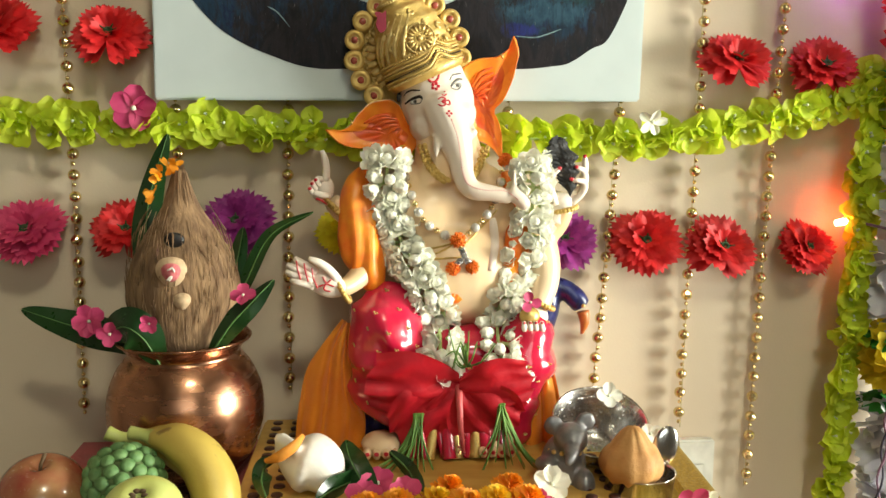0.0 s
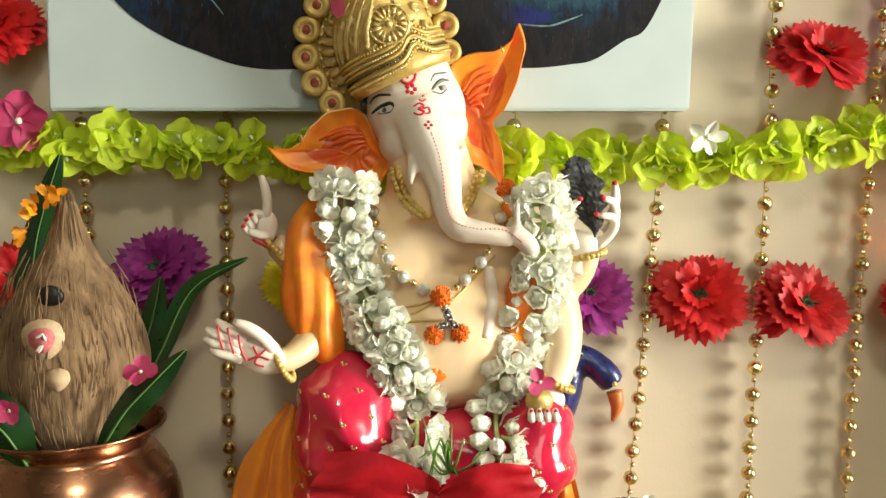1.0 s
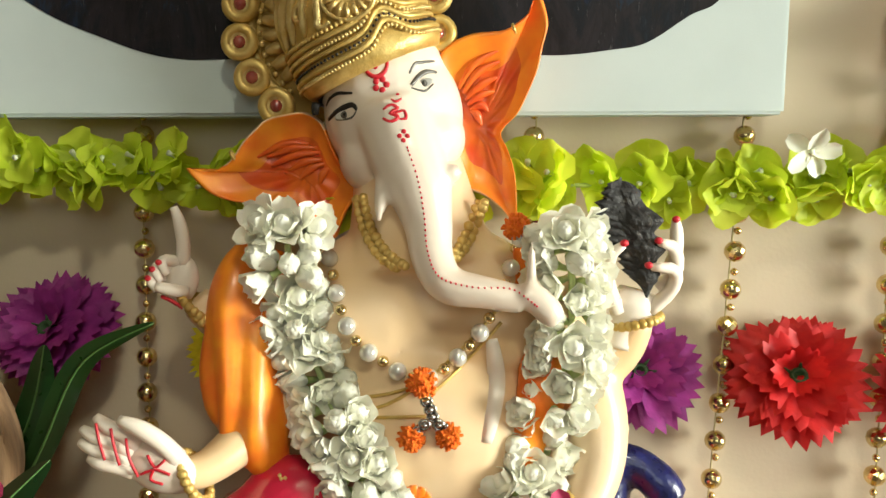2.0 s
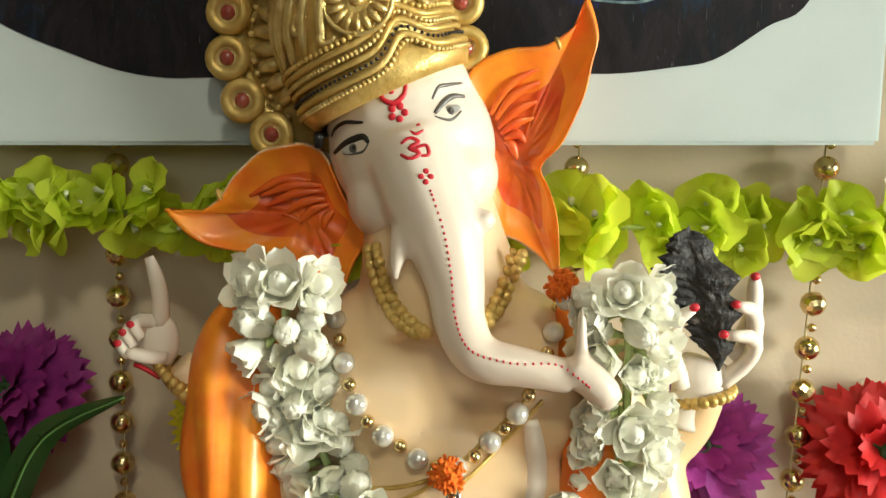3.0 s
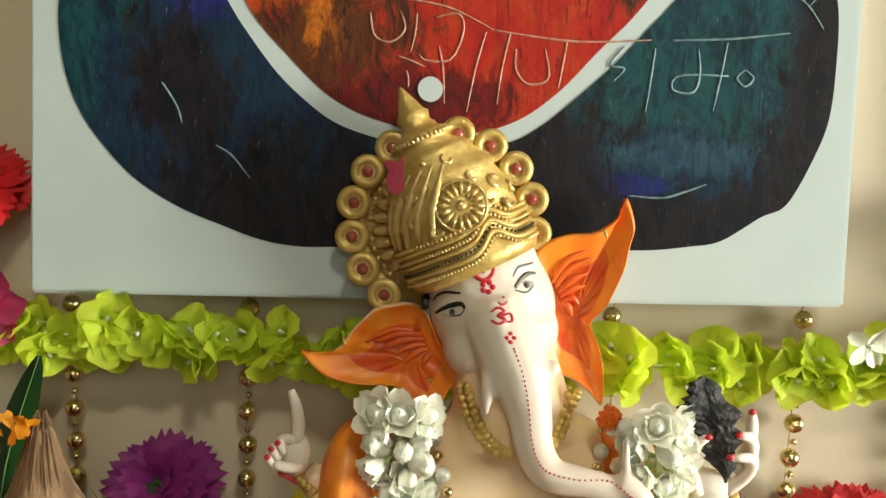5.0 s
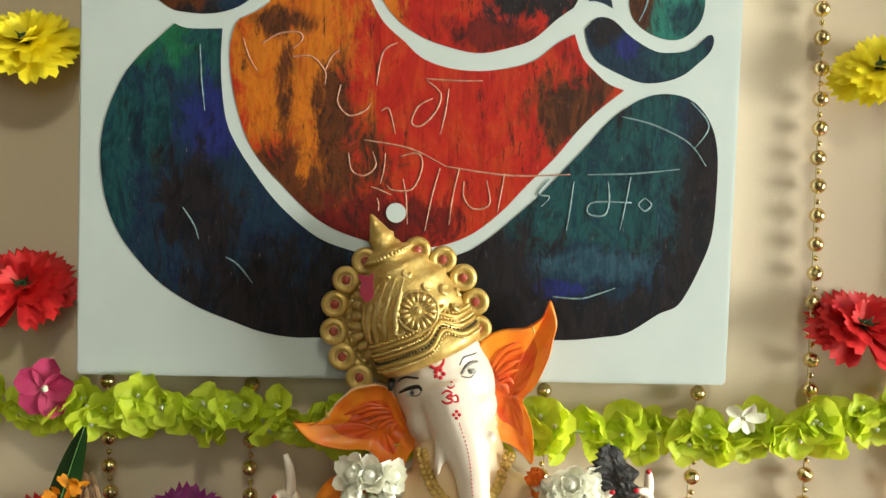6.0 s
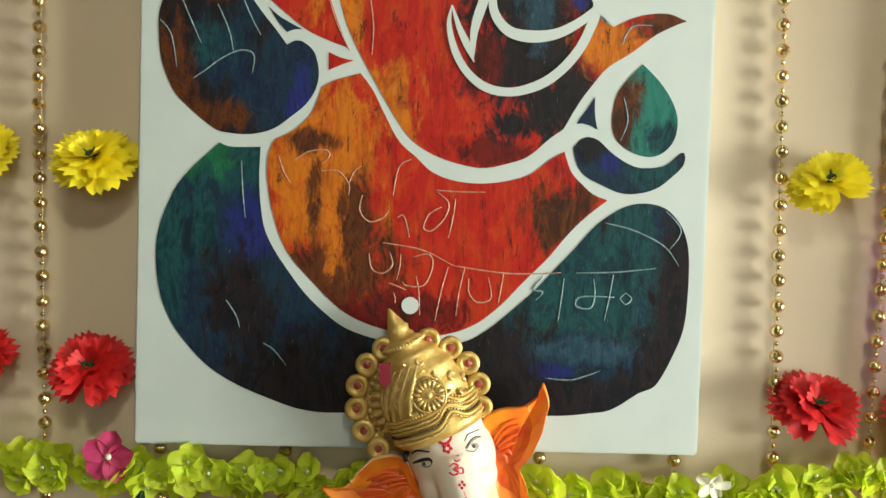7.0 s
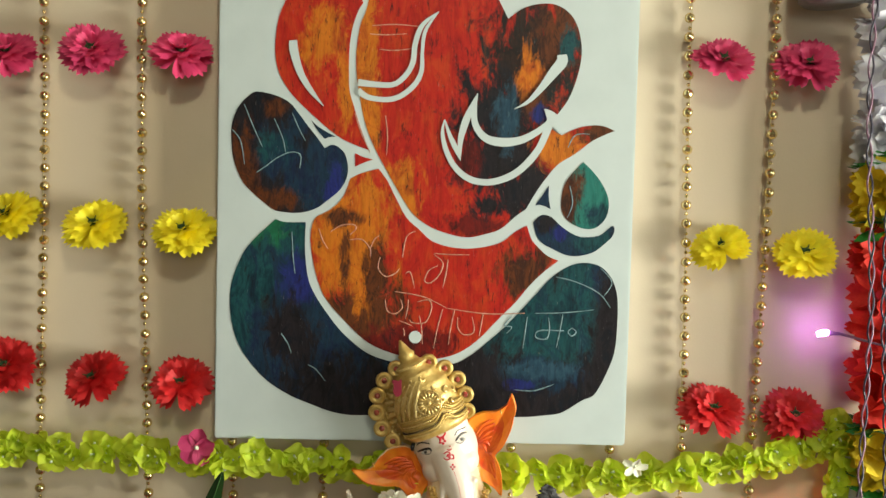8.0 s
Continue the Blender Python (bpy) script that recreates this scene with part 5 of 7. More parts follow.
# bracelets
for c, ax, R in (((-0.0565, -0.056, 0.9650), (42, "Y"), 0.0103), ((-0.0535, -0.0545, 0.9600), (42, "Y"), 0.0108), ((-0.0475, -0.094, 0.9005), (62, "Y"), 0.0108), ((0.1365, -0.056, 0.9600), (-12, "Y"), 0.0106), ((0.1155, -0.074, 0.884), (28, "Y"), 0.0115)):
    for k in range(22):
        a = math.tau * k / 22
        ball(idol, Matrix.Translation(c) @ rot(*ax) @ Vector((R * math.cos(a), R * 0.9 * math.sin(a), 0)), 0.0023, 7, 5, mi=2)

# pink folded lower garment
pk = bmesh.new()
ball(pk, (-0.013, -0.074, 0.858), (0.034, 0.036, 0.044), 20, 14)
ball(pk, (-0.004, -0.072, 0.820), (0.042, 0.036, 0.040), 20, 14)
ball(pk, (0.045, -0.066, 0.832), (0.070, 0.034, 0.032), 20, 14)
ball(pk, (0.104, -0.070, 0.840), (0.025, 0.034, 0.040), 20, 14)
ball(pk, (0.094, -0.072, 0.795), (0.020, 0.024, 0.038), 20, 14)
ball(pk, (0.045, -0.060, 0.795), (0.055, 0.026, 0.036), 20, 14)
pink = melted(pk, 0.0022, 4)
pink.normal_update()
for v in pink.verts:
    p = v.co
    k = math.sin((p.z * 1.0 + 0.55 * p.x + 0.022 * noise.noise(p * 26)) * 170)
    v.co = p + v.normal * (0.0034 * k * (0.35 + 0.65 * max(0, noise.noise(p * 34 + Vector((3, 1, 2))) + 0.3)))
pink.normal_update()
pink_tree = BVHTree.FromBMesh(pink)
absorb(idol, pink, 13)
rn = random.Random(12)
for i in range(9):
    for j in range(11):
        x, z = -0.046 + j * 0.0165 + (i % 2) * 0.008 + rn.uniform(-0.002, 0.002), 0.775 + i * 0.0155 + rn.uniform(-0.002, 0.002)
        h = pink_tree.ray_cast(Vector((x, -0.4, z)), Vector((0, 1, 0)))
        if h[0] and h[1].y < -0.15:
            for d in ((0, 0), (0.0016, 0.0004), (-0.0007, 0.0015)):
                ball(idol, h[0] + Vector((d[0], 0, d[1])), 0.0009, 6, 5, mi=3)
# front pleats in pink and gold
rn = random.Random(44)
for k in range(11):
    x = 0.010 + 0.0068 * k + rn.uniform(-0.0015, 0.0015)
    w = rn.uniform(0.0028, 0.0052)
    tube(idol, [(x + 0.002, -0.096, 0.800), (x + rn.uniform(-0.002, 0.002), -0.103 - rn.uniform(0, 0.005), 0.785), (x + rn.uniform(-0.003, 0.003), -0.108 - rn.uniform(0, 0.006), 0.7645)], [w * 0.9, w, w * 1.15], 9, mi=(13, 13, 2, 13, 13, 3, 13, 2, 13, 13, 13)[k], n=10)
# feet
for c in ((-0.018, -0.098, 0.7735), (0.075, -0.095, 0.772)):
    ball(idol, c, (0.0165, 0.020, 0.0085), 14, 10, mi=0)
    for k in range(4):
        ball(idol, (c[0] - 0.011 + 0.0075 * k, c[1] - 0.019, c[2] - 0.002), (0.0038, 0.006, 0.0045), 8, 6, mi=0)
        ball(idol, (c[0] - 0.011 + 0.0075 * k, c[1] - 0.0245, c[2] - 0.0005), (0.0020, 0.0014, 0.0018), 8, 6, mi=7)
# orange robe: sleeves and drapes
orr = bmesh.new()
tube(orr, [(-0.0250, -0.0500, 0.9920), (-0.0350, -0.0560, 0.9740), (-0.0360, -0.0620, 0.9520), (-0.0330, -0.0680, 0.9300), (-0.0270, -0.0720, 0.9100), (-0.0230, -0.0700, 0.8960)], [0.009, 0.0155, 0.0175, 0.0175, 0.0150, 0.008], 14, n=24, flat=0.95)
tube(orr, [(0.088, -0.052, 0.993), (0.094, -0.062, 0.960), (0.094, -0.068, 0.930), (0.088, -0.070, 0.900)], [0.007, 0.010, 0.011, 0.008], 12, n=16, flat=0.7)
robe = melted(orr, 0.0022, 4)
robe.normal_update()
for v in robe.verts:
    p = v.co
    v.co = p + v.normal * 0.0013 * math.sin((p.x * 1.9 - 0.35 * p.z + 0.05 * noise.noise(p * 18)) * 150)
absorb(idol, robe, 4)
# thread across the belly and a painted flower at the navel
for pts in ([(0, 926), (14, 929), (30, 932), (46, 937)], [(0, 923), (18, 924), (36, 931), (58, 947), (76, 967)], [(2, 918), (22, 922), (48, 924)], [(48, 932), (62, 944), (78, 962)]):
    s = spline([(a, 0, b) for a, b in pts], 14)
    tube(idol, [on(body_tree, p.x / 1000, p.z / 1000, 0.0005) for p in s], 0.0008, 6, mi=2)
for a in (125, 95, 60, 30):
    x, z = 42 + 7 * math.cos(radians(a)), 886 + 8 * math.sin(radians(a))
    stroke(body_tree, [(42, 886), ((42 + x) / 2, (886 + z) / 2), (x, z)], 0.0026, 4, n=8)
stroke(body_tree, [(74, 955), (76, 935), (72, 912)], 0.0045, 12, n=12)
bmesh.ops.recalc_face_normals(idol, faces=idol.faces)
tagged(part("idol", idol, [M_SKIN, M_FACE, M_GOLD, M_GOLDLT, M_ORANGE, M_EARRIM, M_EARLINE, M_RED, M_BLACK, M_EYE, M_IRIS, M_GEM, M_PALM, M_PINK]),
       "painted plaster idol with golden crown, orange ears and pink garment", "statue")

# ---- things about the idol ----


def drape(left, right, deep, folds, seed):
    """A hanging fall of satin between two edges, pleated in depth, with its back a cloth's thickness behind."""
    n, c = 30, 34
    a, b = spline(left, n), spline(right, n)
    bm = bmesh.new()
    sheets = []
    for back in (0.0, 0.0012):
        rows = []
        for i in range(n + 1):
            u = i / n
            row = []
            for k in range(c + 1):
                v = k / c
                p = a[i].lerp(b[i], v)
                sway = v * folds + 0.35 * noise.noise((v * 2.0, u * 1.7, seed)) + 0.10 * math.sin(u * 5 + seed)
                fold = abs(math.sin(math.pi * sway)) ** 0.8
                p.y += deep * (0.35 + 0.65 * u) * (0.5 - fold) + 0.0025 * noise.noise((v * 5, u * 6, seed + 4)) + back
                row.append(bm.verts.new(p))
            rows.append(row)
        for ra, rb in zip(rows, rows[1:]):
            for k in range(c):
                q = (ra[k], rb[k], rb[k + 1], ra[k + 1])
                bm.faces.new(q if back == 0 else q[::-1])
        sheets.append(rows)
    f, k2 = sheets
    for i in range(n):
        bm.faces.new((f[i][0], k2[i][0], k2[i + 1][0], f[i + 1][0]))
        bm.faces.new((f[i][c], f[i + 1][c], k2[i + 1][c], k2[i][c]))
    return bm


shawl = thing("shawl", "shiny orange satin shawl falling in folds beside the idol", "shawl")
part("shawl_fall", drape([(-0.0500, -0.0720, 0.8710), (-0.0680, -0.0760, 0.8480), (-0.0800, -0.0780, 0.8280), (-0.0870, -0.0800, 0.7940), (-0.0910, -0.0820, 0.7550)], [(-0.0420, -0.0700, 0.8660), (-0.0430, -0.0720, 0.8350), (-0.0390, -0.0740, 0.8060), (-0.0310, -0.0760, 0.7870), (-0.0350, -0.0780, 0.7430)], 0.012, 2.6, 1.0), M_SATIN, shawl)
part("shawl_fall", drape([(0.1060, -0.0700, 0.8540), (0.1060, -0.0740, 0.8280), (0.1040, -0.0780, 0.7950), (0.1030, -0.0800, 0.7410)], [(0.1190, -0.0680, 0.8560), (0.1260, -0.0700, 0.8320), (0.1330, -0.0720, 0.8030), (0.1410, -0.0740, 0.7530)], 0.011, 2.2, 3.0), M_SATIN, shawl)

board = thing("seat_board", "low yellow wooden board with dark dots under the idol", "board")
bm = bmesh.new()
box(bm, -0.124, 0.166, -0.215, -0.006, TABLE, 0.763, bevel=0.002)
part("plank", bm, M_YELWOOD, board, smooth=False)
bm = bmesh.new()
lathe(bm, [(0.0, 0.0012), (0.0042, 0.0012), (0.0046, 0.0)], 14)
DOT = mesh_from(bm, "painted_dot", M_DOT)
for x in (-0.111, -0.094, 0.136, 0.153):
    for k in range(13):
        o = part("painted_dot", DOT, None, board)
        o.location = (x, -0.018 - 0.0155 * k, 0.763)

# blue bird figure behind the seat
bm = bmesh.new()
ball(bm, (0.045, -0.030, 0.802), (0.080, 0.020, 0.040), 20, 12)
ball(bm, (-0.0200, -0.045, 0.7720), (0.024, 0.018, 0.026), 18, 12)
tube(bm, [(0.110, -0.028, 0.840), (0.124, -0.030, 0.868), (0.131, -0.032, 0.887), (0.142, -0.034, 0.888), (0.152, -0.036, 0.880), (0.158, -0.037, 0.872)], [0.020, 0.0155, 0.0105, 0.0085, 0.0095, 0.0085], 14, n=24)
bird = melted(bm, 0.002, 4)
bm = bmesh.new()
absorb(bm, bird, 0)
tube(bm, [(0.159, -0.038, 0.868), (0.1605, -0.039, 0.858), (0.158, -0.039, 0.848)], [0.0055, 0.0042, 0.0012], 10, n=8, mi=1)
for s in (-0.0455,):
    ball(bm, (0.1575, s, 0.8745), 0.0018, 8, 6, mi=2)
tube(bm, [(0.12, -0.03, 0.905), (0.128, -0.03, 0.895), (0.134, -0.032, 0.886)], [0.001, 0.006, 0.004], 8, n=8)
ball(bm, (0.045, -0.030, 0.772), (0.05, 0.018, 0.010), 14, 8)
tagged(part("bird_figurine", bm, [M_BLUE, M_BEAK, M_GOLDLT]), "dark blue painted bird figure behind the idol", "figurine")

# black frilled seashell held in the raised palm
axis = spline([(0.1280, -0.0680, 1.0210), (0.1300, -0.0680, 1.0140), (0.1330, -0.0680, 1.0060), (0.1350, -0.0680, 0.9990), (0.1370, -0.0680, 0.9920), (0.1380, -0.0680, 0.9840), (0.1390, -0.0680, 0.9770), (0.1390, -0.0680, 0.9720)], 44)
sh = bmesh.new()
rings = []
for i, p in enumerate(axis):
    u = i / 44
    r = 0.0004 + 0.0090 * math.sin(math.pi * min(1, u * 1.02) ** 0.72) ** 1.35 * (1 - 0.35 * u) + 0.0014 * (1 - u) * u * 4
    whorl = 1 + 0.24 * math.sin(u * 26)
    ring = []
    for k in range(48):
        a = math.tau * k / 48
        fin = max(0, math.cos(1.5 * a + 0.5 + 1.2 * u)) ** 10 + max(0, math.cos(1.5 * a + 2.1 + 1.2 * u)) ** 14 * 0.6
        jag = 0.55 + 0.9 * abs(math.sin(u * 44 + 2.0 * math.sin(a)))
        k2 = r * (whorl + 0.95 * fin * jag + 0.14 * noise.noise((4 * math.cos(a), 4 * math.sin(a), u * 18)))
        ring.append(sh.verts.new(p + Vector((k2 * math.cos(a), 0.62 * k2 * math.sin(a), 0.0014 * fin * jag))))
    rings.append(ring)
for ra, rb in zip(rings, rings[1:]):
    for k in range(48):
        sh.faces.new((ra[k], rb[k], rb[(k + 1) % 48], ra[(k + 1) % 48]))
sh.faces.new(rings[0])
sh.faces.new(rings[-1][::-1])
bmesh.ops.recalc_face_normals(sh, faces=sh.faces)
tagged(part("seashell", sh, M_SHELLB, smooth=False), "black frilled seashell held in a raised palm", "seashell")

# pearl necklace with pompom pendant
neck = thing("pearl_necklace", "pearl and gold bead necklace with orange pompom pendant", "necklace")
path = spline([(a / 1000, 0, b / 1000) for a, b in ((-3, 1000), (4, 985), (10, 968), (18, 953), (32, 943), (45, 939), (56, 944), (66, 954), (74, 966), (81, 980), (86, 998))], 300)
bm = bmesh.new()
ball(bm, (0, 0, 0), 0.0040, 16, 10)
PEARL = mesh_from(bm, "pearl", M_PEARL)
bm = bmesh.new()
ball(bm, (0, 0, 0), 0.0025, 12, 8)
GB = mesh_from(bm, "gold_bead", M_GOLDBEAD)


def hull(x, z, lift):
    ys = [h[0].y for h in (t.ray_cast(Vector((x, -0.4, z)), Vector((0, 1, 0))) for t in (body_tree, pink_tree)) if h[0]]
    return Vector((x, (min(ys) if ys else -0.068) - lift, z))


acc, last, big = 1, path[0], True
for p in path:
    acc += (p - last).length
    last = p
    if acc > 0.0069:
        acc = 0
        o = part("pearl" if big else "gold_bead", PEARL if big else GB, None, neck)
        o.location = hull(p.x, p.z, 0.0035 if big else 0.003)
        big = not big


pend = part("pendant", GB, None, neck)


def pompom(x, y, z, r, parent, seed):
    rn = random.Random(seed)
    bm = bmesh.new()
    ball(bm, (0, 0, 0), r * 0.8, 14, 10)
    for i in range(90):
        d = Vector((rn.gauss(0, 1), rn.gauss(0, 1), rn.gauss(0, 1))).normalized()
        tube(bm, [d * r * 0.6, d * r * rn.uniform(0.98, 1.12)], [0.0009, 0.0006], 4)
    o = part("pompom", bm, M_POM, parent, "fuzzy orange pompom")
    o.location = Vector((x, y, z)) - (parent.location if parent != neck else Vector())


c = hull(0.045, 0.937, 0.006)
pend.location = (0.047, c.y - 0.002, 0.933)
pompom(0.045, c.y, 0.938, 0.0066, pend, 1)
pompom(0.041, c.y - 0.002, 0.9155, 0.0058, pend, 2)
pompom(0.0565, c.y - 0.002, 0.9165, 0.0056, pend, 3)
for x, z in ((-0.004, 1.004), (0.084, 1.002)):
    pompom(x, -0.072, z, 0.0058, neck, int(x * 1000) + 50)
for k, (x, z) in enumerate(((0.0475, 0.9315), (0.049, 0.928), (0.050, 0.925), (0.0465, 0.9215), (0.0525, 0.9215), (0.044, 0.9185), (0.0555, 0.9195))):
    bm = bmesh.new()
    torus(bm, rot(90, "X"), 0.0020, 0.0009, 12, 6)
    ball(bm, (0, 0, 0), 0.0014, 8, 6)
    o = part("silver_link", bm, M_SILVER, pend)
    o.location = Vector((x, c.y - 0.003, z)) - pend.location

# jasmine garland


def jasmine(seed, form):
    """A double jasmine: two whorls of pointed cupped petals, wide open, half open, or a plump rolled bud."""
    rn = random.Random(seed)
    bm = bmesh.new()
    whorls = {"open": ((5, 0.0130, 58, 46), (4, 0.0116, 78, 24)), "half": ((5, 0.0130, 76, 26), (4, 0.0114, 88, 4)), "bud": ((5, 0.0128, 86, -6),)}[form]
    for ring, (cnt, ln, lift, bend) in enumerate(whorls):
        for k in range(cnt):
            m = Matrix.Rotation(math.tau * (k + 0.5 * ring + rn.uniform(-0.16, 0.16)) / cnt, 4, "Z")
            L, W = ln * rn.uniform(0.9, 1.1), 0.0108 * rn.uniform(0.88, 1.12)
            ang, x, z = radians(lift - 34 + rn.uniform(-7, 7)), 0.0012, 0.0
            off = radians(bend + rn.uniform(-10, 10))
            g = []
            for i in range(7):
                u = i / 6
                w = W * (0.26 + 0.74 * math.sin(math.pi * min(1, 0.06 + 0.80 * u) ** 1.1)) * (1 - 0.50 * (max(0, u - 0.78) / 0.22) ** 2)
                row = []
                for v in (-1, -0.55, 0, 0.55, 1):
                    up = 0.34 * W * v * v * (1 - 0.35 * u) + 0.03 * W * math.sin(5 * u + k)
                    row.append(bm.verts.new(m @ Vector((x - up * math.sin(ang), v * w / 2, z + up * math.cos(ang)))))
                g.append(row)
                x, z = x + L / 6 * math.cos(ang), z + L / 6 * math.sin(ang)
                ang += radians(46) / 3 if i < 2 else -off / 4
            for i in range(6):
                for q in range(4):
                    bm.faces.new((g[i][q], g[i + 1][q], g[i + 1][q + 1], g[i][q + 1]))
    for k in range(4):       # the rolled heart
        a = math.tau * k / 4 + rn.uniform(-0.2, 0.2)
        fat = 0.86 if form == "bud" else 0.66
        ball(bm, (0.0024 * fat * math.cos(a), 0.0024 * fat * math.sin(a), 0.0066), (0.0036 * fat, 0.0046 * fat, 0.0078 * fat), 10, 8, rot=Matrix.Rotation(a, 4, "Z") @ Matrix.Rotation(-0.20, 4, "Y"))
    tube(bm, [(0, 0, -0.008), (0, 0, -0.003), (0, 0, 0.0012)], [0.0012, 0.0017, 0.0030], 7, mi=1)
    return mesh_from(bm, "jasmine_flower", [M_JAS, M_JASGREEN])


JASF = [jasmine(s, f) for s, f in enumerate(("half", "open", "half", "open", "bud", "half", "bud"))]
jas = thing("jasmine_garland", "fresh white jasmine flower garland hung round the idol's neck", "garland")
rn = random.Random(21)
for pts in ([(-12, 1001), (-12, 985), (-10, 966), (-6, 948), (1, 932), (10, 916), (18, 901), (24, 885), (30, 866), (30, 846), (27, 830)], [(104, 1000), (107, 985), (108, 966), (106, 948), (101, 931), (98, 914), (93, 899), (84, 884), (79, 866), (79, 848), (84, 832), (93, 818)]):
    nj = 25
    s = spline([(a / 1000, 0, b / 1000) for a, b in pts], nj)
    cord = []
    for i, p in enumerate(s):
        base = hull(p.x, p.z, 0.004)
        base.y = min(base.y, -0.062)
        cord.append(base)
        t = (s[min(i + 1, nj)] - s[max(i - 1, 0)]).normalized()
        side = Vector((-t.z, 0, t.x))
        for d in ((-0.0060, 0.0064) if i % 2 else (-0.0068, 0.0004, 0.0070)):
            o = part("jasmine_flower", JASF[rn.randrange(7)], None, jas)
            q = base + side * (d + rn.uniform(-0.0015, 0.0015)) + Vector((0, -0.004 + abs(d) * 0.35, rn.uniform(-0.002, 0.002)))
            way = (side * d * 120 + t * rn.uniform(-0.5, 0.35) + Vector((rn.uniform(-0.3, 0.3), -0.85, rn.uniform(-0.2, 0.3)))).normalized()
            o.matrix_basis = Matrix.Translation(q) @ way.to_track_quat("Z", "Y").to_matrix().to_4x4() @ Matrix.Rotation(rn.uniform(0, 6), 4, "Z")
            k2 = rn.uniform(0.86, 1.08)
            o.scale = (k2, k2, k2)
    bm = bmesh.new()
    tube(bm, cord, 0.0015, seg=8)
    part("garland_cord", bm, M_JASGREEN, jas)

# red hibiscus in the lap
hib = thing("hibiscus", "large red hibiscus flower laid in the idol's lap", "flower", at=pose(0.0440, -0.112, 0.8250, 108, 0, 0))
rn = random.Random(5)
for k, (deg, ln, wd) in enumerate(((178, 0.074, 0.066), (226, 0.066, 0.066), (272, 0.056, 0.064), (314, 0.058, 0.064), (2, 0.058, 0.060))):
    bm = bmesh.new()
    m = Matrix.Rotation(radians(deg), 4, "Z") @ Matrix.Translation((0, 0, 0.0012 * k)) @ Matrix.Rotation(-radians(10 + 5 * (k % 2)), 4, "Y")
    g = []
    for i in range(13):
        u = i / 12
        w = wd * math.sin(min(1.0, 0.10 + u * 0.95) * 2.25) ** 0.75
        row = []
        for v in [x / 9 - 1 for x in range(19)]:
            pleat = 0.0030 * math.sin(v * 8.5 + k * 1.7) * u * (1 - 0.3 * u) + 0.0012 * math.sin(v * 21 + k) * u * u
            frill = 0.0030 * math.sin(v * 13 + k * 2) * max(0, u - 0.6) / 0.4
            row.append(bm.verts.new(m @ Vector((ln * u * (1 - 0.16 * v * v) + 0.0020 * math.sin(v * 11 + k) * u, v * w / 2, pleat + frill - 0.016 * u * u + 0.006 * u + 0.004 * noise.noise((v * 2.5, u * 3, k * 3.3))))))
        g.append(row)
    for i in range(12):
        for j in range(18):
            bm.faces.new((g[i][j], g[i + 1][j], g[i + 1][j + 1], g[i][j + 1]))
    part("petal", bm, M_HIB, hib)
bm = bmesh.new()
tube(bm, [(0, 0, 0), (0, -0.010, 0.016), (0.001, -0.028, 0.024), (0.004, -0.050, 0.022)], [0.0030, 0.0026, 0.0022, 0.0014], 8, n=16)
for i in range(24):
    p = Vector((0.002, -0.028 - 0.0009 * i, 0.0240))
    d = Vector((rn.uniform(-1, 1), rn.uniform(-0.3, 0.5), rn.uniform(-1, 1))).normalized()
    tube(bm, [p, p + d * 0.003], 0.0003, 4)
    ball(bm, p + d * 0.0032, 0.0006, 6, 4)
part("pistil", bm, M_PISTIL, hib)

# dark red petal stuck to the crown
rp = bmesh.new()
plate(rp, mm((-21.0, 1118.0), (-18.0, 1119.0), (-15.0, 1118.0), (-12.0, 1120.0), (-12.0, 1113.0), (-12.0, 1106.0), (-16.0, 1103.0), (-19.0, 1106.0), (-20.0, 1110.0), (-19.0, 1114.0)), -0.068, 0.0010, 36)
o = tagged(part("rose_petal", rp, M_ROSE, smooth=False), "dark red rose petal stuck to the gold crown", "petal")

# ---- copper pot with coconut and leaves ----
PX, PY = -0.177, -0.082
pot = thing("copper_pot", "polished copper water pot with dents and streaks", "pot", at=(PX, PY, TABLE))
bm = bmesh.new()
prof = [(0.001, 0.0), (0.030, 0.0), (0.042, 0.006), (0.053, 0.020), (0.0605, 0.040), (0.0625, 0.058), (0.0605, 0.074), (0.054, 0.090), (0.0475, 0.099), (0.0445, 0.103), (0.0455, 0.107), (0.0505, 0.1125), (0.0535, 0.1145), (0.0535, 0.1160), (0.0505, 0.1150), (0.0435, 0.107), (0.0425, 0.103), (0.052, 0.088), (0.058, 0.070), (0.058, 0.05), (0.045, 0.012), (0.001, 0.004)]
sp = spline([(r, 0, h) for r, h in prof], 70)
lathe(bm, [(p.x, p.z) for p in sp], 56)
vessel = part("vessel", bm, M_COPPER, pot, "polished copper body")
bm = bmesh.new()
torus(bm, Matrix.Translation((0, 0, 0.1158)), 0.0530, 0.0012, 48, 8)
part("rim", bm, M_COPPER, vessel, "rolled copper rim")
bm = bmesh.new()
torus(bm, Matrix.Translation((0, 0, 0.0022)), 0.0335, 0.0022, 40, 8)
part("foot_ring", bm, M_COPPER, vessel)

coco = thing("coconut", "brown husked coconut with sandal paste mark set in the pot", "coconut", at=(-0.175, PY, 0))
bm = bmesh.new()
sp = spline([(r, 0, h) for r, h in ((0.002, 0.832), (0.020, 0.838), (0.034, 0.860), (0.0425, 0.885), (0.0440, 0.905), (0.0375, 0.928), (0.0265, 0.948), (0.0150, 0.966), (0.0085, 0.982), (0.005, 0.994), (0.001, 0.996))], 44)
lathe(bm, [(p.x, p.z) for p in sp], 44)
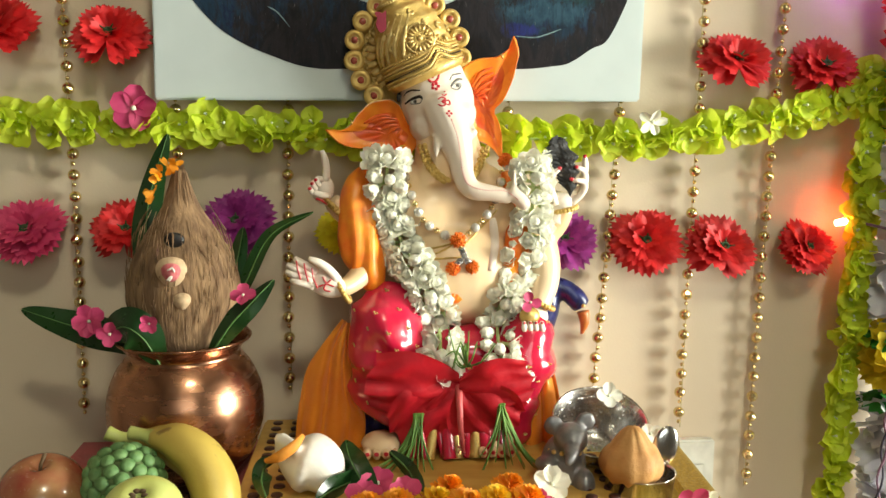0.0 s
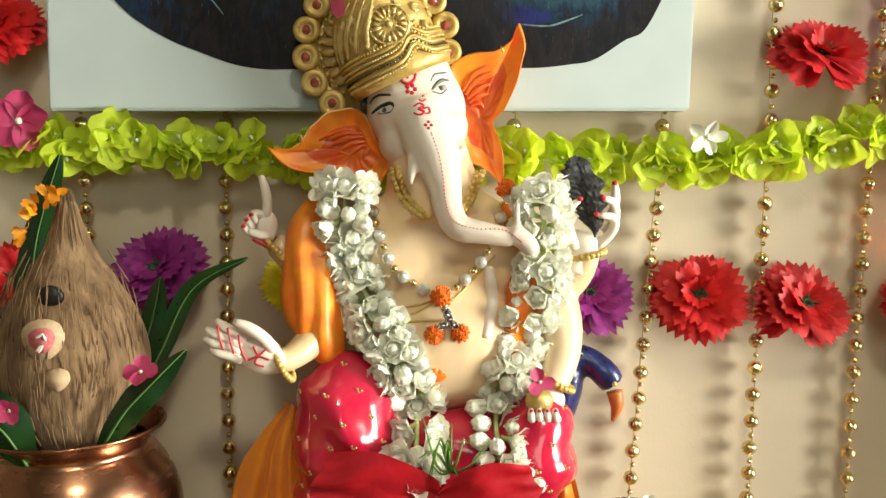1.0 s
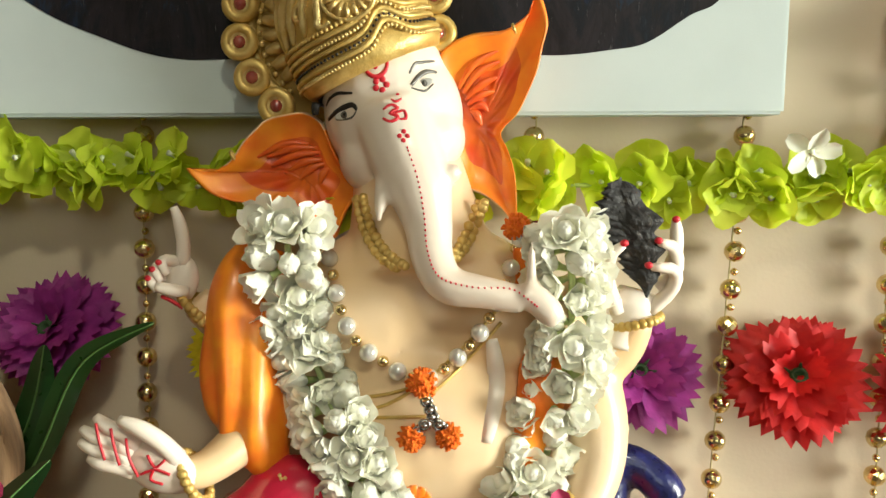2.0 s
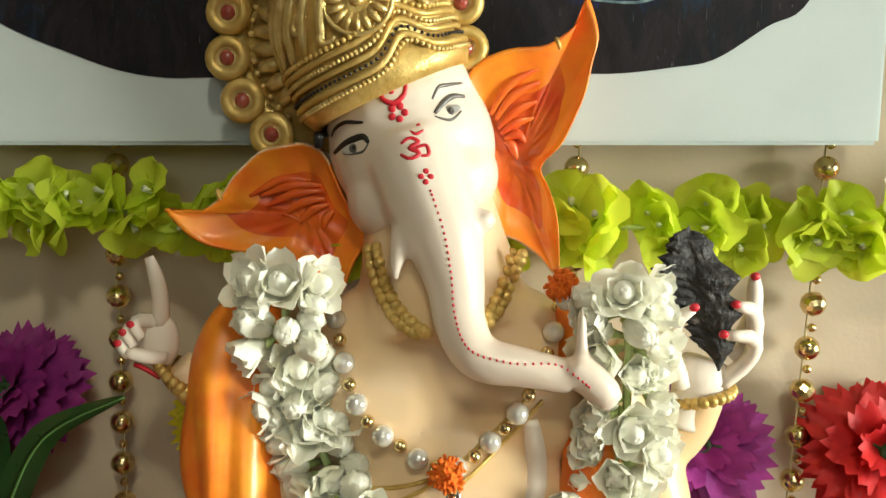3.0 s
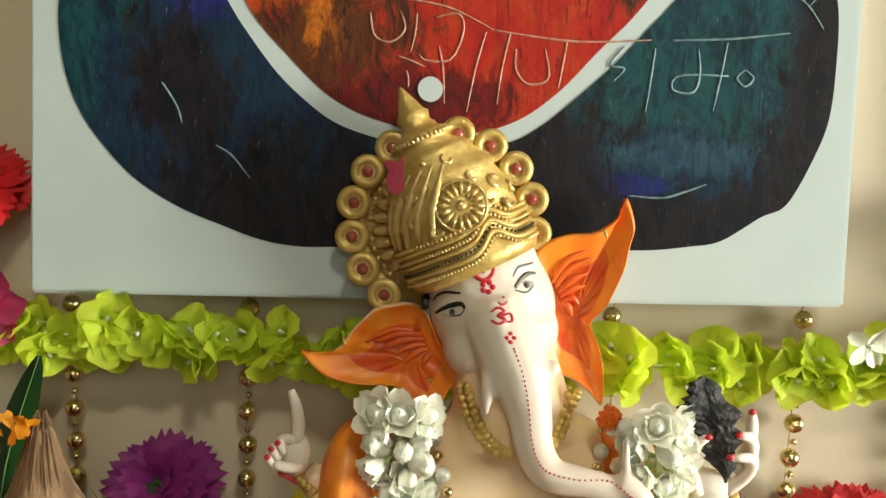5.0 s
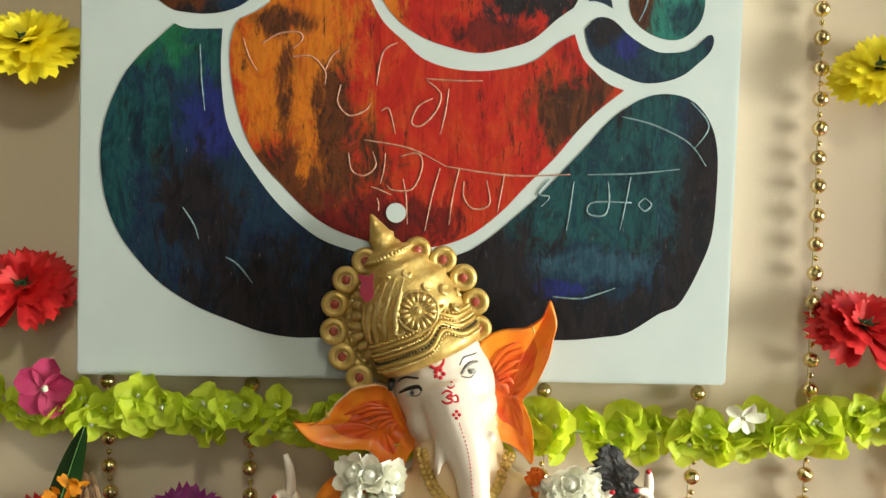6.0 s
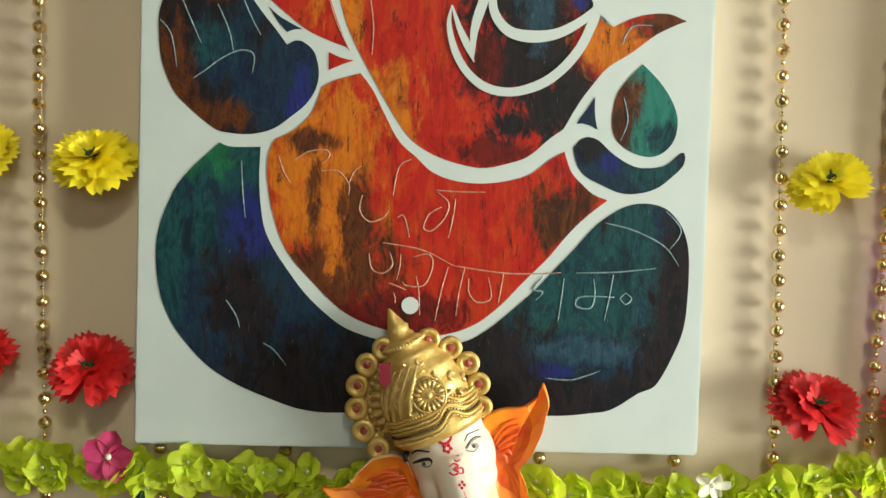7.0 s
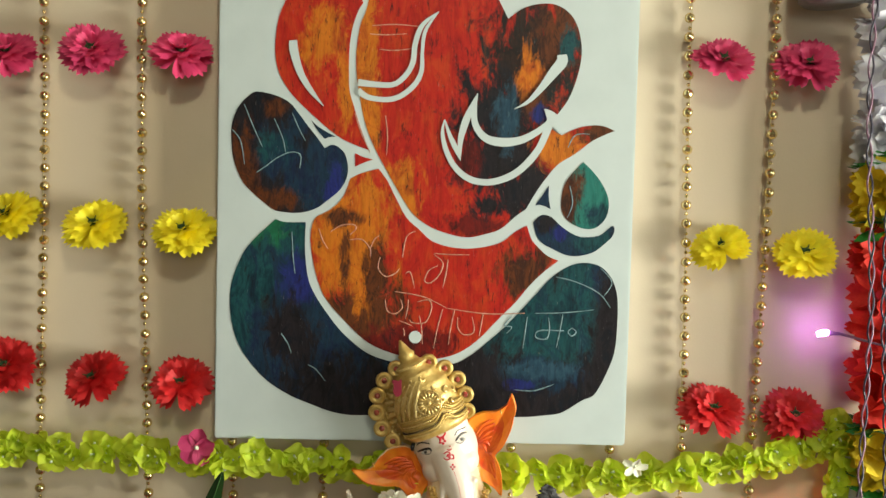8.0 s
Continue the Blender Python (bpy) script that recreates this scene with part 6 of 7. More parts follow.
for v in bm.verts:
    a = math.atan2(v.co.y, v.co.x)
    k = 1 + 0.025 * math.cos(a * 3 + 0.6) + 0.02 * noise.noise(Vector((v.co.x * 40, v.co.y * 40, v.co.z * 14)))
    v.co.x, v.co.y = v.co.x * k, v.co.y * k
husk = part("husk", bm, M_COIR, coco, "brown fibrous husk")
rn = random.Random(31)
bm = bmesh.new()
for i in range(340):      # loose fibres of the tuft
    a = rn.uniform(0, math.tau)
    z0 = rn.uniform(0.925, 0.965)
    r0 = 0.036 * max(0.1, (0.985 - z0) / 0.075) ** 0.95
    top = rn.uniform(0.968, 1.003)
    r1 = max(0.002, 0.013 * (1.0 - top) / 0.05 + rn.uniform(-0.002, 0.004))
    c, s = math.cos(a), math.sin(a)
    b = a + rn.uniform(-0.3, 0.3)
    tube(bm, [(r0 * c, r0 * s, z0), ((r0 + r1) / 2 * c * 0.96, (r0 + r1) / 2 * s * 0.96, (z0 + top) / 2), (r1 * math.cos(b), r1 * math.sin(b), top)], [0.0005, 0.0005, 0.0003], 3)
for i in range(260):      # short fibres lying on the husk
    a, z0 = rn.uniform(math.pi, math.tau), rn.uniform(0.85, 0.95)
    r = 0.0447 * math.sqrt(max(0.05, 1 - ((z0 - 0.902) / 0.075) ** 2)) * (0.97 if z0 > 0.9 else 1)
    d = rn.uniform(-0.06, 0.06)
    dz = rn.uniform(0.008, 0.02)
    r2 = 0.0447 * math.sqrt(max(0.05, 1 - ((z0 + dz - 0.902) / 0.075) ** 2))
    tube(bm, [(r * math.cos(a), r * math.sin(a), z0), (r2 * 1.015 * math.cos(a + d), r2 * 1.015 * math.sin(a + d), z0 + dz)], [0.0004, 0.0003], 3)
tagged(part("fibre", bm, M_FIBRE, coco, "loose coir fibres"), kind="stuff")


def paste(x, z, r, material, y, lift):
    bm = bmesh.new()
    n = 26
    vs = []
    for i in range(n):
        a = math.tau * i / n
        k = r * (1 + 0.06 * math.sin(3 * a) + 0.05 * noise.noise((math.cos(a) * 2, math.sin(a) * 2, z * 100)))
        vs.append((k * math.cos(a), k * math.sin(a)))
    c = bm.verts.new((x, y - lift - 0.001, z))
    ring = [bm.verts.new((x + a, y - lift + 11 * (a * a) + 8 * (b * b) - 0.0005, z + b)) for a, b in vs]
    edge = [bm.verts.new((x + a * 1.03, y + 0.003, z + b * 1.03)) for a, b in vs]
    for i in range(n):
        bm.faces.new((c, ring[i], ring[(i + 1) % n]))
        bm.faces.new((ring[i], edge[i], edge[(i + 1) % n], ring[(i + 1) % n]))
    return bm


part("paste_mark", paste(0.0, 0.9215, 0.0112, M_PASTE, -0.0425, 0.001), M_PASTE, husk, "round sandal paste mark")
part("paste_mark", paste(0.0005, 0.9215, 0.0070, M_KUMKUM, -0.0425, 0.0024), M_KUMKUM, husk, "pink powder mark")
part("paste_mark", paste(0.0075, 0.899, 0.0062, M_PASTE, -0.0440, 0.0006), M_PASTE, husk, "small sandal paste mark")
for k in range(4):
    bm = bmesh.new()
    ball(bm, (0.0005 + rn.uniform(-0.003, 0.003), -0.0460, 0.9215 + rn.uniform(-0.005, 0.005)), (0.0008, 0.0008, 0.0026), 8, 6, rot=rot(rn.uniform(-70, 70), "Y"))
    part("rice_grain", bm, M_CONCH, husk)
bm = bmesh.new()
ball(bm, (0.001, -0.0315, 0.944), (0.008, 0.003, 0.006), 12, 8)
part("dark_eye", bm, M_BLACK, husk)
for k, p in enumerate(spline([(0.002, -0.012, 1.000), (-0.006, -0.014, 0.998), (-0.013, -0.016, 0.988), (-0.017, -0.020, 0.976)], 15)):
    small = bmesh.new()      # ruffled strip of marigold petals
    petal(small, 0.0075, 0.0062, rn.uniform(10, 60), 0.15, rn.uniform(0, 6.3), 2, 0.35, rn)
    o = part("marigold_petal", small, M_MARI, coco, "orange marigold petal")
    o.matrix_basis = pose(p.x + rn.uniform(-0.0015, 0.0015), p.y - rn.uniform(0, 0.002), p.z + rn.uniform(-0.001, 0.001), 80 + rn.uniform(-30, 30), 0, rn.uniform(-40, 40))


def leaf(pts, width, twist=0.0, label="long dark green mango leaf standing in the pot", fold=0.25):
    """A long leaf along a curve, folded at its midrib, with a wavy edge."""
    lf = thing("mango_leaf", label, "leaf", group="mango leaves")
    n = 22
    s = spline(pts, n)
    bm = bmesh.new()
    rows, mid = [], []
    for i, p in enumerate(s):
        u = i / n
        t = (s[min(i + 1, n)] - s[max(i - 1, 0)]).normalized()
        a = t.cross(Vector((0, -1, 0))).normalized()
        a = Matrix.Rotation(twist * u, 3, t) @ a
        nn = a.cross(t)
        w = width * (math.sin(math.pi * min(1, 0.04 + u * 0.95)) ** 0.75) + 0.0006
        row = []
        for v in (-1, -0.6, -0.25, 0, 0.25, 0.6, 1):
            row.append(bm.verts.new(p + a * v * w / 2 + nn * (-fold * w / 2 * abs(v) + 0.05 * w * math.sin(u * 16) * abs(v))))
        rows.append(row)
        mid.append(p + nn * 0.0003)
    for i in range(n):
        for j in range(6):
            bm.faces.new((rows[i][j], rows[i + 1][j], rows[i + 1][j + 1], rows[i][j + 1]))
    part("blade", bm, M_LEAF, lf)
    bm = bmesh.new()
    tube(bm, mid, [0.0008 * (1 - 0.8 * i / n) + 0.0001 for i in range(n + 1)], 5)
    part("midrib", bm, M_LEAFVEIN, lf)
    return lf


leaf([(-0.200, -0.066, 0.858), (-0.210, -0.056, 0.915), (-0.208, -0.052, 0.965), (-0.190, -0.052, 1.022)], 0.024)
leaf([(-0.150, -0.062, 0.858), (-0.130, -0.058, 0.900), (-0.108, -0.062, 0.940), (-0.072, -0.070, 0.960)], 0.012, 0.7)
leaf([(-0.150, -0.115, 0.853), (-0.133, -0.120, 0.878), (-0.116, -0.118, 0.896), (-0.100, -0.110, 0.912)], 0.018, -0.7)
leaf([(-0.186, -0.126, 0.850), (-0.196, -0.132, 0.872), (-0.212, -0.128, 0.880), (-0.232, -0.110, 0.866)], 0.032, 0.2)
leaf([(-0.205, -0.098, 0.853), (-0.228, -0.098, 0.864), (-0.262, -0.095, 0.874), (-0.300, -0.090, 0.886)], 0.026, 0.3)
leaf([(-0.160, -0.060, 0.858), (-0.140, -0.050, 0.910), (-0.132, -0.048, 0.945)], 0.015, 0.2)
small_flower("pink_flower", M_PINKFL, "small pink flower resting on the pot leaves", (-0.240, -0.115, 0.882), 0.013, 5, 2)
small_flower("pink_flower", M_PINKFL, "small pink flower resting on the pot leaves", (-0.222, -0.125, 0.874), 0.010, 4, 3)
small_flower("pink_flower", M_PINKFL, "small pink flower lying against the coconut", (-0.190, -0.134, 0.884), 0.008, 4, 5)
small_flower("pink_flower", M_PINKFL, "small pink flower on a mango leaf beside the coconut", (-0.122, -0.122, 0.902), 0.010, 4, 6, tilt=-40)
small_flower("pink_flower", M_PINKFL, "pink petals lying on the idol's forearm", (0.104, -0.090, 0.888), 0.009, 3, 7)

# ---- fruit ----
fruit_plate = thing("fruit_plate", "round steel plate under the fruit", "plate", at=(-0.205, -0.205, TABLE))
bm = bmesh.new()
lathe(bm, [(0.0, 0.003), (0.085, 0.003), (0.098, 0.010), (0.101, 0.010), (0.088, 0.0), (0.0, 0.0)], 48)
part("dish", bm, M_STEEL, fruit_plate)


def fruit(name, label, at, r, prof, material, lean=0.0):
    f = thing(name, label, "fruit", at=pose(*at, lean, 0, 0))
    bm = bmesh.new()
    sp = spline([(a * r, 0, b * r) for a, b in prof], 30)
    lathe(bm, [(p.x, p.z) for p in sp], 32)
    part("flesh", bm, material, f)
    return f


APP = [(0.01, 0.12), (0.25, 0.02), (0.6, 0.10), (0.92, 0.55), (1.0, 1.0), (0.9, 1.42), (0.6, 1.72), (0.3, 1.78), (0.12, 1.68), (0.01, 1.60)]
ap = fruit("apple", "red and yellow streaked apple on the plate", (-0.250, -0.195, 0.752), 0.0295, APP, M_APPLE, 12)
bm = bmesh.new()
tube(bm, [(0, 0, 0.044), (0.002, 0, 0.053), (0.005, 0.002, 0.060)], [0.0014, 0.0012, 0.0016], 6)
part("stalk", bm, M_STEM, ap)
gv = fruit("guava", "pale green guava lying among the fruit", (-0.168, -0.244, 0.763), 0.0265, APP, M_GUAVA, 24)
bm = bmesh.new()
for k in range(6):
    ball(bm, (0.004 * math.cos(k), 0.004 * math.sin(k), 0.0455), (0.0025, 0.0015, 0.0018), 8, 6)
part("crown_tip", bm, M_STEM, gv)
ca = thing("custard_apple", "knobbly green custard apple resting on the other fruit", "fruit", at=(-0.196, -0.196, 0.786))
ca.scale = (0.82, 0.82, 0.82)
bm = bmesh.new()
ball(bm, (0, 0, 0), (0.031, 0.031, 0.029), 20, 14)
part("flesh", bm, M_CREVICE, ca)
bm = bmesh.new()
ball(bm, (0, 0, 0), (0.0066, 0.0062, 0.0042), 10, 7)
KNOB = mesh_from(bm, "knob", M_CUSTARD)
for i in range(86):
    z = 1 - 2 * (i + 0.5) / 86
    a = i * 2.39996
    d = Vector((math.sqrt(1 - z * z) * math.cos(a), math.sqrt(1 - z * z) * math.sin(a), z))
    o = part("knob", KNOB, None, ca)
    o.matrix_basis = Matrix.Translation((d.x * 0.0315, d.y * 0.0315, d.z * 0.0295)) @ d.to_track_quat("Z", "Y").to_matrix().to_4x4()
bananas = thing("banana", "ripe yellow banana with brown specks", "fruit")
bm = bmesh.new()
tube(bm, [(-0.180, -0.175, 0.809), (-0.162, -0.182, 0.809), (-0.143, -0.192, 0.799), (-0.131, -0.205, 0.780), (-0.126, -0.222, 0.757)], [0.007, 0.0135, 0.0160, 0.0165, 0.011], 7, n=24)
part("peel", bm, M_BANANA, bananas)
bm = bmesh.new()
tube(bm, [(-0.198, -0.170, 0.812), (-0.188, -0.172, 0.811), (-0.178, -0.175, 0.809)], [0.0052, 0.0045, 0.0072], 7, n=8)
part("stalk", bm, M_GUAVA, bananas, "pale green banana stalk")
b2 = thing("banana", "second ripe banana lying behind the first", "fruit")
bm = bmesh.new()
tube(bm, [(-0.198, -0.158, 0.800), (-0.172, -0.160, 0.799), (-0.150, -0.168, 0.786), (-0.142, -0.180, 0.760)], [0.007, 0.0145, 0.0160, 0.011], 7, n=22)
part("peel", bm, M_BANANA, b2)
bm = bmesh.new()
tube(bm, [(-0.218, -0.158, 0.808), (-0.209, -0.158, 0.804), (-0.197, -0.158, 0.800)], [0.0056, 0.0048, 0.0072], 7, n=8)
part("stalk", bm, M_GUAVA, b2)

# ---- offerings in front of the idol ----
conch = thing("conch_shell", "round white conch shell with an orange paste stripe", "seashell", at=(-0.072, -0.165, 0.763))
bm = bmesh.new()
tube(bm, [(0.018, -0.012, 0.010), (0.010, -0.004, 0.018), (0.0, 0.0, 0.0225), (-0.010, 0.002, 0.027), (-0.018, 0.002, 0.034), (-0.022, 0.002, 0.044)], [0.012, 0.0205, 0.0225, 0.016, 0.007, 0.0012], 20, n=26)
for k in range(5):
    a = k * 0.5
    ball(bm, (-0.006 - 0.003 * k, -0.012 + 0.003 * k, 0.036 + 0.001 * k), (0.006, 0.005, 0.005), 8, 6)
part("shell", melted(bm, 0.0016, 4), M_CONCH, conch)
bm = bmesh.new()
tube(bm, [(-0.029, -0.012, 0.028), (-0.019, -0.020, 0.034), (-0.008, -0.018, 0.041), (-0.002, -0.008, 0.046)], [0.002, 0.004, 0.0038, 0.002], 8, n=14, flat=0.5)
part("paste_stripe", bm, M_SAFFRON, conch)


def marigold(at, r, material, label, seed):
    rn = random.Random(seed)
    fl = thing("marigold", label, "flower", at=pose(*at, rn.uniform(10, 50), rn.uniform(-20, 20), rn.uniform(0, 90)), group="loose marigolds")
    bm = bmesh.new()
    for ring in range(5):
        cnt = 14 - 2 * ring
        for k in range(cnt):
            petal(bm, r * (1 - 0.13 * ring), r * 0.5, 8 + 17 * ring, 0.1, math.tau * (k + rn.random() * 0.4) / cnt + ring, 2, 0.3, rn, Matrix.Translation((0, 0, 0.15 * r * ring)))
    part("petals", bm, material, fl)
    bm = bmesh.new()
    lathe(bm, [(0.001, -0.012), (0.004, -0.008), (r * 0.35, 0.0), (0.001, 0.001)], 10)
    part("calyx", bm, M_CALYX, fl)
    return fl


for k, (x, y, z, r, m_) in enumerate(((-0.030, -0.238, 0.759, 0.017, M_MARI), (0.000, -0.242, 0.758, 0.018, M_MARIY), (0.028, -0.238, 0.760, 0.019, M_MARI), (0.055, -0.242, 0.759, 0.018, M_MARIY), (0.082, -0.238, 0.758, 0.018, M_MARI),
                                      (0.018, -0.212, 0.769, 0.015, M_MARIY), (0.040, -0.214, 0.769, 0.015, M_MARI), (0.062, -0.210, 0.769, 0.015, M_MARIY), (0.084, -0.212, 0.769, 0.015, M_MARI),
                                      (-0.006, -0.212, 0.769, 0.015, M_MARI), (-0.028, -0.212, 0.768, 0.014, M_MARI), (0.030, -0.188, 0.768, 0.014, M_MARI), (0.074, -0.186, 0.768, 0.014, M_MARI))):
    marigold((x, y, z), r, m_, "fresh marigold head laid before the idol's feet" if m_ is M_MARI else "yellow marigold head laid before the idol's feet", k)
for x, y, z, s in ((-0.030, -0.200, 0.772, 4), (0.092, -0.215, 0.768, 9)):
    small_flower("pink_flower", M_PINKFL, "pink flower among the marigolds", (x, y, z), 0.014, 5, s, tilt=-60)
for pts, w in (([(-0.0210, -0.2000, 0.7680), (-0.0320, -0.1850, 0.7790), (-0.0410, -0.1600, 0.7860), (-0.0450, -0.1400, 0.7920)], 0.022), ([(-0.0630, -0.2000, 0.7710), (-0.0520, -0.1900, 0.7740), (-0.0380, -0.1750, 0.7740), (-0.0260, -0.1600, 0.7730)], 0.018),
               ([(-0.0110, -0.1350, 0.7800), (0.0020, -0.1500, 0.7720), (0.0080, -0.1700, 0.7670), (0.0090, -0.1900, 0.7630)], 0.014), ([(-0.0980, -0.2000, 0.7740), (-0.1030, -0.1850, 0.7800), (-0.1020, -0.1700, 0.7850), (-0.0950, -0.1600, 0.7850)], 0.014)):
    leaf(pts, w, 0.3, "dark green leaf lying on the board before the idol")
for x, y, s in ((-0.020, -0.186, 23), (0.000, -0.205, 24)):
    small_flower("pink_flower", M_PINKFL, "pink flower among the marigolds", (x, y, 0.776), 0.013, 5, s, tilt=-50)
small_flower("white_flower", M_JAS, "loose white jasmine flower on the board", (0.105, -0.195, 0.776), 0.014, 5, 11, tilt=-50)


def grass_tuft(x, z, seed, lean):
    rn = random.Random(seed)
    g = thing("grass_tuft", "bunch of green grass blades tucked at the idol's knees", "grass", group="grass bunches")
    for i in range(16):
        bm = bmesh.new()
        a = rn.uniform(-0.5, 0.5) + lean
        L = rn.uniform(0.040, 0.062)
        tube(bm, [(x + rn.uniform(-0.004, 0.004), -0.118, z), (x + 0.5 * L * math.sin(a), -0.128 + rn.uniform(-0.004, 0.003), z - 0.55 * L), (x + L * math.sin(a * 1.2), -0.135 + rn.uniform(-0.006, 0.004), z - L * math.cos(a))], [0.0009, 0.0008, 0.0003], 4, n=6, flat=0.4)
        part("blade", bm, M_GRASS, g)


grass_tuft(0.012, 0.805, 1, -0.25)
grass_tuft(0.078, 0.812, 2, 0.05)
gt = thing("grass_tuft", "few grass blades at the tip of the jasmine garland", "grass", group="grass bunches")
rn = random.Random(8)
for i in range(12):
    bm = bmesh.new()
    d = rn.uniform(-0.020, 0.022)
    tube(bm, [(0.050, -0.116, 0.842), (0.050 + d * 0.5, -0.120, 0.852 + rn.uniform(-0.01, 0.012)), (0.050 + d, -0.122, 0.858 + rn.uniform(-0.02, 0.018))], [0.0009, 0.0008, 0.0003], 4, n=6)
    part("blade", bm, M_GRASS, gt)

# grey figurine, bowl, cup, sweet and tray beside the idol
bm = bmesh.new()
ball(bm, (0.122, -0.150, 0.772), (0.018, 0.017, 0.026), 18, 12)
ball(bm, (0.126, -0.158, 0.797), (0.013, 0.014, 0.012), 16, 10)
tube(bm, [(0.126, -0.165, 0.795), (0.122, -0.178, 0.790), (0.118, -0.184, 0.786)], [0.008, 0.005, 0.002], 10, n=8)
ball(bm, (0.113, -0.154, 0.806), (0.008, 0.003, 0.008), 12, 8)
ball(bm, (0.138, -0.152, 0.808), (0.008, 0.003, 0.008), 12, 8)
ball(bm, (0.108, -0.160, 0.778), (0.010, 0.010, 0.006), 12, 8)
ball(bm, (0.135, -0.166, 0.762), (0.009, 0.012, 0.014), 12, 8)
ball(bm, (0.122, -0.150, 0.752), (0.022, 0.020, 0.010), 14, 8)
fg = melted(bm, 0.0016, 3)
bm = bmesh.new()
absorb(bm, fg, 0)
for k in range(12):
    a = math.tau * k / 12
    ball(bm, (0.124 + 0.0135 * math.cos(a), -0.155 + 0.0145 * math.sin(a), 0.787 - 0.002 * math.sin(a)), 0.0019, 7, 5, mi=1)
tagged(part("grey_figurine", bm, [M_GREYMETAL, M_GOLDLT]), "small dark grey metal animal figurine with gold collar", "figurine")

bowl = thing("silver_bowl", "tarnished silver bowl with chased rim leaning beside the idol", "bowl", at=pose(0.158, -0.105, 0.772, 28, 0, 0))
bm = bmesh.new()
sp = spline([(0.004, 0, -0.014), (0.018, 0, -0.012), (0.030, 0, 0.002), (0.036, 0, 0.020), (0.039, 0, 0.026), (0.0375, 0, 0.0262), (0.033, 0, 0.018), (0.027, 0, 0.003), (0.016, 0, -0.009), (0.001, 0, -0.010)], 36)
lathe(bm, [(p.x, p.z) for p in sp], 40)
part("basin", bm, M_SILVER, bowl)
for k in range(20):
    a = math.tau * k / 20
    bm = bmesh.new()
    torus(bm, Matrix.Rotation(radians(90), 4, "X"), 0.0042, 0.0009, 12, 5)
    o = part("chased_ring", bm, M_SILVER, bowl)
    o.matrix_basis = Matrix.Translation((0.0335 * math.cos(a), 0.0335 * math.sin(a), 0.016)) @ Matrix.Rotation(a + math.pi / 2, 4, "Z")
small_flower("white_flower", M_JAS, "white flower on the silver bowl's rim", (0.166, -0.110, 0.814), 0.011, 4, 13, tilt=-30)
cup = thing("steel_cup", "small straight steel cup with sweets", "cup", at=(0.176, -0.170, TABLE))
bm = bmesh.new()
lathe(bm, [(0.0, 0.002), (0.021, 0.0), (0.0235, 0.003), (0.0265, 0.030), (0.0275, 0.0305), (0.0265, 0.031), (0.0255, 0.029), (0.022, 0.004), (0.0, 0.004)], 36)
part("wall", bm, M_STEEL, cup)
sw = bmesh.new()
ball(sw, (0, 0, 0), (0.023, 0.022, 0.018), 26, 18)
for v in sw.verts:
    a = math.atan2(v.co.y, v.co.x)
    v.co = v.co * (1 + 0.07 * math.sin(a * 9)) + Vector((0, 0, 0.010 * max(0, 1 - (v.co.x ** 2 + v.co.y ** 2) / 0.0002)))
o = tagged(part("sweet", sw, M_SWEET), "golden brown pleated fried sweet in the steel cup", "sweet")
o.location = (0.168, -0.176, 0.784)
lid = thing("steel_spoon", "flat steel spoon standing in the cup", "spoon", at=pose(0.192, -0.166, 0.770, -8, 14, 0))
bm = bmesh.new()
ball(bm, (0, 0, 0.022), (0.010, 0.0022, 0.016), 16, 10)
tube(bm, [(0, 0, 0.01), (0, 0, -0.020)], [0.003, 0.002], 8)
part("blade", bm, M_STEEL, lid)
small_flower("white_flower", M_JAS, "white flower lying beside the sweet", (0.189, -0.150, 0.797), 0.010, 4, 14)
small_flower("pink_flower", M_PINKFL, "pink petal cluster beside the steel cup", (0.214, -0.185, 0.757), 0.013, 4, 15)
small_flower("white_flower", M_JAS, "white flower bud fallen on the tray", (0.226, -0.180, 0.757), 0.008, 4, 16)
tray = thing("gold_tray", "flat gold embossed tray with rounded corners under the offerings", "tray")
bm = bmesh.new()
corners = [(0.100, -0.010), (0.150, -0.008), (0.205, -0.009), (0.231, -0.022), (0.239, -0.052), (0.238, -0.12), (0.236, -0.20), (0.234, -0.27), (0.214, -0.296), (0.150, -0.300), (0.100, -0.300)]


def rounded(ins, z):
    return [bm.verts.new((0.168 + (x - 0.168) * (1 - ins), -0.152 + (y + 0.152) * (1 - ins * 0.5), z)) for x, y in corners]


rings = [rounded(0.06, TABLE + 0.0005), rounded(0.0, TABLE + 0.008), rounded(0.0, TABLE + 0.0105), rounded(0.05, TABLE + 0.0115), rounded(0.34, TABLE + 0.0115), rounded(0.38, TABLE + 0.006)]
for ra, rb in zip(rings, rings[1:]):
    for k in range(len(corners)):
        bm.faces.new((ra[k], ra[(k + 1) % len(corners)], rb[(k + 1) % len(corners)], rb[k]))
bm.faces.new(rings[-1])
bm.faces.new(list(reversed(rings[0])))
part("pan", bm, M_TRAY, tray, smooth=False)

# ---- right-hand side: switch box, pompom garland, wires and bulbs ----
sb = thing("switch_box", "small white plastic switch box on the wall", "switch")
bm = bmesh.new()
box(bm, 0.258, 0.294, -0.012, -0.0005, 0.66, 0.737, bevel=0.002)
cover = part("cover", bm, M_PLASTIC, sb, smooth=False)
bm = bmesh.new()
box(bm, 0.268, 0.284, -0.0145, -0.0125, 0.69, 0.715, bevel=0.001)
part("rocker", bm, M_PLASTIC, cover, smooth=False)


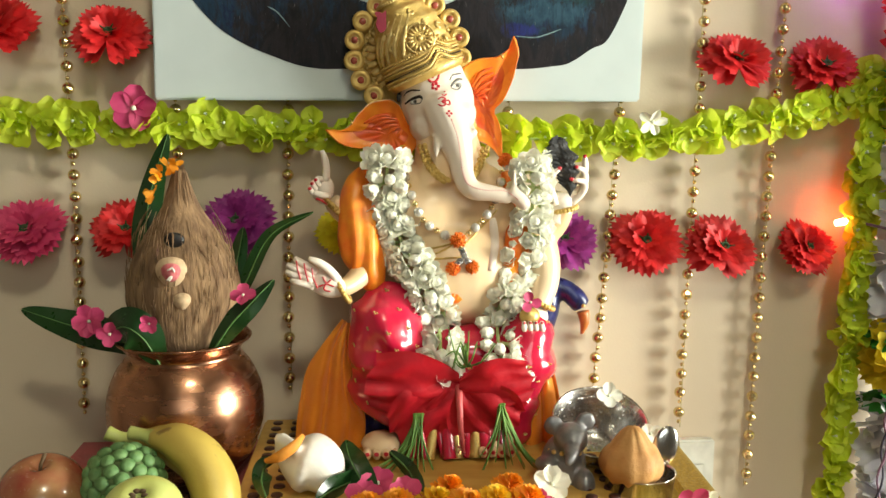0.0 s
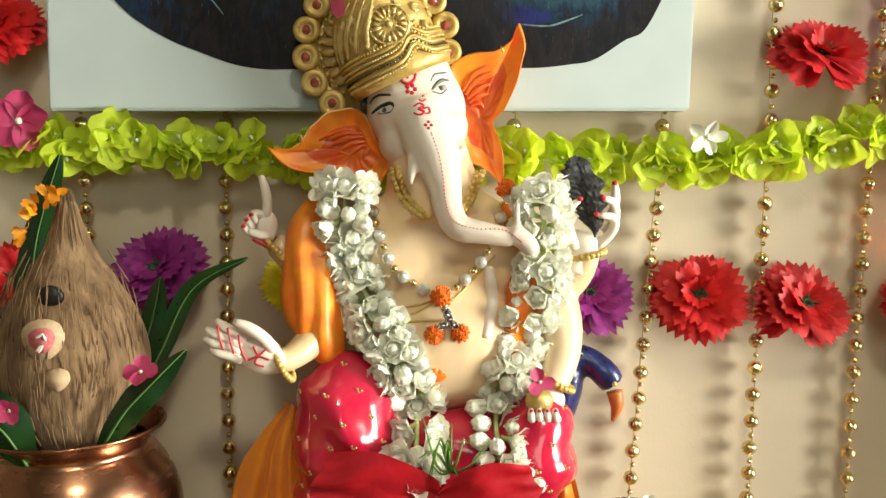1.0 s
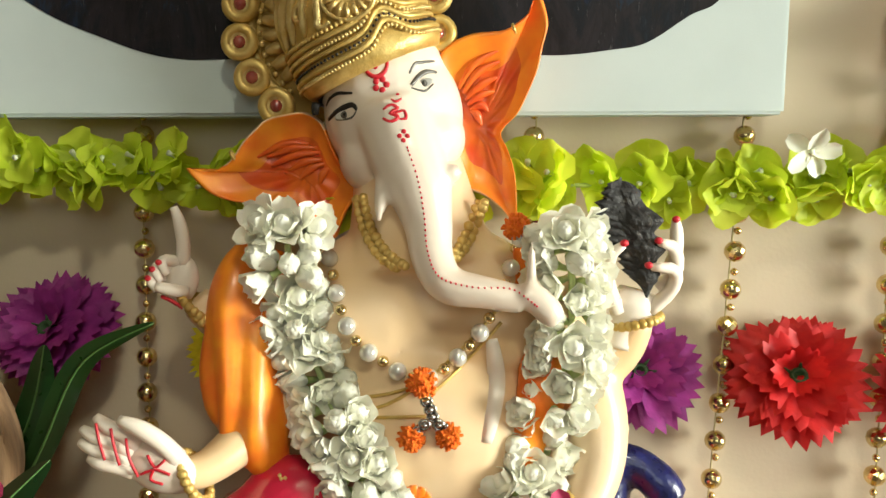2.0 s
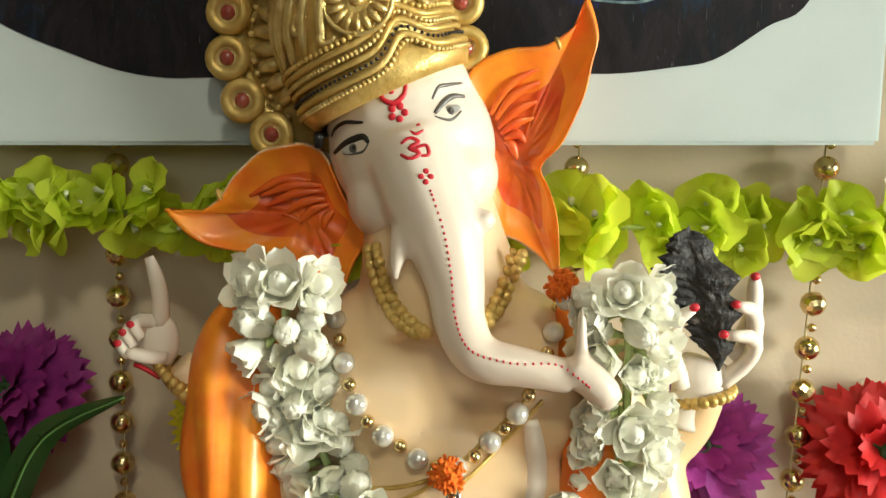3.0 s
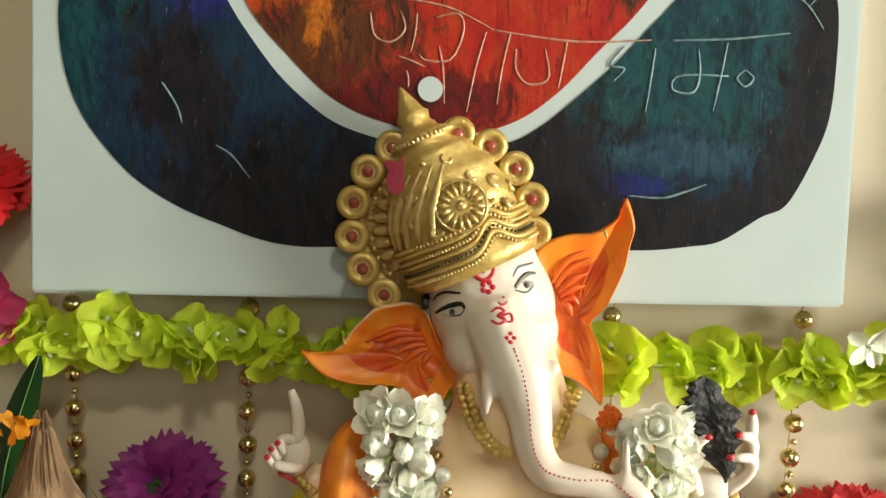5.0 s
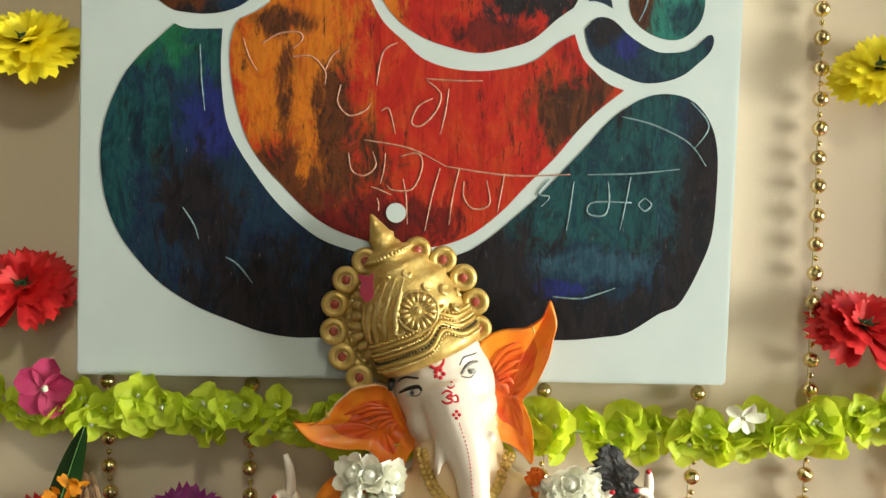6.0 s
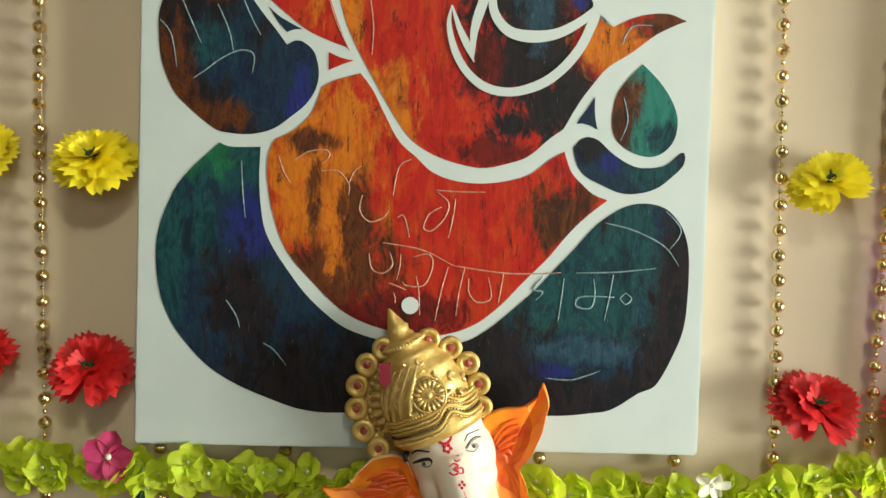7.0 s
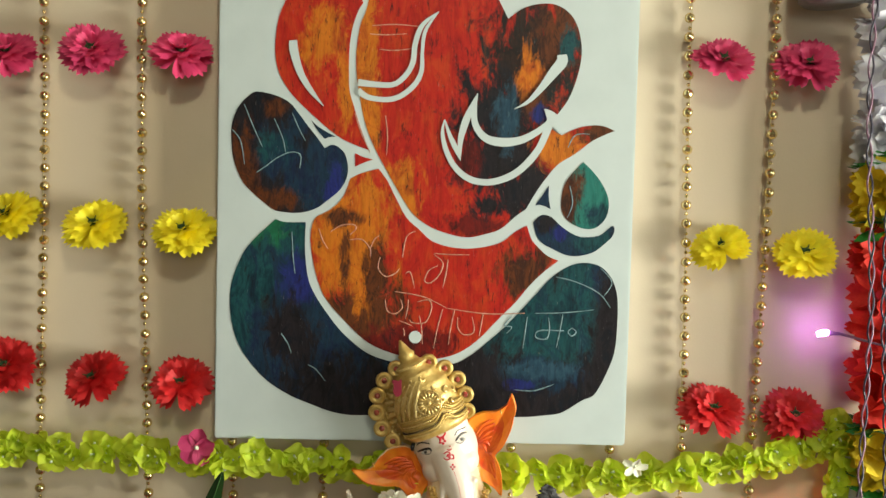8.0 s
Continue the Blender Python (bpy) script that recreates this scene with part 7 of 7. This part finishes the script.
pg = thing("pompom_garland", "hanging garland of red, yellow, green and white cloth pompoms", "garland")
bm = bmesh.new()
tube(bm, [(0.452, -0.04, 1.60), (0.452, -0.04, 0.66)], 0.001, 6)
part("string", bm, M_STRING, pg)
PETALS, CORES = {}, {}
for n, (k, m_) in enumerate((("r", M_POMRED), ("y", M_POMYEL), ("w", M_POMWHT), ("g", M_POMGRN))):
    PETALS[k] = []
    for q in range(3):
        bm = bmesh.new()
        petal(bm, 0.030, 0.027, 0, 0.12, 0, 3, 0.3, random.Random(n * 5 + q))
        PETALS[k].append(mesh_from(bm, "petal", m_))
    bm = bmesh.new()
    ball(bm, (0, 0, 0), 0.014 if k != "g" else 0.007, 12, 8)
    CORES[k] = mesh_from(bm, "pompom", m_)
rnd = random.Random(60)
for k, zs in (("w", (1.59, 1.545, 1.50, 1.455, 1.41, 1.365, 1.34)), ("g", (1.322,)), ("y", (1.306, 1.286)), ("g", (1.268,)), ("r", (1.238, 1.205, 1.17, 1.135, 1.10)), ("g", (1.072,)), ("y", (1.056, 1.036)), ("g", (1.016,)),
              ("w", (0.99, 0.95, 0.91, 0.875)), ("g", (0.846,)), ("y", (0.832, 0.816)), ("g", (0.794,)), ("w", (0.768, 0.73, 0.69))):
    for z in zs:
        core = part("green_collar" if k == "g" else "pompom", CORES[k], None, pg)
        core.location = (0.452, -0.040, z)
        core.scale = (1.12, 1.0, 1.0)
        for i in range(9 if k == "g" else 30):
            a = math.tau * i / 9 if k == "g" else i * 2.39996
            up = 0.08 if k == "g" else 1 - 2 * (i + 0.5) / 30
            d = Vector((math.cos(a) * math.sqrt(1 - up * up), math.sin(a) * math.sqrt(1 - up * up), up))
            o = part("petal", rnd.choice(PETALS[k]), None, core)
            turn = d.to_track_quat("X", "Z").to_matrix().to_4x4()
            o.matrix_basis = turn @ Matrix.Rotation(rnd.uniform(0, 6.28) if k != "g" else 0, 4, "X") @ Matrix.Rotation(rnd.uniform(-0.5, 0.5), 4, "Y") @ Matrix.Translation((0.004, 0, 0))

wire = thing("fairy_lights", "twisted dark wire of small fairy light bulbs hanging down the wall", "fairy lights")
for ph, m_, xx in ((0, M_WIRE, 0.4120), (math.pi, M_WIREP, 0.4120), (0.6, M_WIRE, 0.4290), (3.7, M_WIRE, 0.4290)):
    bm = bmesh.new()
    pts = [(xx + 0.0022 * math.cos(zz * 120 + ph) + -0.0026 * (zz - 1.21) + 0.003 * math.sin(zz * 17 + xx * 900), -0.086 + 0.0022 * math.sin(zz * 120 + ph), zz) for zz in [1.60 - 0.0065 * i for i in range(142)]]
    tube(bm, pts, 0.0010, 5)
    part("cable", bm, m_, wire)
for x, y, z, m_ in ((0.394, -0.030, 1.164, M_LEDP), (0.396, -0.022, 0.944, M_LEDR), (0.447, -0.078, 1.395, M_LEDW), (0.448, -0.08, 1.19, M_LEDW)):
    bm = bmesh.new()
    tube(bm, [(x + 0.005, y, z), (x + 0.014, y - 0.004, z), (0.430, -0.084, z - 0.004)], [0.0026, 0.0016, 0.0010], 6)
    holder = part("bulb_holder", bm, M_WIREP, wire)
    bm = bmesh.new()
    lathe(bm, [(0.0004, 0.006), (0.0026, 0.004), (0.0032, 0.0), (0.0028, -0.006), (0.0004, -0.0065)], 12)
    o = part("bulb", bm, m_, holder, "glowing bulb")
    o.matrix_basis = pose(x, y, z, 0, 80, 0)

bl = thing("wall_bracket", "dark metal bracket with a white label high on the wall", "bracket")
bm = bmesh.new()
lathe(bm, [(0.0, 0.0), (0.026, 0.0), (0.031, 0.004), (0.031, 0.060), (0.0, 0.060)], 30, Matrix.Translation((0.392, -0.036, 1.476)))
part("cylinder", bm, M_GREYMETAL, bl)
bm = bmesh.new()
box(bm, 0.378, 0.410, -0.0695, -0.0655, 1.482, 1.52, bevel=0.0005)
part("paper_label", bm, M_PLASTIC, bl, smooth=False)
bm = bmesh.new()
box(bm, 0.384, 0.400, -0.012, -0.0005, 1.49, 1.53)
part("mount", bm, M_GREYMETAL, bl, smooth=False)
